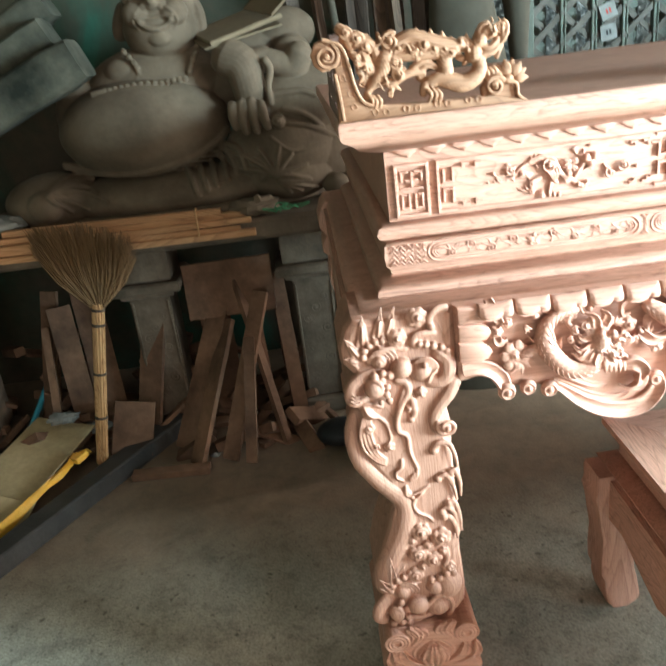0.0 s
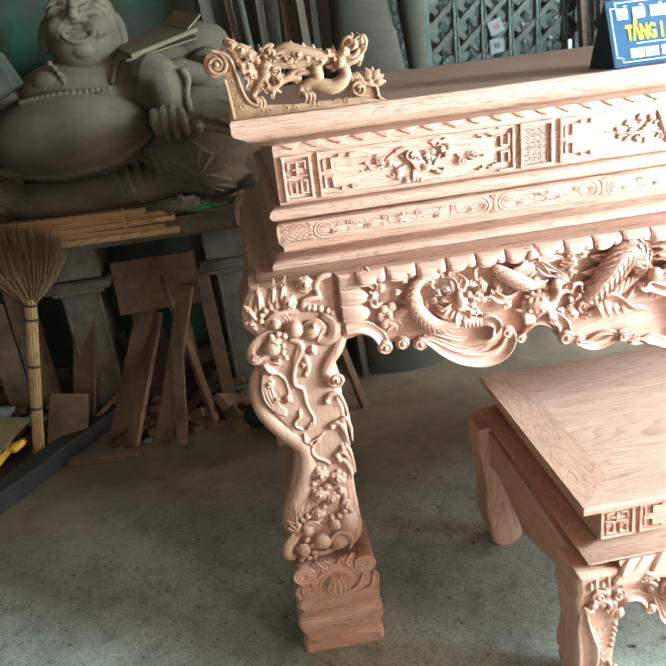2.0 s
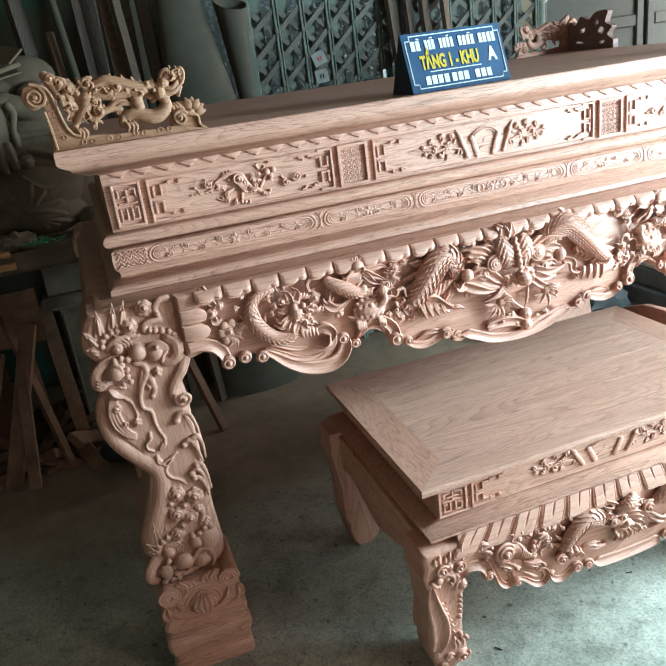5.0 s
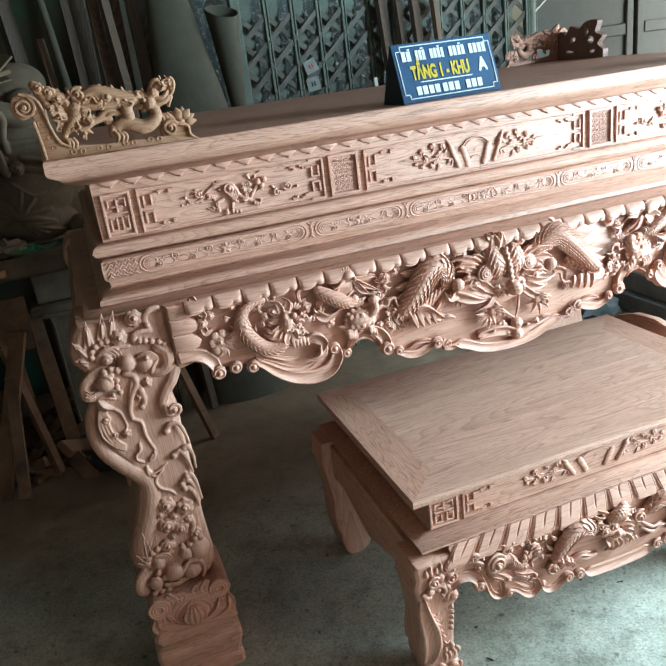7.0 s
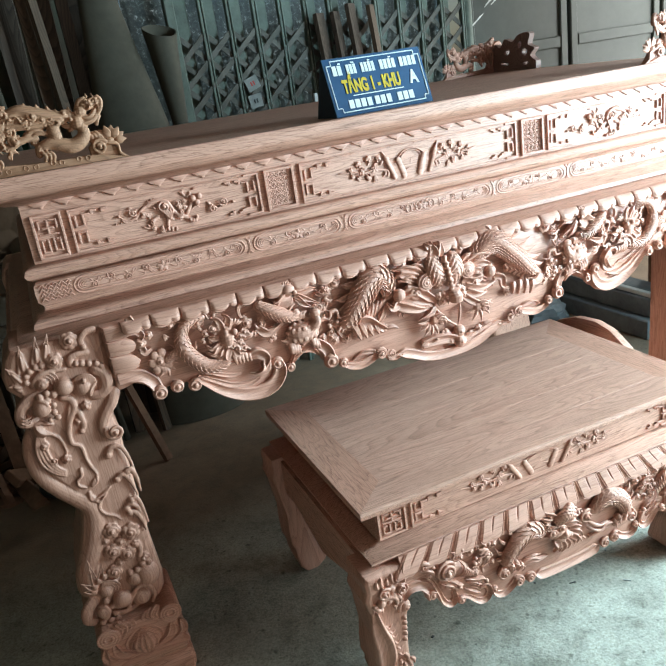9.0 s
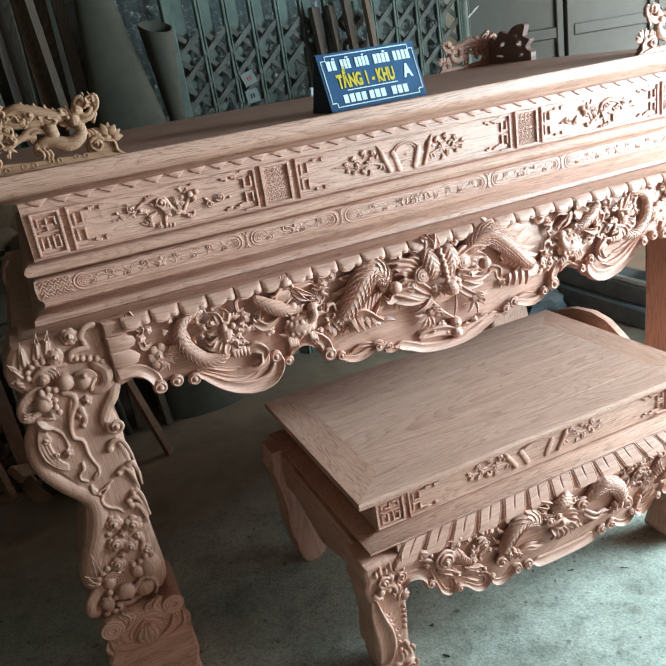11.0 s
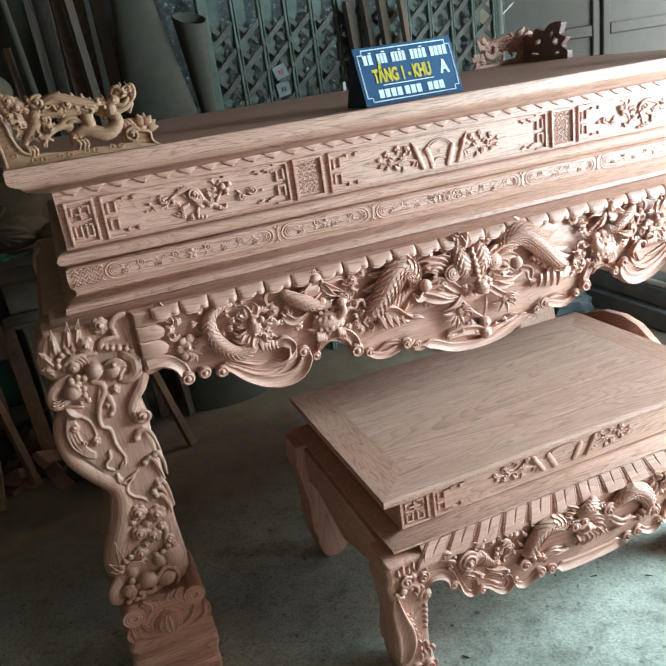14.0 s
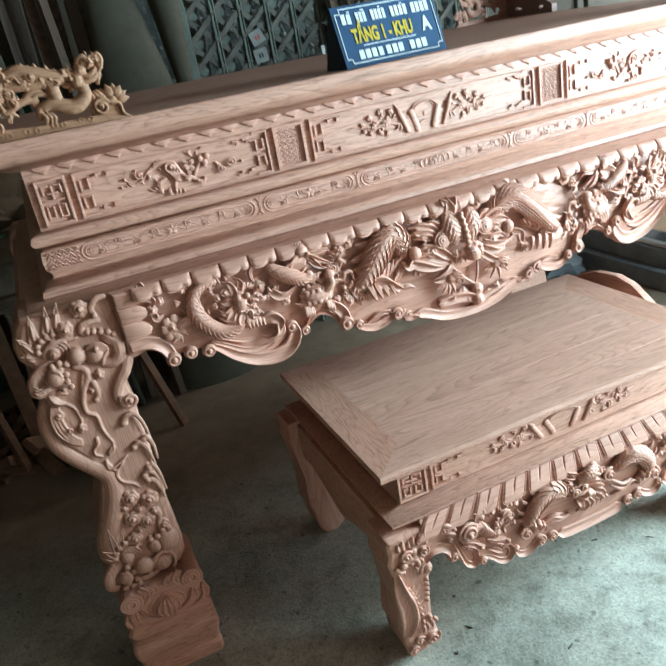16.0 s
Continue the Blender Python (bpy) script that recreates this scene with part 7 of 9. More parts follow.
def board(name, x0, x1, y0, y1, mat, owner, cut=0.0):
    """A flush board of the top; cut mitres its ends."""
    z0, z1, q = 0.5222, 0.5305, 0.0003
    v = []
    for z, d in ((z0, 0), (z1 - q, 0), (z1, q)):
        if cut > 0:
            v += [(x0 + d, y0 + d, z), (x1 - d, y0 + cut, z), (x1 - d, y1 - cut, z), (x0 + d, y1 - d, z)]
        elif cut < 0:
            v += [(x0 + d, y0 - cut, z), (x1 - d, y0 + d, z), (x1 - d, y1 - d, z), (x0 + d, y1 + cut, z)]
        else:
            v += [(x0 + d, y0 + d, z), (x1 - d, y0 + d, z), (x1 - d, y1 - d, z), (x0 + d, y1 - d, z)]
    f = [(8, 9, 10, 11), (3, 2, 1, 0)] + [(k + i, k + (i + 1) % 4, k + 4 + (i + 1) % 4, k + 4 + i) for k in (0, 4) for i in range(4)]
    part(name, Carve().put(v, f), mat, owner, smooth=False)


_b = 0.088
board("end_board", SX0, SX0 + _b, SY0, SY1, wood_y, top, _b)
board("end_board", SX1 - _b, SX1, SY0, SY1, wood_y, top, -_b)


def rail(y0, y1, s):
    v = []
    for z, d in ((0.5222, 0), (0.5302, 0), (0.5305, 0.0003)):
        a, b = (SX0, SX1), (SX0 + _b + 0.0003, SX1 - _b - 0.0003)
        lo, hi = (a, b) if s < 0 else (b, a)
        v += [(lo[0] + d, y0 + d, z), (lo[1] - d, y0 + d, z), (hi[1] - d, y1 - d, z), (hi[0] + d, y1 - d, z)]
    f = [(8, 9, 10, 11), (3, 2, 1, 0)] + [(k + i, k + (i + 1) % 4, k + 4 + (i + 1) % 4, k + 4 + i) for k in (0, 4) for i in range(4)]
    part("long_rail", Carve().put(v, f), wood_top, top, smooth=False)


rail(SY0, SY0 + _b, -1)
rail(SY1 - _b, SY1, 1)
_w = (SY1 - SY0 - 2 * _b) / 4
for _k in range(4):
    board("panel_board", SX0 + _b + 0.0002, SX1 - _b - 0.0002, SY0 + _b + _k * _w + 0.0003, SY0 + _b + (_k + 1) * _w - 0.0001, wood_top, top)
sfrieze = part("frieze_board", Carve().ring([(0, 0.4405), (0, 0.5105)], SX0 + 0.037, SX1 - 0.037, SY0 + 0.014, SY1 - 0.014), wood_x, low, "frieze with raised fretwork and blossoms")
part("groove", Carve().ring([(-0.007, 0.430), (-0.007, 0.4415)], SX0 + 0.037, SX1 - 0.037, SY0 + 0.014, SY1 - 0.014), wood_x, low)
part("waist_moulding", Carve().ring([(0.0, 0.404), (0.024, 0.404), (0.028, 0.417), (0.037, 0.4185), (0.038, 0.4205), (0.037, 0.4225), (0.008, 0.4355), (0.001, 0.4360)], SX0 + 0.037, SX1 - 0.037, SY0 + 0.014, SY1 - 0.014), wood_x, low)
_y = SY0 + 0.014
both("key_panel", key_panel(0.497, 0.559, 0.447, 0.507, _y), wood_carved, sfrieze, SC)
both("fret_bracket", bracket(0.574, 0.447, 0.507, _y, 1), wood_carved, sfrieze, SC)
part("scroll_painting", scroll_pair(0.9120, 0.4840, _y, 1.22, 0.76), wood_carved, sfrieze)
for _g in (1, -1):
    part("blossom_spray", blossom_spray(0.9120, 0.4840, _y, _g, 1.12, 0.80), wood_carved, sfrieze)


def low_edge():
    return [(0.508, 0.300), (0.530, 0.322), (0.560, 0.326), (0.578, 0.306), (0.592, 0.278), (0.613, 0.258), (0.630, 0.262), (0.643, 0.256), (0.665, 0.244), (0.690, 0.228), (0.706, 0.224), (0.722, 0.232),
            (0.738, 0.222), (0.756, 0.216), (0.775, 0.226), (0.800, 0.232), (0.822, 0.224), (0.845, 0.214), (0.880, 0.208), (0.9395, 0.206)]


sapron = part("apron", Carve().prism([(0.500, 0.404)] + mirror_pts(low_edge(), SC) + [(2 * SC - 0.500, 0.404)], SY0 + 0.02, SY, 0.006), wood_carved, low, "deeply carved dragon apron with a scrolled edge")
_c = Carve()
_c.put([(x, y, z) for x in (SC - 0.425, SC + 0.425) for y, z in ((-0.4520, 0.4190), (-0.4650, 0.3760), (-0.4400, 0.3760), (-0.4400, 0.4190))], [(0, 1, 2, 3), (7, 6, 5, 4), (0, 4, 5, 1), (1, 5, 6, 2), (2, 6, 7, 3), (3, 7, 4, 0)])
part("petal_ground", _c, wood_carved, sapron, smooth=False)
for _k in range(-6, 7):
    _x = SC + 0.0633 * _k
    _pm = lobed_petal("lotus_petal", 0.0622, 0.4215, -0.4470, 0.0500, 0.0095, 0.95 * (SC - 0.01 - _x) / 0.38, True, 0.30)
    _ob = part("lotus_petal", _pm, wood_carved, sapron)
    _ob.matrix_basis = pose(_x, 0, 0.0006 * math.sin(_k * 2.3))
for _pts, _w, _d, _s in (([(0.506, 0.322), (0.528, 0.338), (0.556, 0.334), (0.574, 0.314), (0.578, 0.292)], swell(0.018, 0.026, 0.024), 0.012, -1),
                         ([(0.556, 0.346), (0.580, 0.334), (0.594, 0.300), (0.606, 0.266), (0.622, 0.254), (0.632, 0.264), (0.630, 0.282)], swell(0.006, 0.015, 0.012), 0.011, -1),
                         ([(0.646, 0.262), (0.668, 0.250), (0.690, 0.230), (0.708, 0.226), (0.720, 0.240), (0.714, 0.258), (0.700, 0.262)], swell(0.006, 0.017, 0.013), 0.011, -1),
                         ([(0.660, 0.276), (0.682, 0.262), (0.700, 0.246)], swell(0.004, 0.012, 0.003), 0.008, -1),
                         ([(0.730, 0.246), (0.738, 0.226), (0.756, 0.218), (0.778, 0.226), (0.794, 0.240), (0.806, 0.238)], swell(0.012, 0.017, 0.013), 0.011, -1)):
    both("edge_leaf", Carve().ribbon(_pts, _w, SY + 0.002, _d, 30, _s), wood_carved, sapron, SC)
part("edge_ribbon", Carve().ribbon([(x, z + 0.012) for x, z in mirror_pts(low_edge()[17:], SC)], lambda u: 0.004 + 0.024 * min(1.0, 9 * u, 9 * (1 - u)), SY + 0.002, 0.014, 50, -1, 0.8), wood_carved, sapron)
for _x, _z, _r in ((0.579, 0.298, 0.0120), (0.648, 0.252, 0.0105), (0.733, 0.240, 0.0095)):
    both("edge_button", Carve().dome(_x, SY - 0.003, _z, _r), wood_carved, sapron, SC)
for _x, _z, _r in ((0.800, 0.232, 0.0135), (0.830, 0.229, 0.0135)):
    both("volute", Carve().ball((_x, SY, _z), 0.92 * _r, (1, 0.5, 1), 12).spiral(_x, SY - 0.005, _z, _r, 1.7, 2.2, -1, 0.26, 0.5, 7, 26), wood_carved, sapron, SC)
_y = SY - 0.004
# a shell with a coiled mouth and a ribbed, tapering back
_d = Carve().spiral(0.6130, _y - 0.007, 0.3470, 0.0240, 2.6, 0.5, 1, 0.17, 0.55, 7, 48)
_d.ball((0.6130, _y + 0.003, 0.3470), 0.0260, (1, 0.60, 1), 14)
_d.tube([(0.628, _y, 0.346), (0.646, _y + 0.001, 0.337), (0.664, _y + 0.003, 0.324), (0.674, _y + 0.004, 0.312)], [0.021, 0.019, 0.013, 0.005], 12, 0.6, cap=True)
for _k in range(6):
    _u = _k / 5
    _cx, _cz, _r = 0.638 + 0.032 * _u, 0.342 - 0.026 * _u, 0.0205 - 0.0115 * _u
    _d.tube(P([(_cx + 0.35 * _r, _cz + 0.95 * _r), (_cx + 0.75 * _r, _cz + 0.30 * _r), (_cx + 0.35 * _r, _cz - 0.50 * _r), (_cx - 0.35 * _r, _cz - 0.95 * _r)], _y - 0.004, 10, 0.0130 - 0.006 * _u), lambda u: 0.0024 * math.sin(math.pi * (0.1 + 0.8 * u)), 6, cap=True)
for _o in both("coiled_shell", _d, wood_carved, sapron, SC):
    fuse(_o, 0.0011, 1, 0.3)
# ragged leaf under the shell, and the small curls beside it
_d = Carve()
for _p, _w in ((((0.596, 0.322), (0.612, 0.318), (0.630, 0.306), (0.645, 0.300)), 0.014), (((0.600, 0.314), (0.618, 0.302), (0.634, 0.290)), 0.012), (((0.622, 0.314), (0.640, 0.296), (0.656, 0.288)), 0.010), (((0.662, 0.300), (0.680, 0.290), (0.700, 0.284), (0.716, 0.272)), 0.013), (((0.664, 0.292), (0.684, 0.280), (0.702, 0.268)), 0.010)):
    _d.ribbon(_p, swell(0.4 * _w, _w, 0.2 * _w), _y + 0.002, 0.009, 16, 1, 1.0, 0.003)
for _a, _b in (((0.612, 0.316), (0.606, 0.302)), ((0.628, 0.304), (0.620, 0.290)), ((0.640, 0.296), (0.650, 0.280)), ((0.690, 0.286), (0.688, 0.272))):
    blade(_d, _a, _b, 0.0045, _y - 0.002)
_d.ball((0.643, _y - 0.004, 0.292), 0.0055, n=8).ball((0.712, _y - 0.004, 0.276), 0.0060, n=8)
both("ragged_leaf", _d, wood_carved, sapron, SC)
_d = Carve().spiral(0.5600, _y - 0.002, 0.3770, 0.0105, 1.5, 0.4, 1, 0.26, 0.5, 6, 20).spiral(0.5740, _y - 0.002, 0.3490, 0.0095, 1.5, 2.4, -1, 0.26, 0.5, 6, 20)
whisker(_d, ((0.552, 0.384), (0.566, 0.388), (0.582, 0.376), (0.590, 0.362)), _y, 0.0050, 0.0030, 0.004, 14, 7)
whisker(_d, ((0.562, 0.366), (0.572, 0.366), (0.584, 0.356), (0.586, 0.342)), _y, 0.0048, 0.0030, 0.004, 14, 7)
_d.ball((0.584, _y - 0.004, 0.370), 0.0055, n=8)
both("scroll_curl", _d, wood_carved, sapron, SC)
# scaled bodies that arch out of the waves
_d = Carve().scaled(P([(0.7680, 0.3020), (0.7790, 0.3260), (0.7990, 0.3480), (0.8260, 0.3600), (0.8500, 0.3530), (0.8620, 0.3380)], _y - 0.004, 24, 0.005), lambda u: 0.0165 + 0.0045 * math.sin(math.pi * u), 0.0120, 0.62, flip=-1)
for _a, _b in (((0.7600, 0.3240), (0.7430, 0.3440)), ((0.7700, 0.3460), (0.7540, 0.3680)), ((0.7880, 0.3640), (0.7760, 0.3880)), ((0.7580, 0.3100), (0.7380, 0.3200))):
    whisker(_d, (_a, ((_a[0] + _b[0]) / 2 - 0.004, (_a[1] + _b[1]) / 2), _b), _y, 0.0050, 0.0014, 0.003, 10, 6)
both("dragon_body", _d, wood_carved, sapron, SC)
_d = Carve().ball((0.7560, _y - 0.004, 0.2780), 0.0150, (1, 0.7, 1), 12).spiral(0.7560, _y - 0.009, 0.2780, 0.0150, 1.5, 2.0, 1, 0.24, 0.5, 7, 24)
for _q, _r in (((0.7760, 0.2860), 0.0150), ((0.7920, 0.2830), 0.0130), ((0.8040, 0.2760), 0.0105)):
    _d.ball((_q[0], _y - 0.004, _q[1]), _r, (0.62, 0.85, 1.05), 11)
    _d.tube(P([(_q[0] - 0.4 * _r, _q[1] + 0.7 * _r), (_q[0] + 0.3 * _r, _q[1]), (_q[0] - 0.2 * _r, _q[1] - 0.9 * _r)], _y - 0.012, 9, 0.004), 0.0016, 6)
whisker(_d, ((0.8060, 0.2720), (0.8300, 0.2780), (0.8520, 0.2700), (0.8780, 0.2660)), _y, 0.0062, 0.0030, 0.004, 18, 7)
whisker(_d, ((0.8200, 0.2840), (0.8420, 0.2860), (0.8620, 0.2780)), _y, 0.0046, 0.0018, 0.004, 14, 7)
both("wave_paw", _d, wood_carved, sapron, SC)
# the dragon's face between the two bodies, turned to one side
_d = Carve()
_d.scaled(P([(0.9420, 0.3720), (0.9240, 0.3680), (0.9080, 0.3560)], _y - 0.008, 10, 0.008), lambda u: 0.0165 - 0.003 * u, 0.0085, 0.75)
_d.ball((0.9040, _y - 0.007, 0.3240), 0.0160, (1.25, 0.75, 0.8), 14)
for _q, _r in (((0.8880, 0.3310), 0.0095), ((0.9140, 0.3350), 0.0085)):
    _d.tube([(_q[0] + _r * math.cos(a), _y - 0.017, _q[1] + 0.8 * _r * math.sin(a)) for a in [2 * math.pi * k / 14 for k in range(15)]], 0.0022, 6)
    _d.spiral(_q[0] - 0.008, _y - 0.013, _q[1] + 0.014, 0.0080, 1.4, 1.0, 1, 0.28, 0.4, 6, 18)
_d.ball((0.9240, _y - 0.010, 0.3120), 0.0140, (1.2, 0.85, 0.8), 12)
_d.ball((0.9360, _y - 0.014, 0.3080), 0.0075, n=9).ball((0.9220, _y - 0.018, 0.3160), 0.0060, n=9)
_d.ball((0.8880, _y - 0.017, 0.3310), 0.0060, n=10).ball((0.9140, _y - 0.017, 0.3350), 0.0055, n=10)
for _p, _a, _b in ((((0.8780, 0.3340), (0.8880, 0.3420), (0.9020, 0.3380), (0.9080, 0.3300)), 0.0042, 0.0030), (((0.8760, 0.3200), (0.8900, 0.3160), (0.9080, 0.3200), (0.9160, 0.3260)), 0.0042, 0.0026), (((0.9000, 0.3060), (0.9180, 0.2980), (0.9380, 0.2980)), 0.0050, 0.0034),
                   (((0.9000, 0.3020), (0.9060, 0.2860), (0.8980, 0.2700)), 0.0064, 0.0030), (((0.9100, 0.3000), (0.9180, 0.2820), (0.9140, 0.2640)), 0.0066, 0.0030), (((0.9200, 0.2980), (0.9320, 0.2840), (0.9340, 0.2640)), 0.0060, 0.0026), (((0.9400, 0.3000), (0.9560, 0.2880), (0.9620, 0.2700)), 0.0066, 0.0030), (((0.9460, 0.3080), (0.9640, 0.3000), (0.9780, 0.2800)), 0.0062, 0.0026),
                   (((0.8920, 0.3560), (0.8780, 0.3640), (0.8620, 0.3760)), 0.0060, 0.0020), (((0.9000, 0.3640), (0.8880, 0.3760), (0.8720, 0.3860)), 0.0058, 0.0020), (((0.8820, 0.3460), (0.8700, 0.3540), (0.8600, 0.3600)), 0.0056, 0.0020),
                   (((0.9300, 0.3420), (0.9480, 0.3480), (0.9640, 0.3400)), 0.0070, 0.0040), (((0.9300, 0.3300), (0.9500, 0.3320), (0.9680, 0.3220)), 0.0066, 0.0036), (((0.9420, 0.3200), (0.9600, 0.3160), (0.9760, 0.3060)), 0.0062, 0.0030), (((1.0000, 0.3080), (1.0240, 0.2920), (1.0500, 0.2860)), 0.0050, 0.0020), (((0.9960, 0.2960), (1.0200, 0.2800), (1.0460, 0.2760)), 0.0044, 0.0018)):
    whisker(_d, _p, _y - 0.004, _a, _b, 0.006, 14, 7)
_d.ball((0.9860, _y - 0.006, 0.3340), 0.0160, (1, 0.7, 1), 12).spiral(0.9860, _y - 0.011, 0.3340, 0.0170, 1.8, 1.0, 1, 0.22, 0.5, 7, 26)
for _q, _r in (((0.9540, 0.3620), 0.0080), ((0.9640, 0.3520), 0.0075), ((0.9220, 0.3440), 0.0070), ((0.9120, 0.3420), 0.0065), ((0.9720, 0.3520), 0.0065)):
    _d.spiral(_q[0], _y - 0.008, _q[1], _r, 1.3, 40 * _q[0], 1, 0.34, 0.6, 6, 16)
for _k in range(4):
    blade(_d, (0.9480 + 0.008 * _k, 0.2920 - 0.003 * _k), (0.9500 + 0.012 * _k, 0.2640 + 0.001 * _k), 0.0042, _y - 0.006)
fuse(part("dragon_face", _d, wood_carved, sapron), 0.0011, 1, 0.3)
# knotted blossoms between shell and body
for _q, _r, _t in (((0.6760, 0.3700), 0.0135, 1), ((0.7120, 0.3720), 0.0140, -1), ((0.7360, 0.3640), 0.0120, 1), ((0.6940, 0.3340), 0.0125, 1), ((0.6860, 0.3080), 0.0115, -1), ((0.7200, 0.3360), 0.0125, -1), ((0.7060, 0.3540), 0.0100, 1), ((0.7300, 0.3160), 0.0090, 1)):
    for _o in both("cloud_bun", bun(Carve(), *_q, SY - 0.006, _r, 5, 40 * _q[0], _t), wood_carved, sapron, SC):
        fuse(_o, 0.0011, 1, 0.3)
for _k, (_x, _z, _rx, _rz, _n) in enumerate(((0.705, 0.345, 0.030, 0.034, 10), (0.6500, 0.3750, 0.018, 0.010, 3))):
    for _o in both("carved_foliage", foliage(Carve(), SY - 0.003, _x, _z, _rx, _rz, _n, 60 + _k, 0.012, 0.65), wood_carved, sapron, SC):
        fuse(_o, 0.0012, 1, 0.3)
for _k, (_x, _z, _rx, _rz, _n) in enumerate(((0.300, 0.905, 0.030, 0.014, 4), (0.395, 0.842, 0.024, 0.022, 5), (0.560, 0.862, 0.020, 0.040, 6), (0.590, 0.815, 0.018, 0.030, 5), (0.440, 0.905, 0.020, 0.012, 3), (0.215, 0.905, 0.020, 0.012, 3))):
    for _o in both("carved_foliage", foliage(Carve(), YF - 0.002, _x, _z, _rx, _rz, _n, 80 + _k, 0.014, 0.75), wood_carved, apron, CX):
        fuse(_o, 0.0014)

SLEG = [(0.524, 0.405), (0.522, 0.345), (0.526, 0.312), (0.5258, 0.279), (0.5225, 0.256), (0.5249, 0.1834), (0.5267, 0.1324), (0.535, 0.1005), (0.5438, 0.0495), (0.5379, 0.0342), (0.512, FZ), (0.478, FZ), (0.4619, 0.0342), (0.4529, 0.075), (0.453, 0.1005), (0.4436, 0.1196), (0.4422, 0.1655), (0.445, 0.2216), (0.4373, 0.2726), (0.4324, 0.3109), (0.424, 0.345), (0.430, 0.365), (0.428, 0.390), (0.432, 0.405)]


def low_leg(front):
    """A cabriole leg that curves back towards its foot; the front ones are carved."""
    y0, y1 = (SY0 + 0.055, SY0 - 0.034) if front else (SY1 + 0.030, SY1 - 0.055)
    c = Carve().prism(SLEG, y0, y1, 0.010)
    if not front:
        return c
    y = y1 - 0.001

    def roll(pts, r0, r1, dy=0.0, n=14):
        c.tube(P(pts, y + dy, n, 0.003), lambda u: r0 + (r1 - r0) * u, 8, 0.9, cap=True)

    for a, b, w in (((0.4570, 0.3690), (0.4550, 0.3920), 0.0062), ((0.4670, 0.3700), (0.4660, 0.3970), 0.0066), ((0.4790, 0.3700), (0.4790, 0.3900), 0.0056), ((0.4910, 0.3700), (0.4900, 0.3980), 0.0066), ((0.5060, 0.3780), (0.5070, 0.3980), 0.0060), ((0.5180, 0.3620), (0.5200, 0.4080), 0.0095)):
        blade(c, a, b, w, y, 0.1)
    for x, z, r, g in ((0.4680, 0.3540, 0.0145, 1), (0.5090, 0.3500, 0.0125, -1), (0.5010, 0.3740, 0.0070, 1)):
        c.ball((x, y + 0.002, z), r, (1, 0.55, 1), 12)
        c.spiral(x, y - 0.004, z, r, 1.7, 0.5, g, 0.20, 0.45, 6, 24)
    for x, z, r in ((0.4600, 0.3320, 0.0105), (0.4780, 0.3300, 0.0080), (0.4880, 0.3420, 0.0085), (0.4880, 0.3560, 0.0070), (0.4840, 0.3660, 0.0055)):
        c.ball((x, y, z), r, (1, 0.8, 1), 10)
    roll([(0.4680, 0.3380), (0.4780, 0.3420), (0.4900, 0.3360), (0.4950, 0.3200), (0.4910, 0.3060)], 0.0060, 0.0036)
    roll([(0.4950, 0.3380), (0.5030, 0.3280), (0.5000, 0.3140)], 0.0050, 0.0030)
    roll([(0.4440, 0.3300), (0.4520, 0.3180), (0.4620, 0.3160)], 0.0055, 0.0030)
    for a, b in (((0.4560, 0.3200), (0.4600, 0.3060)), ((0.4860, 0.3160), (0.4900, 0.3000)), ((0.4960, 0.3140), (0.5000, 0.3000))):
        blade(c, a, b, 0.0042, y - 0.002)
    c.ball((0.5140, y + 0.002, 0.2960), 0.0150, (0.9, 0.8, 1.15), 12).spiral(0.5150, y - 0.007, 0.2950, 0.0080, 1.4, 0.4, 1, 0.28, 0.4, 6, 18)
    roll([(0.5100, 0.3180), (0.5000, 0.3060), (0.5010, 0.2860)], 0.0050, 0.0040)
    # beads down the inner edge
    for x, z in ((0.5121, 0.2612), (0.5133, 0.2446), (0.5136, 0.2280), (0.5138, 0.2114), (0.5131, 0.1936)):
        c.ball((x, y, z), 0.0062, (1, 0.75, 1.05), 9).ball((x + 0.001, y - 0.004, z), 0.0030, n=7)
    # broad smooth leaf that folds over the outer edge
    c.ribbon(((0.4425, 0.3096), (0.4458, 0.2790), (0.4524, 0.2433), (0.4609, 0.2102), (0.4658, 0.1706), (0.4647, 0.1324), (0.4568, 0.1031)), swell(0.014, 0.044, 0.020), y + 0.004, 0.012, 34, 1, 1.15, 0.004)
    roll(((0.4516, 0.2943), (0.4589, 0.2510), (0.4739, 0.2102), (0.4873, 0.1643), (0.4909, 0.1285), (0.4883, 0.1107)), 0.0030, 0.0028, 0.002, 24)
    # comma cuts on the shin
    for x, z in ((0.4749, 0.2510), (0.4823, 0.2318), (0.4875, 0.2152), (0.4942, 0.1923), (0.5008, 0.1706), (0.5045, 0.1477), (0.5119, 0.1285)):
        roll([(x - 0.007, z + 0.006), (x - 0.001, z - 0.001), (x + 0.007, z + 0.003)], 0.0022, 0.0012, 0.001, 8)
    # foot: a large volute, a smaller one and a ball toe
    for x, z, r, g in ((0.5221, 0.0597, 0.0190, -1), (0.4893, 0.0699, 0.0120, 1), (0.4724, 0.0418, 0.0140, 1)):
        c.ball((x, y + 0.003, z), r, (1, 0.6, 1), 12)
        c.spiral(x, y - 0.005, z, r, 1.6, 0.4, g, 0.24, 0.45, 7, 24)
    for a, b in (((0.5001, 0.1133), (0.4962, 0.0852)), ((0.5077, 0.1184), (0.5080, 0.0878)), ((0.5173, 0.1235), (0.5218, 0.0903)), ((0.5249, 0.1285), (0.5330, 0.1005)), ((0.4986, 0.1336), (0.4961, 0.1133)), ((0.5116, 0.1464), (0.5153, 0.1235))):
        blade(c, a, b, 0.0060, y - 0.002, 0.15)
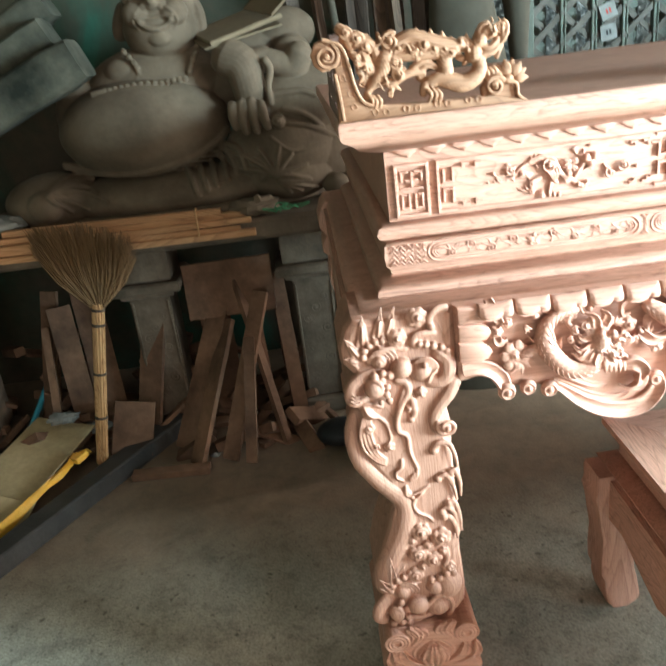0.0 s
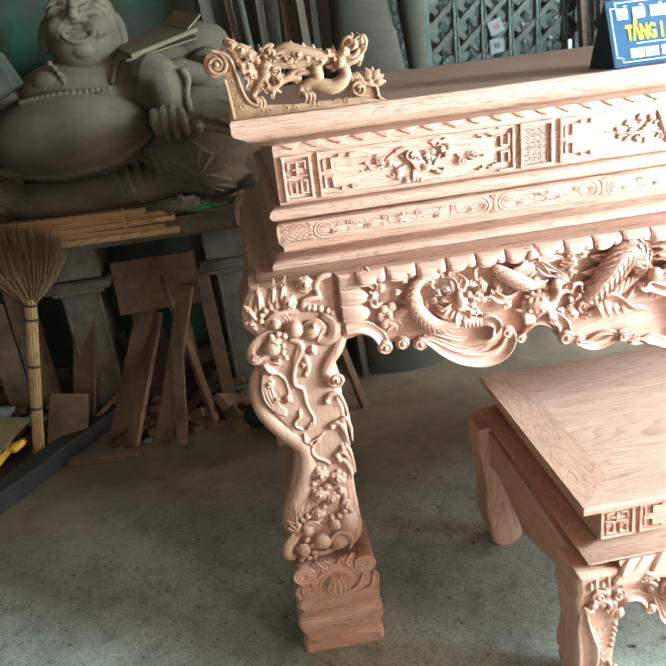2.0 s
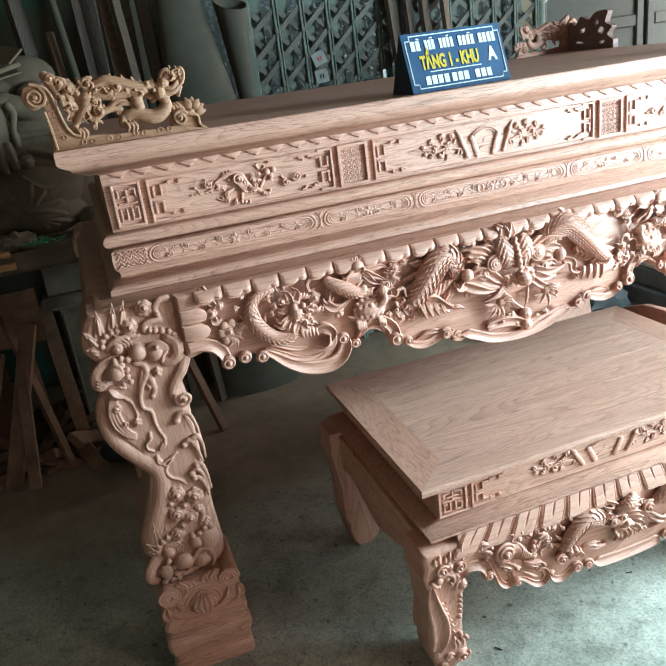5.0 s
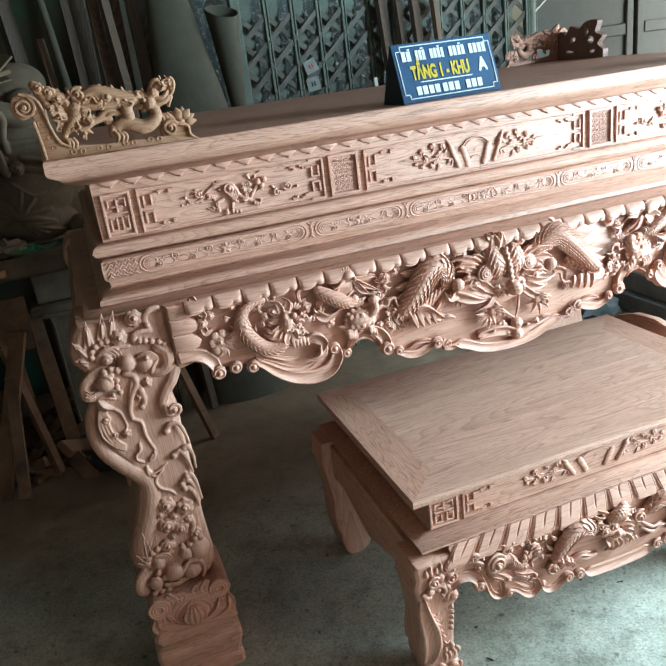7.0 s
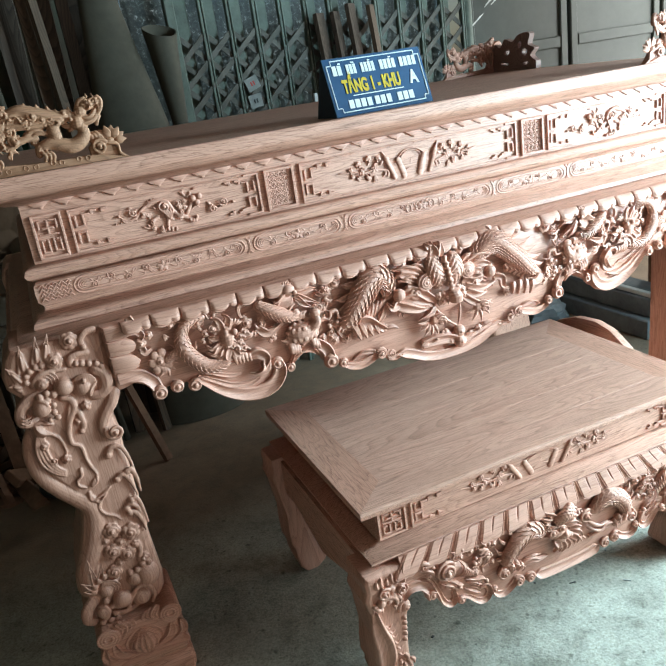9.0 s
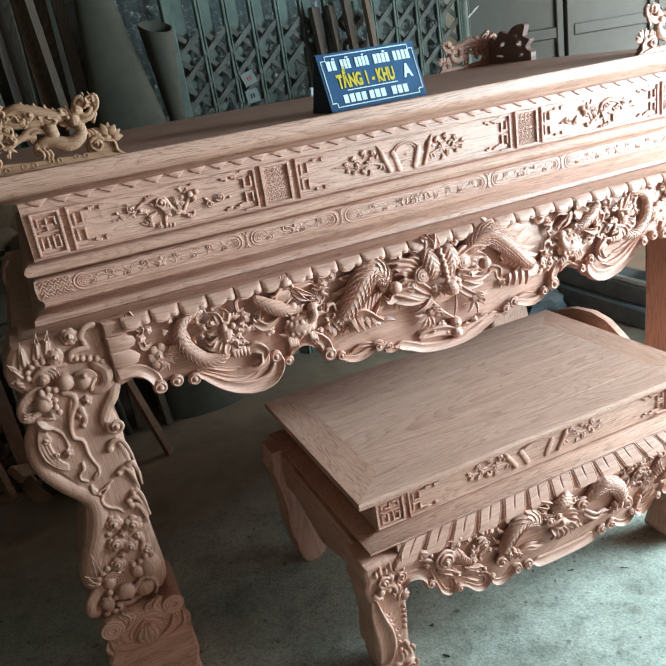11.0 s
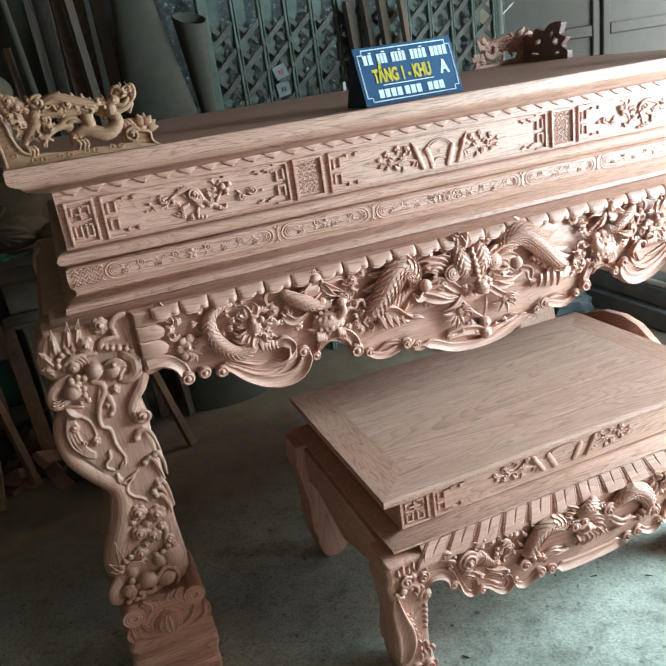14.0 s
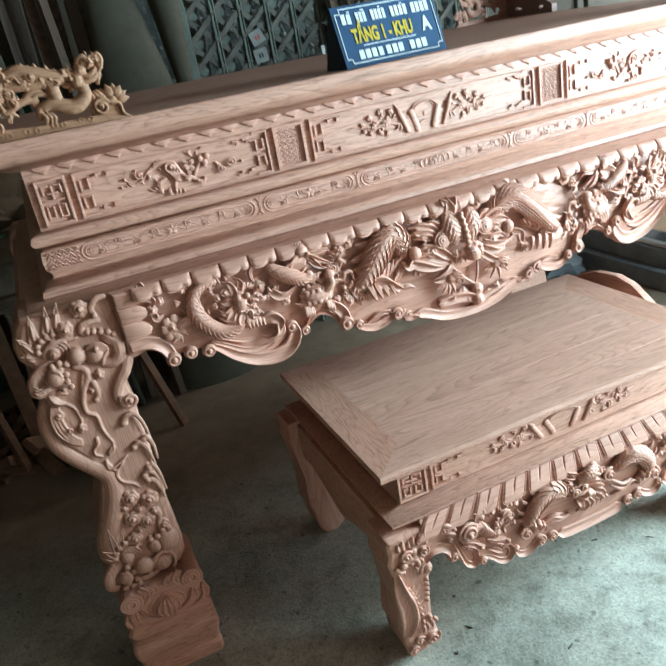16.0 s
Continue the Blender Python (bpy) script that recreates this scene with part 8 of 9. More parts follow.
    c.v = [(a, b + 0.181 * max(0.0, 0.33 - d), d) for a, b, d in c.v]
    return c


for _fr in (True, False):
    for _o in both("leg", low_leg(_fr), wood_leg, low, SC, "carved cabriole leg with scrolled foot"):
        if _fr:
            fuse(_o, 0.0012, 1, 0.3)
for _sx in (0, 1):
    _s = Carve().prism([(SY0 + 0.05, 0.395), (SY0 + 0.05, 0.29), (-0.30, 0.30), (-0.13, 0.25), (0.04, 0.30), (SY1 - 0.05, 0.29), (SY1 - 0.05, 0.395)], 0.012, -0.012, 0.003)
    _x = SX0 + 0.012 if not _sx else SX1 - 0.012
    _s.moved(Matrix(((0, -1, 0, _x), (1, 0, 0, 0), (0, 0, 1, 0), (0, 0, 0, 1))))
    part("side_apron", _s, wood_y, low)

# ---------------------------------------------------------------- the folding gate and what leans on it
GY = 1.62
gate = thing("folding_gate", (1.45, GY, FZ), "weathered green folding steel gate with scissor lattice", "gate")
part("end_post", Carve().box(0.728, 0.768, GY - 0.02, GY + 0.02, FZ, 2.45, 0.004), gate_mat, gate)
_s = Carve().box(-0.010, 0.001, -0.014, 0.014, FZ, 2.45, 0.002).box(0.006, 0.013, -0.010, 0.010, FZ, 2.45, 0.002)
_bar = _s.mesh("upright_bar", gate_mat)
GX = [0.762 + 0.1165 * k for k in range(13)]
for _x in GX[1:]:
    _o = part("upright_bar", _bar, gate_mat, gate)
    _o.matrix_basis = pose(_x, GY, 0)
_s = Carve().box(-0.026, 0.026, -0.004, 0.004, FZ, 2.45, 0.002).mesh("rear_slat", gate_mat)
for _x in GX[:-1]:
    _o = part("rear_slat", _s, gate_mat, gate)
    _o.matrix_basis = pose(_x + 0.044, GY + 0.045, 0)
for _d in (-1, 1):
    _m = Carve().slab(pose(0, _d * 0.006, 0, 0, _d * 42, 0), 0.150, 0.004, 0.022, 0.001).mesh("lattice_bar", lattice_mat)
    for _i in range(12):
        for _j in range(6):
            _o = part("lattice_bar", _m, lattice_mat, gate)
            _o.matrix_basis = pose(GX[_i] + 0.058, GY, 1.000 + 0.105 * _j)
_rv = Carve().tube([(0, -0.016, 0), (0, 0.012, 0)], 0.006, 8, 1, (1, 0, 0)).mesh("rivet", lattice_mat)
for _i in range(1, 12):
    for _j in range(6):
        _o = part("rivet", _rv, lattice_mat, gate)
        _o.matrix_basis = pose(GX[_i], GY, 0.9475 + 0.105 * _j)
for _z in (2.44,):
    part("top_rail", Carve().box(0.72, 2.22, GY - 0.025, GY + 0.025, _z, _z + 0.05), gate_mat, gate, smooth=False)
for _x, _z, _r in ((1.045, 1.356, 20), (1.048, 1.282, 8)):
    _t = thing("paper_tag", (_x, GY - 0.018, _z), "small white printed paper tag on the lattice gate", "tag", "tags on the gate")
    _m = Matrix.Translation((_x, GY - 0.018, _z)) @ pose(0, 0, 0, 90, 0, 0) @ pose(0, 0, 0, 0, 0, _r)
    part("paper", Carve().slab(_m, 0.060, 0.056, 0.001, 0.0002), paper_mat, _t, smooth=False)
    part("print_bar", Carve().slab(_m @ Matrix.Translation((-0.006, 0, 0.001)), 0.007, 0.018, 0.001, 0.0002), red_mat if _z > 1.32 else dark_mat, _t, smooth=False)
    part("print_bar", Carve().slab(_m @ Matrix.Translation((0.006, 0, 0.001)), 0.007, 0.018, 0.001, 0.0002), red_mat if _z > 1.32 else dark_mat, _t, smooth=False)
single("backdrop", Carve().box(0.62, 2.3, 1.96, 1.975, 0, 2.5), glass_back, "daylit frosted glass behind the folding gate", "backdrop", kind="structure", smooth=False)

# door leaves beside the gate
_dd = thing("door_1", (2.7, 1.80, FZ), "dark green panelled door leaves with glossy panes", "door", kind="structure")
part("door_post", Carve().tube([(2.235, 1.70, FZ), (2.235, 1.70, 2.5)], 0.030, 14, 1, (0, 1, 0)), gate_mat, _dd)
for _x0, _x1 in ((2.28, 2.93), (2.95, 3.6), (3.62, 4.1)):
    part("door_panel", Carve().box(_x0, _x1, 1.78, 1.82, FZ, 2.5, 0.006), panel_mat, _dd)
    part("door_stile", Carve().box(_x0, _x0 + 0.05, 1.765, 1.79, FZ, 2.5, 0.006).box(_x1 - 0.05, _x1, 1.765, 1.79, FZ, 2.5, 0.006), panel_mat, _dd)
    part("door_rail", Carve().box(_x0 + 0.05, _x1 - 0.05, 1.765, 1.79, 1.30, 1.36, 0.006), panel_mat, _dd)
_rnd = random.Random(4)
for _k in range(7):
    _x, _z = 2.30 + 0.035 * _k + _rnd.uniform(-0.02, 0.02), 1.48 + 0.025 * _k + _rnd.uniform(-0.03, 0.03)
    _l = _rnd.uniform(0.03, 0.10)
    single("film_shred", Carve().tube([(_x, 1.755, _z), (_x + _l * 0.5, 1.748, _z + _l * 0.45), (_x + _l, 1.756, _z + _l * 0.7)], [0.002, 0.005, 0.001], 5, 0.3), white_mat, "torn shred of white plastic film stuck on the door", "plastic film", "film shreds on the door")


def leaning(name, a, b, w, t, mat, label, cat="board", group="", roll=0.0):
    """A board whose middle line goes from a to b, w wide and t thick."""
    a, b = Vector(a), Vector(b)
    d = b - a
    q = d.to_track_quat("Z", "Y").to_matrix().to_4x4()
    m = Matrix.Translation((a + b) / 2) @ q @ pose(0, 0, 0, 0, 0, roll)
    return single(name, Carve().slab(m, w, t, d.length, min(w, t) * 0.12), mat, label, cat, group, smooth=False)


def pole(name, a, b, r0, r1, mat, label, cat, group=""):
    pts = [Vector(a).lerp(Vector(b), k / 8) for k in range(9)]
    return single(name, Carve().tube(pts, lambda u: r0 + (r1 - r0) * u, 12, 1, (0.3, 1, 0)), mat, label, cat, group)


TG = "timbers leaning on the wall"
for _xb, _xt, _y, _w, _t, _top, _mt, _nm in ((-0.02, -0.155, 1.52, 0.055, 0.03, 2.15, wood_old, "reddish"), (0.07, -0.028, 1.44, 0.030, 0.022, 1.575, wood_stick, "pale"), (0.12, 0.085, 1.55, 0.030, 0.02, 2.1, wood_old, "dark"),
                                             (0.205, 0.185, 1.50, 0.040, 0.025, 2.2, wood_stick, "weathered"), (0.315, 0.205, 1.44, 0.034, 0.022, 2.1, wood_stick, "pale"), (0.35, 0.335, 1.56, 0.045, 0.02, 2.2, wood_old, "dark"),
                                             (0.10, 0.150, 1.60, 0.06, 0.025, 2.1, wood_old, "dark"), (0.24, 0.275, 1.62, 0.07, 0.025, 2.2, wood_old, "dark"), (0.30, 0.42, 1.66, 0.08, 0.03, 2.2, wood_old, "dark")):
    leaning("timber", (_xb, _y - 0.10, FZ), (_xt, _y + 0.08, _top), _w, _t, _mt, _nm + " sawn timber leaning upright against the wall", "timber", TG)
pole("steel_pipe", (0.145, 1.36, FZ), (-0.025, 1.50, 2.1), 0.014, 0.014, grey_sheet, "grey-green steel pipe leaning against the wall", "pipe")
# smooth grey trunk blank, wider towards its foot
_c = Carve()
_c.tube(curve_pts([(0.50, 1.42, FZ), (0.50, 1.43, 0.6), (0.485, 1.44, 1.15), (0.468, 1.46, 1.45), (0.455, 1.48, 1.75), (0.45, 1.50, 2.2)], 24), lambda u: 0.20 - 0.135 * min(1, u * 1.22) ** 1.3, 20, 0.55, (0, 1, 0))
single("trunk_blank", _c, grey_sheet, "smooth grey wooden trunk blank standing by the gate", "wood blank")
# hanging funnel of stiff cloth
_c = Carve()
_rg = []
for _k in range(13):
    _u = _k / 12
    _cx, _cz, _r = 0.662 + 0.016 * _u, 1.600 - 0.58 * _u, 0.066 * (1 - 0.80 * _u ** 0.85)
    _rg.append([(_cx + _r * math.cos(a) * (1 + 0.08 * math.sin(3 * a)), 1.47 + 0.8 * _r * math.sin(a), _cz + ((0.026 * math.sin(a) - 0.010 * math.cos(a)) * max(0.0, 1 - 4 * _u))) for a in [2 * math.pi * j / 20 for j in range(20)]])
_n = 20
for _k, _row in enumerate(_rg):
    _c.v += _row
for _k in range(12):
    _c.f += [[_k * _n + j, (_k + 1) * _n + j, (_k + 1) * _n + (j + 1) % _n, _k * _n + (j + 1) % _n] for j in range(_n)]
_in = len(_c.v)
for _k in (0, 4, 8):
    _c.v += [((x - 0.655) * 0.93 + 0.655, (y - 1.47) * 0.93 + 1.47, z) for x, y, z in _rg[_k]]
for _k in range(2):
    _c.f += [[_in + _k * _n + j, _in + _k * _n + (j + 1) % _n, _in + (_k + 1) * _n + (j + 1) % _n, _in + (_k + 1) * _n + j] for j in range(_n)]
_c.f += [[j, (j + 1) % _n, _in + (j + 1) % _n, _in + j] for j in range(_n)]
_c.tube([(0.665, 1.47, 1.0), (0.67, 1.47, FZ)], 0.016, 10, 1, (0, 1, 0))
single("cloth_funnel", _c, grey_sheet, "stiff grey-green cloth funnel with a dark open mouth", "funnel")
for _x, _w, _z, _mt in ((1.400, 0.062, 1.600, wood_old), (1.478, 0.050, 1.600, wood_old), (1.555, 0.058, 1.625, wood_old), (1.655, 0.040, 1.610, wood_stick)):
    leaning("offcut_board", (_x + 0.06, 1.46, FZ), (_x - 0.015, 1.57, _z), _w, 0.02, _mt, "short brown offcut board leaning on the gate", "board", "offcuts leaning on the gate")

def crumpled(x, y, z, r, s, seed):
    """A creased sheet pressed into a lump."""
    c = Carve().ball((0, 0, 0), 1.0, (1, 1, 1), 18)
    c.v = [tuple(V(x, y, z) + V(*[p[k] * s[k] for k in range(3)]) * (r * (0.72 + 0.75 * abs(noise.noise(V(*p) * 2.1 + V(seed, 0, 0))) + 0.28 * noise.noise(V(*p) * 5.5 + V(0, seed, 0))))) for p in c.v]
    return c


# ---------------------------------------------------------------- the statue on its bench
bench = thing("stone_bench", (-1.0, 1.5, FZ), "dusty stone bench slab on carved pedestals", "bench")
part("bench_slab", Carve().slab(pose(-1.05, 1.56, 0.815), 2.30, 0.76, 0.075, 0.012), bench_mat, bench)
for _x in (-0.775, -0.165, -1.55):
    _ped = part("pedestal", Carve().slab(pose(_x, 1.40, 0.33), 0.15, 0.15, 0.502, 0.008), bench_mat, bench, "carved stone pedestal")
    for _nm, _hw, _z0, _z1 in (("foot", 0.10, FZ, 0.08), ("collar", 0.10, 0.578, 0.602), ("capital", 0.13, 0.601, 0.641), ("block", 0.10, 0.640, 0.778)):
        part(_nm, Carve().slab(pose(_x, 1.40, (_z0 + _z1) / 2), _hw * 2, _hw * 2, _z1 - _z0, 0.008), bench_mat, _ped)
    for _d in (-0.066, 0.066):
        part("edge_bead", Carve().box(_x + _d - 0.004, _x + _d + 0.004, 1.318, 1.326, 0.10, 0.56, 0.002), bench_mat, _ped)
    for _k in range(9):
        part("carved_scroll", Carve().spiral(_x - 0.035 + 0.035 * (_k % 3), 1.3305, 0.16 + 0.042 * _k, 0.022, 1.4, _k, (-1) ** _k, 0.3, 0.2, 5, 14), bench_mat, _ped)


def buddha():
    """A seated laughing statue as one plain body."""
    c = Carve()

    solids = []

    def lump(q, y, r, s=(1, 1, 1), n=16):
        solids.append((q[0], y, q[1], r * s[0], r * s[1], r * s[2]))
        c.ball((q[0], y, q[1]), r, s, 2 * n)

    def front(x, z, y):
        """The foremost skin of the body at that place."""
        for ax, ay, az, rx, ry, rz in solids:
            k = 1 - ((x - ax) / rx) ** 2 - ((z - az) / rz) ** 2
            if k > 0:
                y = min(y, ay - ry * math.sqrt(k))
        return y

    def crease(pts, r, r1=None, sink=0.05, n=16, back=1.36):
        """A ridge that follows the skin, sunk into it."""
        r1 = r if r1 is None else r1
        p = P(pts, back, n)
        p = [V(q.x, front(q.x, q.z, back), q.z) for q in p]
        for _ in range(2):
            p = [p[0]] + [V(b.x, (a.y + 2 * b.y + d.y) / 4, b.z) for a, b, d in zip(p, p[1:], p[2:])] + [p[-1]]
        c.tube([q + V(0, sink * (r + (r1 - r) * i / n), 0) for i, q in enumerate(p)], lambda u: r + (r1 - r) * u, 9, cap=True)

    def fold(pts, y, r, r1=None, lift=0.0, n=16):
        r1 = r if r1 is None else r1
        c.tube(P(pts, y, n, lift), lambda u: r + (r1 - r) * u, 24 if r > 0.03 else 10, cap=True)

    # head and face
    lump((-0.5540, 1.5440), 1.450, 0.129, (0.96, 0.96, 1.0), 56)
    lump((-0.5580, 1.4780), 1.432, 0.130, (0.97, 0.86, 0.80), 56)
    for q, r in (((-0.6160, 1.5280), 0.046), ((-0.4940, 1.5220), 0.047)):
        lump(q, 1.346, r, (1.0, 0.72, 0.86))
    lump((-0.5530, 1.4500), 1.345, 0.040, (1.1, 0.75, 0.70))
    lump((-0.5560, 1.5560), 1.330, 0.027, (1.15, 0.90, 0.85))
    for q in ((-0.5830, 1.5490), (-0.5290, 1.5460)):
        lump(q, 1.330, 0.0165, (1.1, 1, 0.9))
    crease([(-0.5570, 1.6060), (-0.5560, 1.5840), (-0.5560, 1.5640)], 0.012, 0.018, 0.1)
    for q in ((-0.6130, 1.5830), (-0.4960, 1.5790)):
        lump(q, 1.358, 0.022, (1.5, 0.8, 0.85))
    for p in (((-0.6480, 1.5960), (-0.6120, 1.6200), (-0.5720, 1.6030)), ((-0.5400, 1.6040), (-0.4960, 1.6190), (-0.4500, 1.5810))):
        crease(p, 0.0090, 0.0075, 0.2)
    for p in (((-0.6490, 1.5790), (-0.6130, 1.5960), (-0.5780, 1.5790)), ((-0.5330, 1.5810), (-0.4950, 1.5940), (-0.4560, 1.5670))):
        crease(p, 0.0075, 0.0060, 0.0)
    for p in (((-0.6490, 1.5690), (-0.6130, 1.5720), (-0.5800, 1.5690)), ((-0.5330, 1.5660), (-0.4950, 1.5690), (-0.4540, 1.5590))):
        crease(p, 0.0060, 0.0050, 0.0)
    crease([(-0.6150, 1.5170), (-0.5870, 1.5150), (-0.5560, 1.5110), (-0.5240, 1.5130), (-0.4960, 1.5110)], 0.0075, 0.0070, 0.0)
    crease([(-0.6060, 1.5040), (-0.5860, 1.4850), (-0.5560, 1.4770), (-0.5260, 1.4830), (-0.5040, 1.4990)], 0.0100, 0.0090, -0.2)
    crease([(-0.6000, 1.5420), (-0.6180, 1.5240), (-0.6260, 1.5010), (-0.6120, 1.4790)], 0.0060, 0.0040, 0.3)
    crease([(-0.5130, 1.5380), (-0.4920, 1.5210), (-0.4840, 1.4960), (-0.4990, 1.4740)], 0.0060, 0.0040, 0.3)
    for p in (((-0.4360, 1.5500), (-0.4240, 1.5080), (-0.4280, 1.4600), (-0.4440, 1.4320)), ((-0.6750, 1.5580), (-0.6950, 1.5150), (-0.7000, 1.4760))):
        fold(p, 1.440, 0.020, 0.024)
    # shoulders, chest and belly
    lump((-0.86, 1.22), 1.50, 0.17, (0.8, 0.7, 0.95), 20)
    lump((-0.40, 1.30), 1.50, 0.16, (1.0, 0.7, 0.8), 20)
    lump((-0.60, 1.315), 1.46, 0.20, (1.25, 0.62, 0.62), 22)
    lump((-0.7030, 1.3620), 1.400, 0.066, (1.05, 0.8, 0.75), 18)
    lump((-0.6720, 1.1720), 1.400, 0.297, (1.0, 0.66, 0.565), 72)
    crease([(-0.9640, 1.0820), (-0.8920, 1.0590), (-0.7890, 1.0450), (-0.6700, 1.0430), (-0.5400, 1.0630), (-0.4430, 1.0990), (-0.3890, 1.1380)], 0.017, 0.016, 0.2, 30)
    # knees, robe pleats and sack
    lump((-0.1390, 1.1950), 1.36, 0.165, (1.0, 0.62, 0.70), 24)
    lump((-0.0840, 1.2490), 1.40, 0.12, (0.9, 0.8, 0.7), 20)
    lump((-0.2060, 1.0430), 1.38, 0.205, (1.0, 0.70, 0.72), 26)
    lump((-0.1020, 1.0190), 1.40, 0.16, (0.9, 0.72, 0.8), 22)
    for x in (-1.03, -0.20):
        lump((x, 0.965), 1.38, 0.19, (0.95, 0.75, 0.52), 22)
    lump((-0.62, 0.945), 1.42, 0.46, (1.0, 0.42, 0.20), 26)
    lump((-1.0310, 0.9690), 1.250, 0.060, (1.0, 0.8, 0.9))
    for p in (((-0.9970, 1.0090), (-0.9180, 1.0030), (-0.8200, 0.9600)), ((-0.9970, 1.0110), (-0.9210, 1.0210), (-0.8570, 0.9890)), ((-0.9970, 1.0110), (-0.9320, 1.0360), (-0.8770, 1.0300)), ((-0.9980, 1.0070), (-0.9510, 0.9780), (-0.8950, 0.9390)), ((-1.0020, 1.0050), (-0.9770, 0.9730), (-0.9490, 0.9380)), ((-1.0000, 1.0150), (-0.9420, 1.0520), (-0.9080, 1.0490))):
        crease(p, 0.0120, 0.0060, -0.3)
    for k in range(6):
        crease([(-0.5800 + 0.034 * k, 1.0410 + 0.010 * k), (-0.5340 + 0.036 * k, 1.0140 + 0.012 * k), (-0.5070 + 0.034 * k, 0.9470 + 0.012 * k)], 0.0130, 0.0110, -0.35)
    # arm, sleeve and fist on the raised knee
    fold([(-0.3380, 1.3620), (-0.2990, 1.3350), (-0.2870, 1.2700), (-0.2840, 1.2220)], 1.310, 0.066, 0.052, 0.02, 14)
    lump((-0.2380, 1.3550), 1.320, 0.042, (1.2, 0.9, 0.8))
    fold([(-0.2200, 1.3440), (-0.2080, 1.3140), (-0.2210, 1.2630), (-0.2210, 1.2100)], 1.262, 0.014, 0.010, 0.0)
    fold([(-0.2140, 1.3410), (-0.1680, 1.3220), (-0.1330, 1.3120), (-0.1040, 1.3500)], 1.320, 0.040, 0.046)
    lump((-0.1330, 1.3580), 1.40, 0.062, (1.1, 0.9, 0.9))
    lump((-0.1500, 1.4250), 1.475, 0.100, (1.1, 0.7, 0.8), 20)
    lump((-0.2700, 1.3700), 1.470, 0.120, (1.3, 0.6, 0.7), 20)
    lump((-0.2950, 1.1810), 1.295, 0.062, (1.25, 0.75, 0.85))
    for p in (((-0.3470, 1.2200), (-0.3500, 1.1870), (-0.3440, 1.1500)), ((-0.3160, 1.2220), (-0.3180, 1.1840), (-0.3130, 1.1320)), ((-0.2840, 1.2220), (-0.2820, 1.1800), (-0.2780, 1.1310)), ((-0.2530, 1.2130), (-0.2480, 1.1760), (-0.2420, 1.1390))):
        fold(p, 1.245, 0.0165, 0.0150, 0.008)
    lump((-0.2070, 1.1530), 1.262, 0.026, (1, 0.9, 1))
    c.spiral(-0.2070, 1.240, 1.1530, 0.020, 1.6, 0.5, 1, 0.24, 0.5, 6, 22)
    for p, r in ((((-0.1760, 1.1450), (-0.1220, 1.1270), (-0.0680, 1.1000), (-0.0210, 1.0720)), 0.014), (((-0.1810, 1.1840), (-0.1300, 1.1700), (-0.0890, 1.1420), (-0.0580, 1.1080)), 0.012), (((-0.2150, 1.2360), (-0.1650, 1.2360), (-0.1160, 1.2370), (-0.0690, 1.2150)), 0.013), (((-0.2370, 1.1020), (-0.1740, 1.0520), (-0.1040, 1.0570), (-0.0340, 1.0680)), 0.006), (((-0.3870, 1.0560), (-0.3320, 1.0470), (-0.2680, 1.0530)), 0.006)):
        crease(p, r, r * 0.7)
    for q in ((-0.3540, 1.0650), (-0.2820, 1.0700), (-0.2130, 1.0700), (-0.1750, 1.0430), (-0.1290, 0.9970), (-0.3620, 1.0110), (-0.1280, 0.9530)):
        crease([(-0.2360, 0.9780), ((-0.2360 + q[0]) / 2, (0.9780 + q[1]) / 2 + 0.004), q], 0.0105, 0.0060, -0.45)
    crease([(-0.2880, 0.9700), (-0.2570, 0.9860), (-0.2200, 0.9820), (-0.2000, 0.9640)], 0.012, 0.010)
    for q in ((-0.1960, 0.9090), (-0.1580, 0.9110), (-0.1000, 0.9110), (-0.1220, 0.9460)):
        crease([(-0.2260, 0.9570), q], 0.0085, 0.0060, -0.45)
    lump((-0.0360, 0.9140), 1.30, 0.042, (1.1, 0.8, 0.95))
    # beads
    left = curve_pts([V(*q, 0) for q in ((-0.6800, 1.4230), (-0.6560, 1.3860), (-0.6460, 1.3500), (-0.6650, 1.3200))], 6)
    low = curve_pts([V(*q, 0) for q in ((-0.8000, 1.3050), (-0.7430, 1.3110), (-0.6620, 1.3180), (-0.5710, 1.3160), (-0.4910, 1.3170))], 16)
    right = curve_pts([V(*q, 0) for q in ((-0.4790, 1.3360), (-0.4620, 1.3660), (-0.4370, 1.4100))], 5)
    for chain, y in ((left, 1.355), (low, 1.312), (right, 1.352)):
        for q in chain:
            c.ball((q.x, y - 0.006, q.y), 0.0112, n=10)
    return c


statue = single("buddha_statue", buddha(), statue_mat, "dusty grey wooden laughing statue seated on a stone bench", "statue", sharp=70)
_md = statue.modifiers.new("fuse", "REMESH")
_md.mode, _md.voxel_size, _md.use_smooth_shade = "VOXEL", 0.0034, True
_md = statue.modifiers.new("soften", "SMOOTH")
_md.factor, _md.iterations = 0.5, 1
_c = Carve().ball((-0.62, 1.50, 0.875), 0.60, (0.98, 0.48, 0.10), 28)
single("statue_plinth", _c, statue_mat, "dusty carved wooden rock plinth under the statue", "plinth")
_t = thing("cardboard_box", (-0.30, 1.44, 1.46), "flattened brown cardboard box on the statue's shoulder", "cardboard")
part("box_panel", Carve().slab(Matrix.Translation((-0.305, 1.40, 1.462)) @ pose(0, 0, 0, 12, -14, 20), 0.26, 0.21, 0.016, 0.003), card_dusty, _t, smooth=False)
part("box_flap", Carve().slab(Matrix.Translation((-0.310, 1.395, 1.442)) @ pose(0, 0, 0, 12, -10, 17), 0.27, 0.205, 0.006, 0.001), card_dusty, _t, smooth=False)
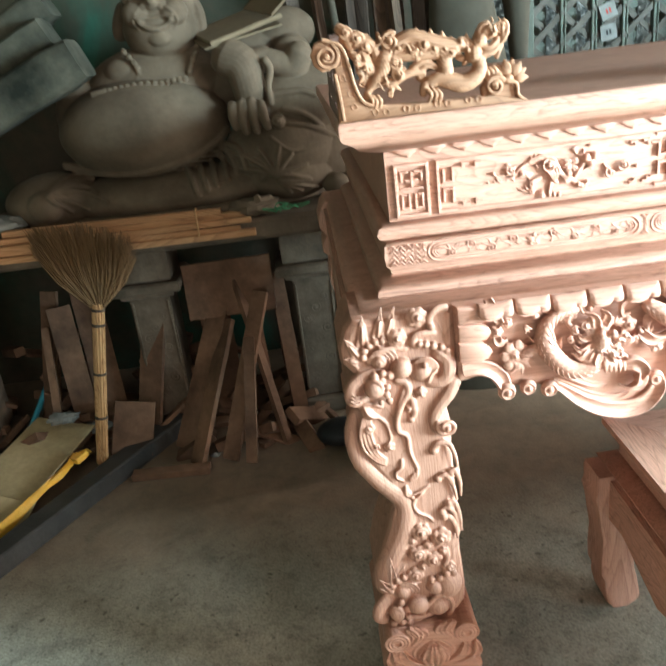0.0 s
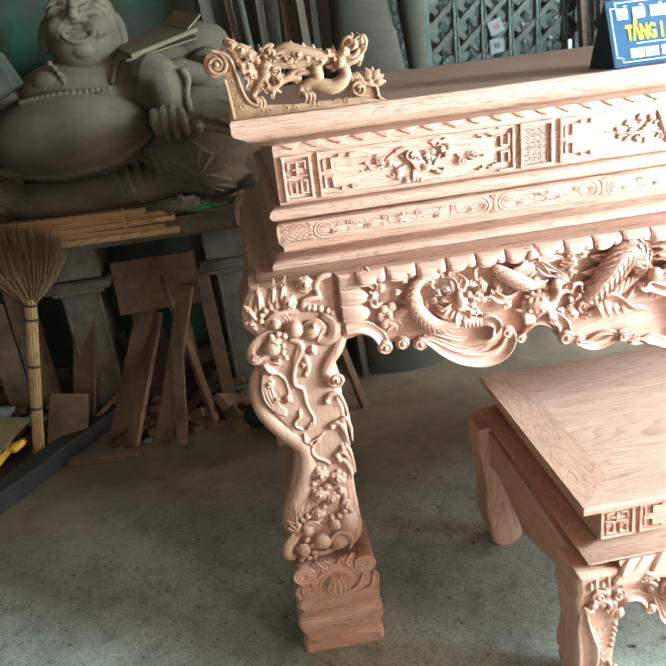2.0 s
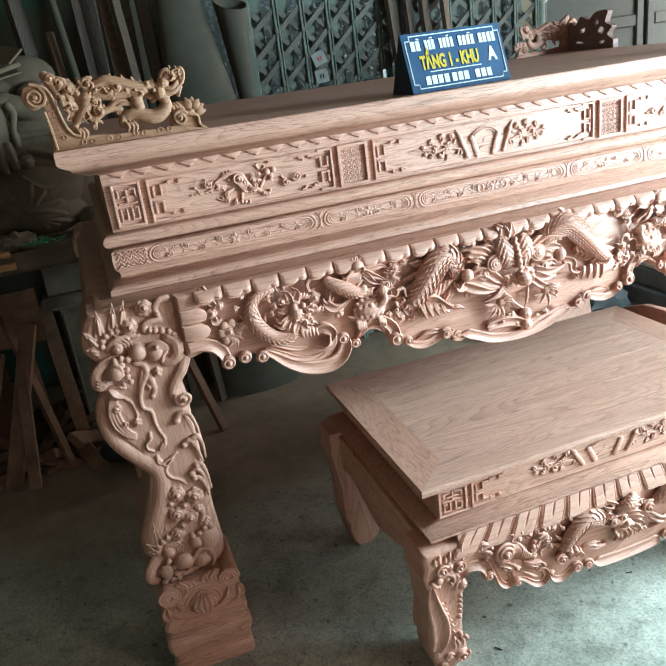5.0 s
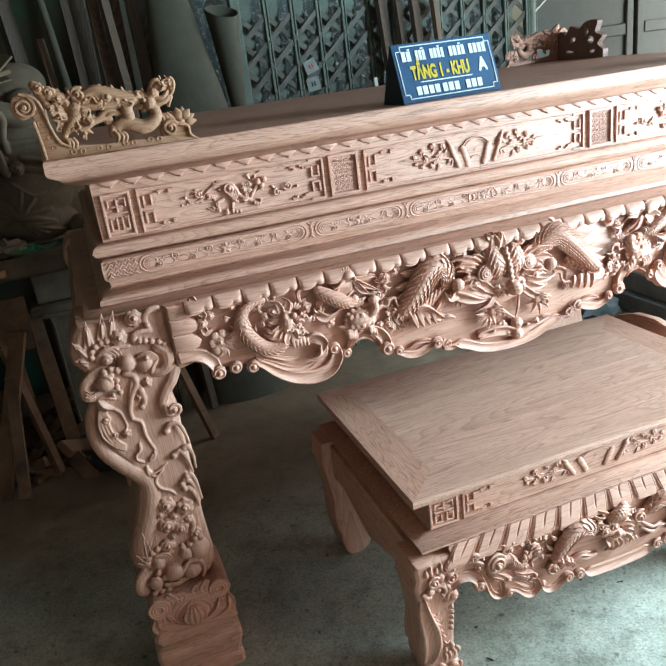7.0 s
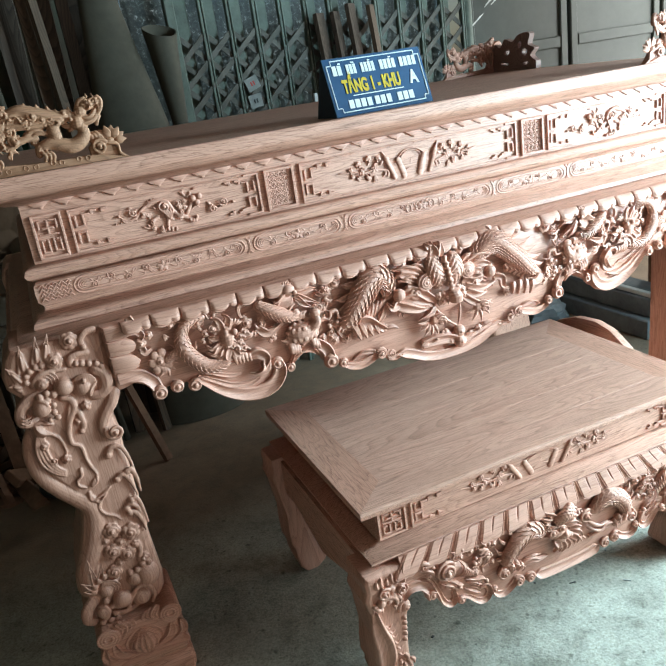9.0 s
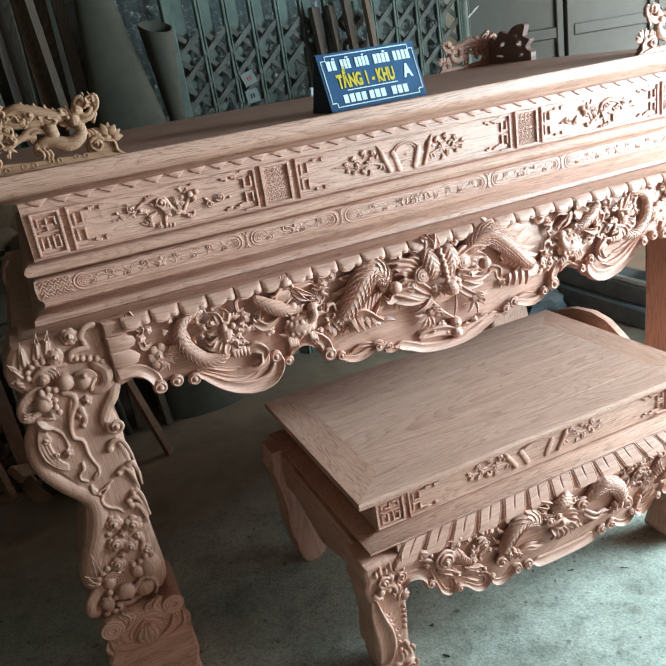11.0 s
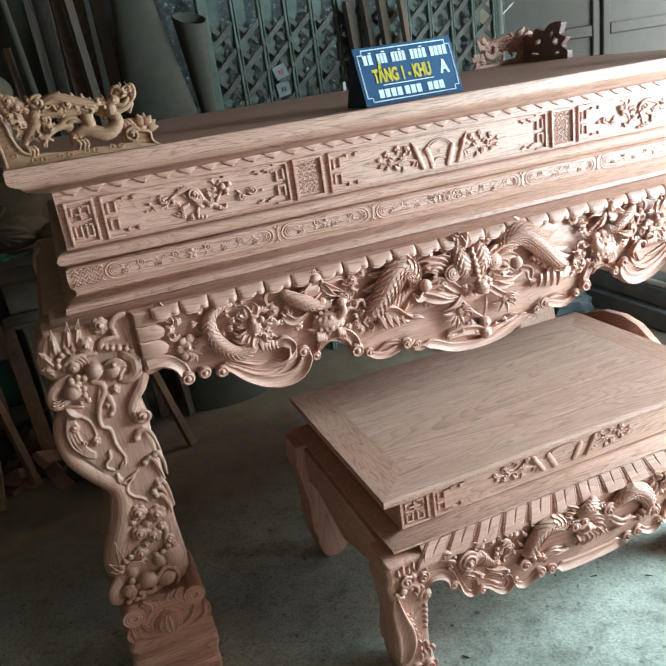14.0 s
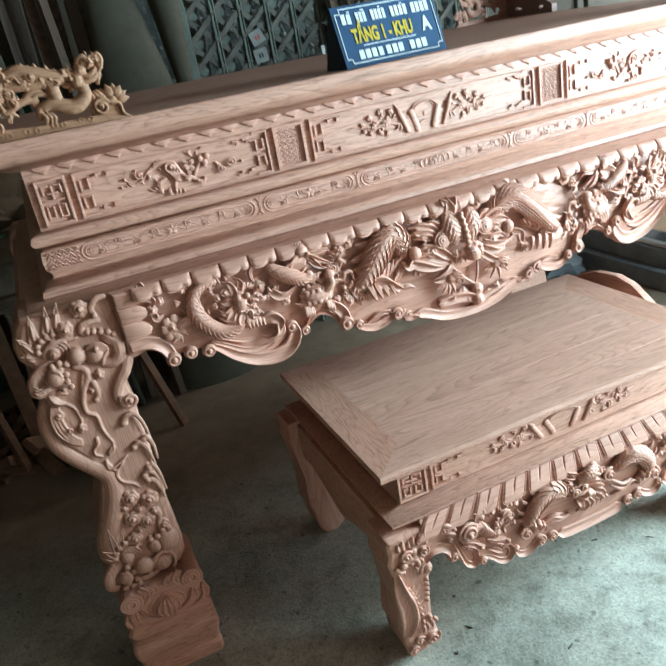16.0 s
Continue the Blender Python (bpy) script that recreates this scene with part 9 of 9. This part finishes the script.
part("box_flap", Carve().slab(Matrix.Translation((-0.200, 1.38, 1.512)) @ pose(0, 0, 0, 12, -38, 20), 0.07, 0.21, 0.007, 0.001), card_dusty, _t, smooth=False)

for _a, _b, _h, _w in (((-2.02, 1.30, 0.935), (-0.80, 1.26, 1.420), 0.135, 0.17), ((-1.96, 1.37, 1.015), (-0.90, 1.34, 1.512), 0.100, 0.15), ((-1.86, 1.45, 1.110), (-0.91, 1.43, 1.600), 0.100, 0.14)):
    _a, _b = Vector(_a), Vector(_b)
    _c = Carve()
    _n, _x = 16, (_b - _a).normalized()
    _up = _x.cross(V(0, 1, 0)).normalized() * -1
    for _k in range(_n + 1):
        _u = _k / _n
        _s = 0.90 if _k in (0, _n) else 1.0
        _q = _a.lerp(_b, _u)
        for _j in range(16):
            _t = 2 * math.pi * (_j + 0.5) / 16 + 0.12 * math.sin(8 * math.pi * (_j + 0.5) / 16)
            _cs, _sn = math.cos(_t), math.sin(_t)
            _e = (abs(_cs) ** 9 + abs(_sn) ** 9) ** (-1 / 9)
            _g = 1 + 0.05 * noise.noise(V(_u * 9, _cs * 1.5, _sn * 1.5 + 7 * _h))
            _c.v.append(tuple(_q + V(0, 1, 0) * (_w / 2 * _cs * _e * _s * _g) + _up * (_h / 2 * _sn * _e * _s * _g)))
    _c.f = [[_k * 16 + _j, _k * 16 + (_j + 1) % 16, (_k + 1) * 16 + (_j + 1) % 16, (_k + 1) * 16 + _j] for _k in range(_n) for _j in range(16)] + [list(range(16))[::-1], list(range(_n * 16, _n * 16 + 16))]
    single("wood_baulk", _c, log_mat, "dark dusty squared baulk stacked slantwise beside the statue", "timber", "baulks beside the statue", sharp=50)
for _k, (_x, _z, _sx) in enumerate(((-1.24, 0.885, 0.16), (-1.20, 0.925, 0.12), (-1.30, 0.90, 0.2), (-0.33, 0.885, 0.13))):
    single("rag", crumpled(_x, 1.26 if _k < 3 else 1.235, _z, _sx * 0.62, (1.2, 0.8, 0.42), 30 + _k), (grey_sheet, paper_mat, bench_mat, statue_mat)[_k], "crumpled dusty plastic rag lying on the bench", "rag", "rags on the bench")

# tied bundle of sawn laths along the bench
_t = thing("lath_bundle", (-0.80, 1.19, 0.86), "tied bundle of freshly sawn orange laths on the bench", "lath bundle")
for _k, (_xa, _xb, _y, _z, _h) in enumerate(((-1.18, -0.44, 1.205, 0.896, 0.019), (-1.19, -0.335, 1.200, 0.876, 0.019), (-1.22, -0.34, 1.178, 0.857, 0.019), (-1.26, -0.38, 1.184, 0.838, 0.019), (-1.30, -0.33, 1.168, 0.818, 0.021), (-1.24, -0.42, 1.22, 0.855, 0.02))):
    _m = Matrix.Translation(((_xa + _xb) / 2, _y, _z)) @ pose(0, 0, 0, 0, 1.2 - 0.5 * (_k % 3), 0.6 * (_k % 2))
    part("lath", Carve().slab(_m, _xb - _xa, 0.030, _h, 0.0015), wood_plank, _t, smooth=False)
for _x in (-1.08, -0.52):
    part("tie", Carve().tube(curve_pts([(_x, 1.150, 0.82), (_x + 0.002, 1.150, 0.86), (_x, 1.165, 0.905), (_x, 1.20, 0.908)], 12), 0.003, 6), straw_mat, _t)
_c = Carve()
_rnd = random.Random(11)
for _k in range(9):
    _p = V(-0.22 + _rnd.uniform(-0.05, 0.05), 1.19 + _rnd.uniform(-0.02, 0.02), 0.866)
    _c.tube(curve_pts([_p, _p + V(_rnd.uniform(-0.05, 0.05), _rnd.uniform(-0.02, 0.02), _rnd.uniform(0.005, 0.03)), _p + V(_rnd.uniform(-0.07, 0.07), 0, 0.004)], 8), 0.0019, 5)
single("green_string", _c, green_mat, "tangle of green plastic string on the bench", "string")

# ---------------------------------------------------------------- clutter under and before the bench
def broom():
    root = thing("straw_broom", (-1.0, 1.08, FZ), "straw broom with a bound bamboo handle leaning on the bench", "broom")
    a, b = V(-1.008, 1.06, FZ + 0.05), V(-0.893, 1.10, 0.648)
    pts = [a.lerp(b, k / 16) for k in range(17)]
    part("handle", Carve().tube(pts, lambda u: 0.018 - 0.002 * u, 12, 1, (0, 1, 0)), straw_mat, root, "bound bamboo handle")
    for k in range(11):
        q = 2 * math.pi * k / 11
        o = V(0.0165 * math.cos(q), 0.0165 * math.sin(q), 0)
        part("cane", Carve().tube([p + o for p in pts], 0.0056, 6, 1, (0, 1, 0), cap=True), straw_mat, root)
    for u in (0.30, 0.58, 0.88, 0.97):
        p = a.lerp(b, u)
        part("binding", Carve().tube([p - (b - a) * 0.008, p + (b - a) * 0.008], 0.0232, 12, 1, (0, 1, 0)), wood_old, root)
    c = Carve()
    rnd = random.Random(2)
    for k in range(900):
        u = rnd.uniform(-1, 1)
        top = V(-0.905 + 0.165 * u + rnd.uniform(-0.012, 0.012), 1.125 + rnd.uniform(-0.03, 0.03), 0.905 - 0.035 * u * u - 0.035 * u + rnd.uniform(-0.06, 0.025))
        foot = b + V(0.012 * u, rnd.uniform(-0.012, 0.012), -0.02)
        mid = foot.lerp(top, 0.5) + V(0.018 * u, rnd.uniform(-0.012, 0.012), 0)
        c.tube([foot, mid, top], [0.0020, 0.0030, 0.0009], 4, 1, (0, 1, 0))
    part("bristles", c, straw_fan, root, "spread fan of dry straw")["kind"] = "stuff"


broom()
single("steel_beam", Carve().slab(Matrix.Translation((-1.08, 0.80, FZ + 0.035)) @ pose(0, 0, 0, 0, 0, 58.5), 1.40, 0.085, 0.07, 0.006), beam_mat, "dark dirty beam lying on the floor", "beam")
_t = thing("cardboard_sheet", (-1.25, 1.05, 0.10), "folded brown cardboard sheet lying over the beam", "cardboard")
part("sheet", Carve().slab(Matrix.Translation((-1.265, 1.06, 0.105)) @ pose(0, 0, 0, 8, 5, -20), 0.26, 0.46, 0.008, 0.002), card_mat, _t, smooth=False)
part("sheet_fold", Carve().slab(Matrix.Translation((-1.30, 0.82, 0.07)) @ pose(0, 0, 0, 30, 8, -20), 0.24, 0.10, 0.006, 0.002), card_mat, _t, smooth=False)
_c = Carve()
for _k in range(3):
    _c.tube(curve_pts([(-1.06 - 0.01 * _k, 1.02, 0.13), (-1.10, 0.95 - 0.02 * _k, 0.12), (-1.16, 0.84 + 0.01 * _k, 0.10), (-1.25, 0.72, 0.05 + 0.012 * _k), (-1.33, 0.66 + 0.03 * _k, FZ + 0.02)], 20), 0.011, 6, 0.2)
_c.tube(curve_pts([(-1.06, 1.02, 0.13), (-1.02, 1.00, 0.15), (-1.05, 0.95, 0.14), (-1.09, 0.99, 0.13)], 12), 0.010, 6, 0.25)
single("packing_strap", _c, strap_mat, "loose yellow packing strap trailing over the cardboard", "strap")
pole("blue_pipe", (-1.375, 1.22, FZ + 0.02), (-1.255, 1.52, 0.30), 0.011, 0.011, blue_mat, "thin blue plastic pipe leaning in the clutter", "pipe")
BG = "boards under the bench"
_list = ((-0.54, 1.02, -0.36, 1.28, 0.56, 0.060, wood_scrap, 10), (-0.46, 0.98, -0.42, 1.20, 0.42, 0.040, wood_scrap, 0), (-0.33, 1.10, -0.45, 1.34, 0.60, 0.035, wood_scrap, 30), (-0.36, 1.16, -0.40, 1.36, 0.62, 0.025, wood_scrap, 0),
         (-0.27, 1.24, -0.30, 1.36, 0.60, 0.055, wood_scrap, 0), (-0.72, 1.14, -0.52, 1.34, 0.52, 0.085, wood_scrap, 15), (-0.66, 1.02, -0.50, 1.30, 0.46, 0.075, wood_scrap, -20), (-0.88, 1.26, -0.78, 1.36, 0.50, 0.10, wood_scrap, 20),
         (-1.10, 1.28, -1.16, 1.44, 0.55, 0.09, wood_scrap, 0), (-1.28, 1.34, -1.20, 1.50, 0.60, 0.07, wood_scrap, 10), (-1.22, 1.26, -1.22, 1.42, 0.48, 0.03, wood_scrap, 0), (-1.02, 1.36, -1.08, 1.54, 0.66, 0.11, wood_scrap, 0), (-0.56, 1.42, -0.58, 1.52, 0.60, 0.12, wood_scrap, 0), (0.03, 1.20, -0.02, 1.36, 0.60, 0.05, wood_scrap, 0))
for _xa, _ya, _xb, _yb, _zb, _w, _mt, _r in _list:
    leaning("scrap_board", (_xa, _ya, FZ + 0.01), (_xb, _yb, _zb), _w, 0.018, _mt, "dusty scrap board leaning under the stone bench", "board", BG, _r)
single("hanging_panel", Carve().slab(Matrix.Translation((-0.475, 1.33, 0.575)) @ pose(0, 0, 0, 80, 0, 2), 0.33, 0.21, 0.02, 0.003), wood_scrap, "dark board set under the bench between pedestals", "board", smooth=False)
single("square_offcut", Carve().slab(Matrix.Translation((-0.90, 1.16, 0.13)) @ pose(0, 0, 0, 58, 14, 8), 0.15, 0.20, 0.02, 0.003), wood_scrap, "square brown offcut leaning against the pedestal", "board", smooth=False)
single("floor_slat", Carve().slab(Matrix.Translation((-0.75, 0.985, FZ + 0.014)) @ pose(0, 0, 0, 0, 0, -3), 0.28, 0.045, 0.028, 0.003), wood_scrap, "dark short slat lying on the floor", "board", smooth=False)
leaning("floor_stick", (-0.43, 1.08, FZ + 0.016), (-0.10, 1.38, 0.05), 0.035, 0.022, wood_scrap, "long dusty stick lying before the bench", "stick")
_rnd = random.Random(5)
for _k in range(96):
    _x, _y = _rnd.uniform(-1.75, -0.02), _rnd.uniform(1.10, 1.72)
    _z = FZ + 0.028 + (0.30 if _x < -0.6 else 0.12) * max(0, (_y - 1.12) / 0.5) * _rnd.random()
    _m = Matrix.Translation((_x, _y, _z)) @ pose(0, 0, 0, _rnd.uniform(-35, 35), _rnd.uniform(-35, 35), _rnd.uniform(0, 180))
    single("wood_chunk", Carve().slab(_m, _rnd.uniform(0.06, 0.24), _rnd.uniform(0.03, 0.11), _rnd.uniform(0.012, 0.045), 0.003), wood_scrap, "dusty wood chunk in the scrap heap under the bench", "wood scrap", "scrap heap", smooth=False)
for _x, _y, _z, _s in ((-1.18, 1.24, 0.17, 0.05), (-1.06, 1.25, 0.11, 0.045), (-0.60, 1.06, FZ + 0.014, 0.016)):
    single("crumpled_film", crumpled(_x, _y, _z, _s, (1.3, 0.8, 0.45), 9 + 40 * _x), paper_mat, "scrap of crumpled pale plastic film", "plastic film", "plastic scraps")
single("black_bag", Carve().ball((-0.13, 1.05, FZ + 0.05), 0.07, (1.3, 1, 0.7), 14), dark_mat, "small black bag on the floor behind the leg", "bag")

# ---------------------------------------------------------------- far right, under and behind the tables
single("arched_board", Carve().prism([(-0.20, FZ), (0.20, FZ), (0.20, 0.47), (0.14, 0.515), (0.06, 0.545), (-0.02, 0.552), (-0.08, 0.540), (-0.14, 0.505), (-0.20, 0.46)], 0.012, -0.012, 0.004).moved(Matrix(((0, -1, 0, 1.475), (1, 0, 0, 0.03), (0, 0, 1, 0), (0, 0, 0, 1)))), wood_y, "arched pale board standing beside the low table", "board")
single("brown_cabinet", Carve().slab(pose(2.93, 0.75, FZ + 0.45), 0.50, 0.42, 0.90, 0.03), wood_scrap, "brown wooden cabinet standing behind the tables", "cabinet", smooth=False)
for _x0, _z0, _z1, _y0 in ((2.405, 0.0, 0.092, 0.70), (2.445, 0.0925, 0.182, 0.72)):
    single("grey_crate", Carve().slab(pose((_x0 + 2.64) / 2, (_y0 + 1.55) / 2, FZ + (_z0 + _z1) / 2), 2.64 - _x0, 1.55 - _y0, _z1 - _z0, 0.006), crate_mat, "flat grey crate stacked on the floor behind the tables", "crate", "crates behind the tables", smooth=False)
single("white_rod", Carve().slab(pose(2.470, 1.12, FZ + 0.194), 0.026, 0.84, 0.022, 0.004), white_mat, "white batten lying on stacked grey crates", "batten", smooth=False)
single("grey_cloth", crumpled(2.27, 1.22, FZ + 0.052, 0.10, (1.2, 1.0, 0.6), 61), crate_mat, "crumpled grey cloth on the floor beside the crates", "cloth")
single("white_peg", Carve().slab(pose(1.075, 0.985, 1.2775), 0.012, 0.012, 0.030, 0.001), white_mat, "small white peg on the tabletop edge", "peg", smooth=False)
leaning("pale_stick", (0.262, 1.06, FZ), (0.085, 1.24, 0.74), 0.034, 0.018, wood_scrap, "pale stick leaning on the wall under the altar", "stick")

# chips and crumbs on the floor
_rnd = random.Random(17)
for _k in range(26):
    _x, _y = _rnd.uniform(0.55, 1.75), _rnd.uniform(-1.05, -0.25)
    _m = pose(_x, _y, FZ + 0.0022, _rnd.uniform(-6, 6), _rnd.uniform(-6, 6), _rnd.uniform(0, 180))
    _l = _rnd.uniform(0.004, 0.009) if _k % 3 else _rnd.uniform(0.010, 0.022)
    single("wood_chip", Carve().slab(_m, _l, 0.0028 if _k % 3 == 0 else 0.6 * _l, 0.0034, 0.0007), beam_mat if _k % 4 else paper_mat, "small dark wood chip lying on the concrete floor" if _k % 4 else "small pale chip lying on the concrete floor", "wood chip", "chips on the floor", smooth=False)
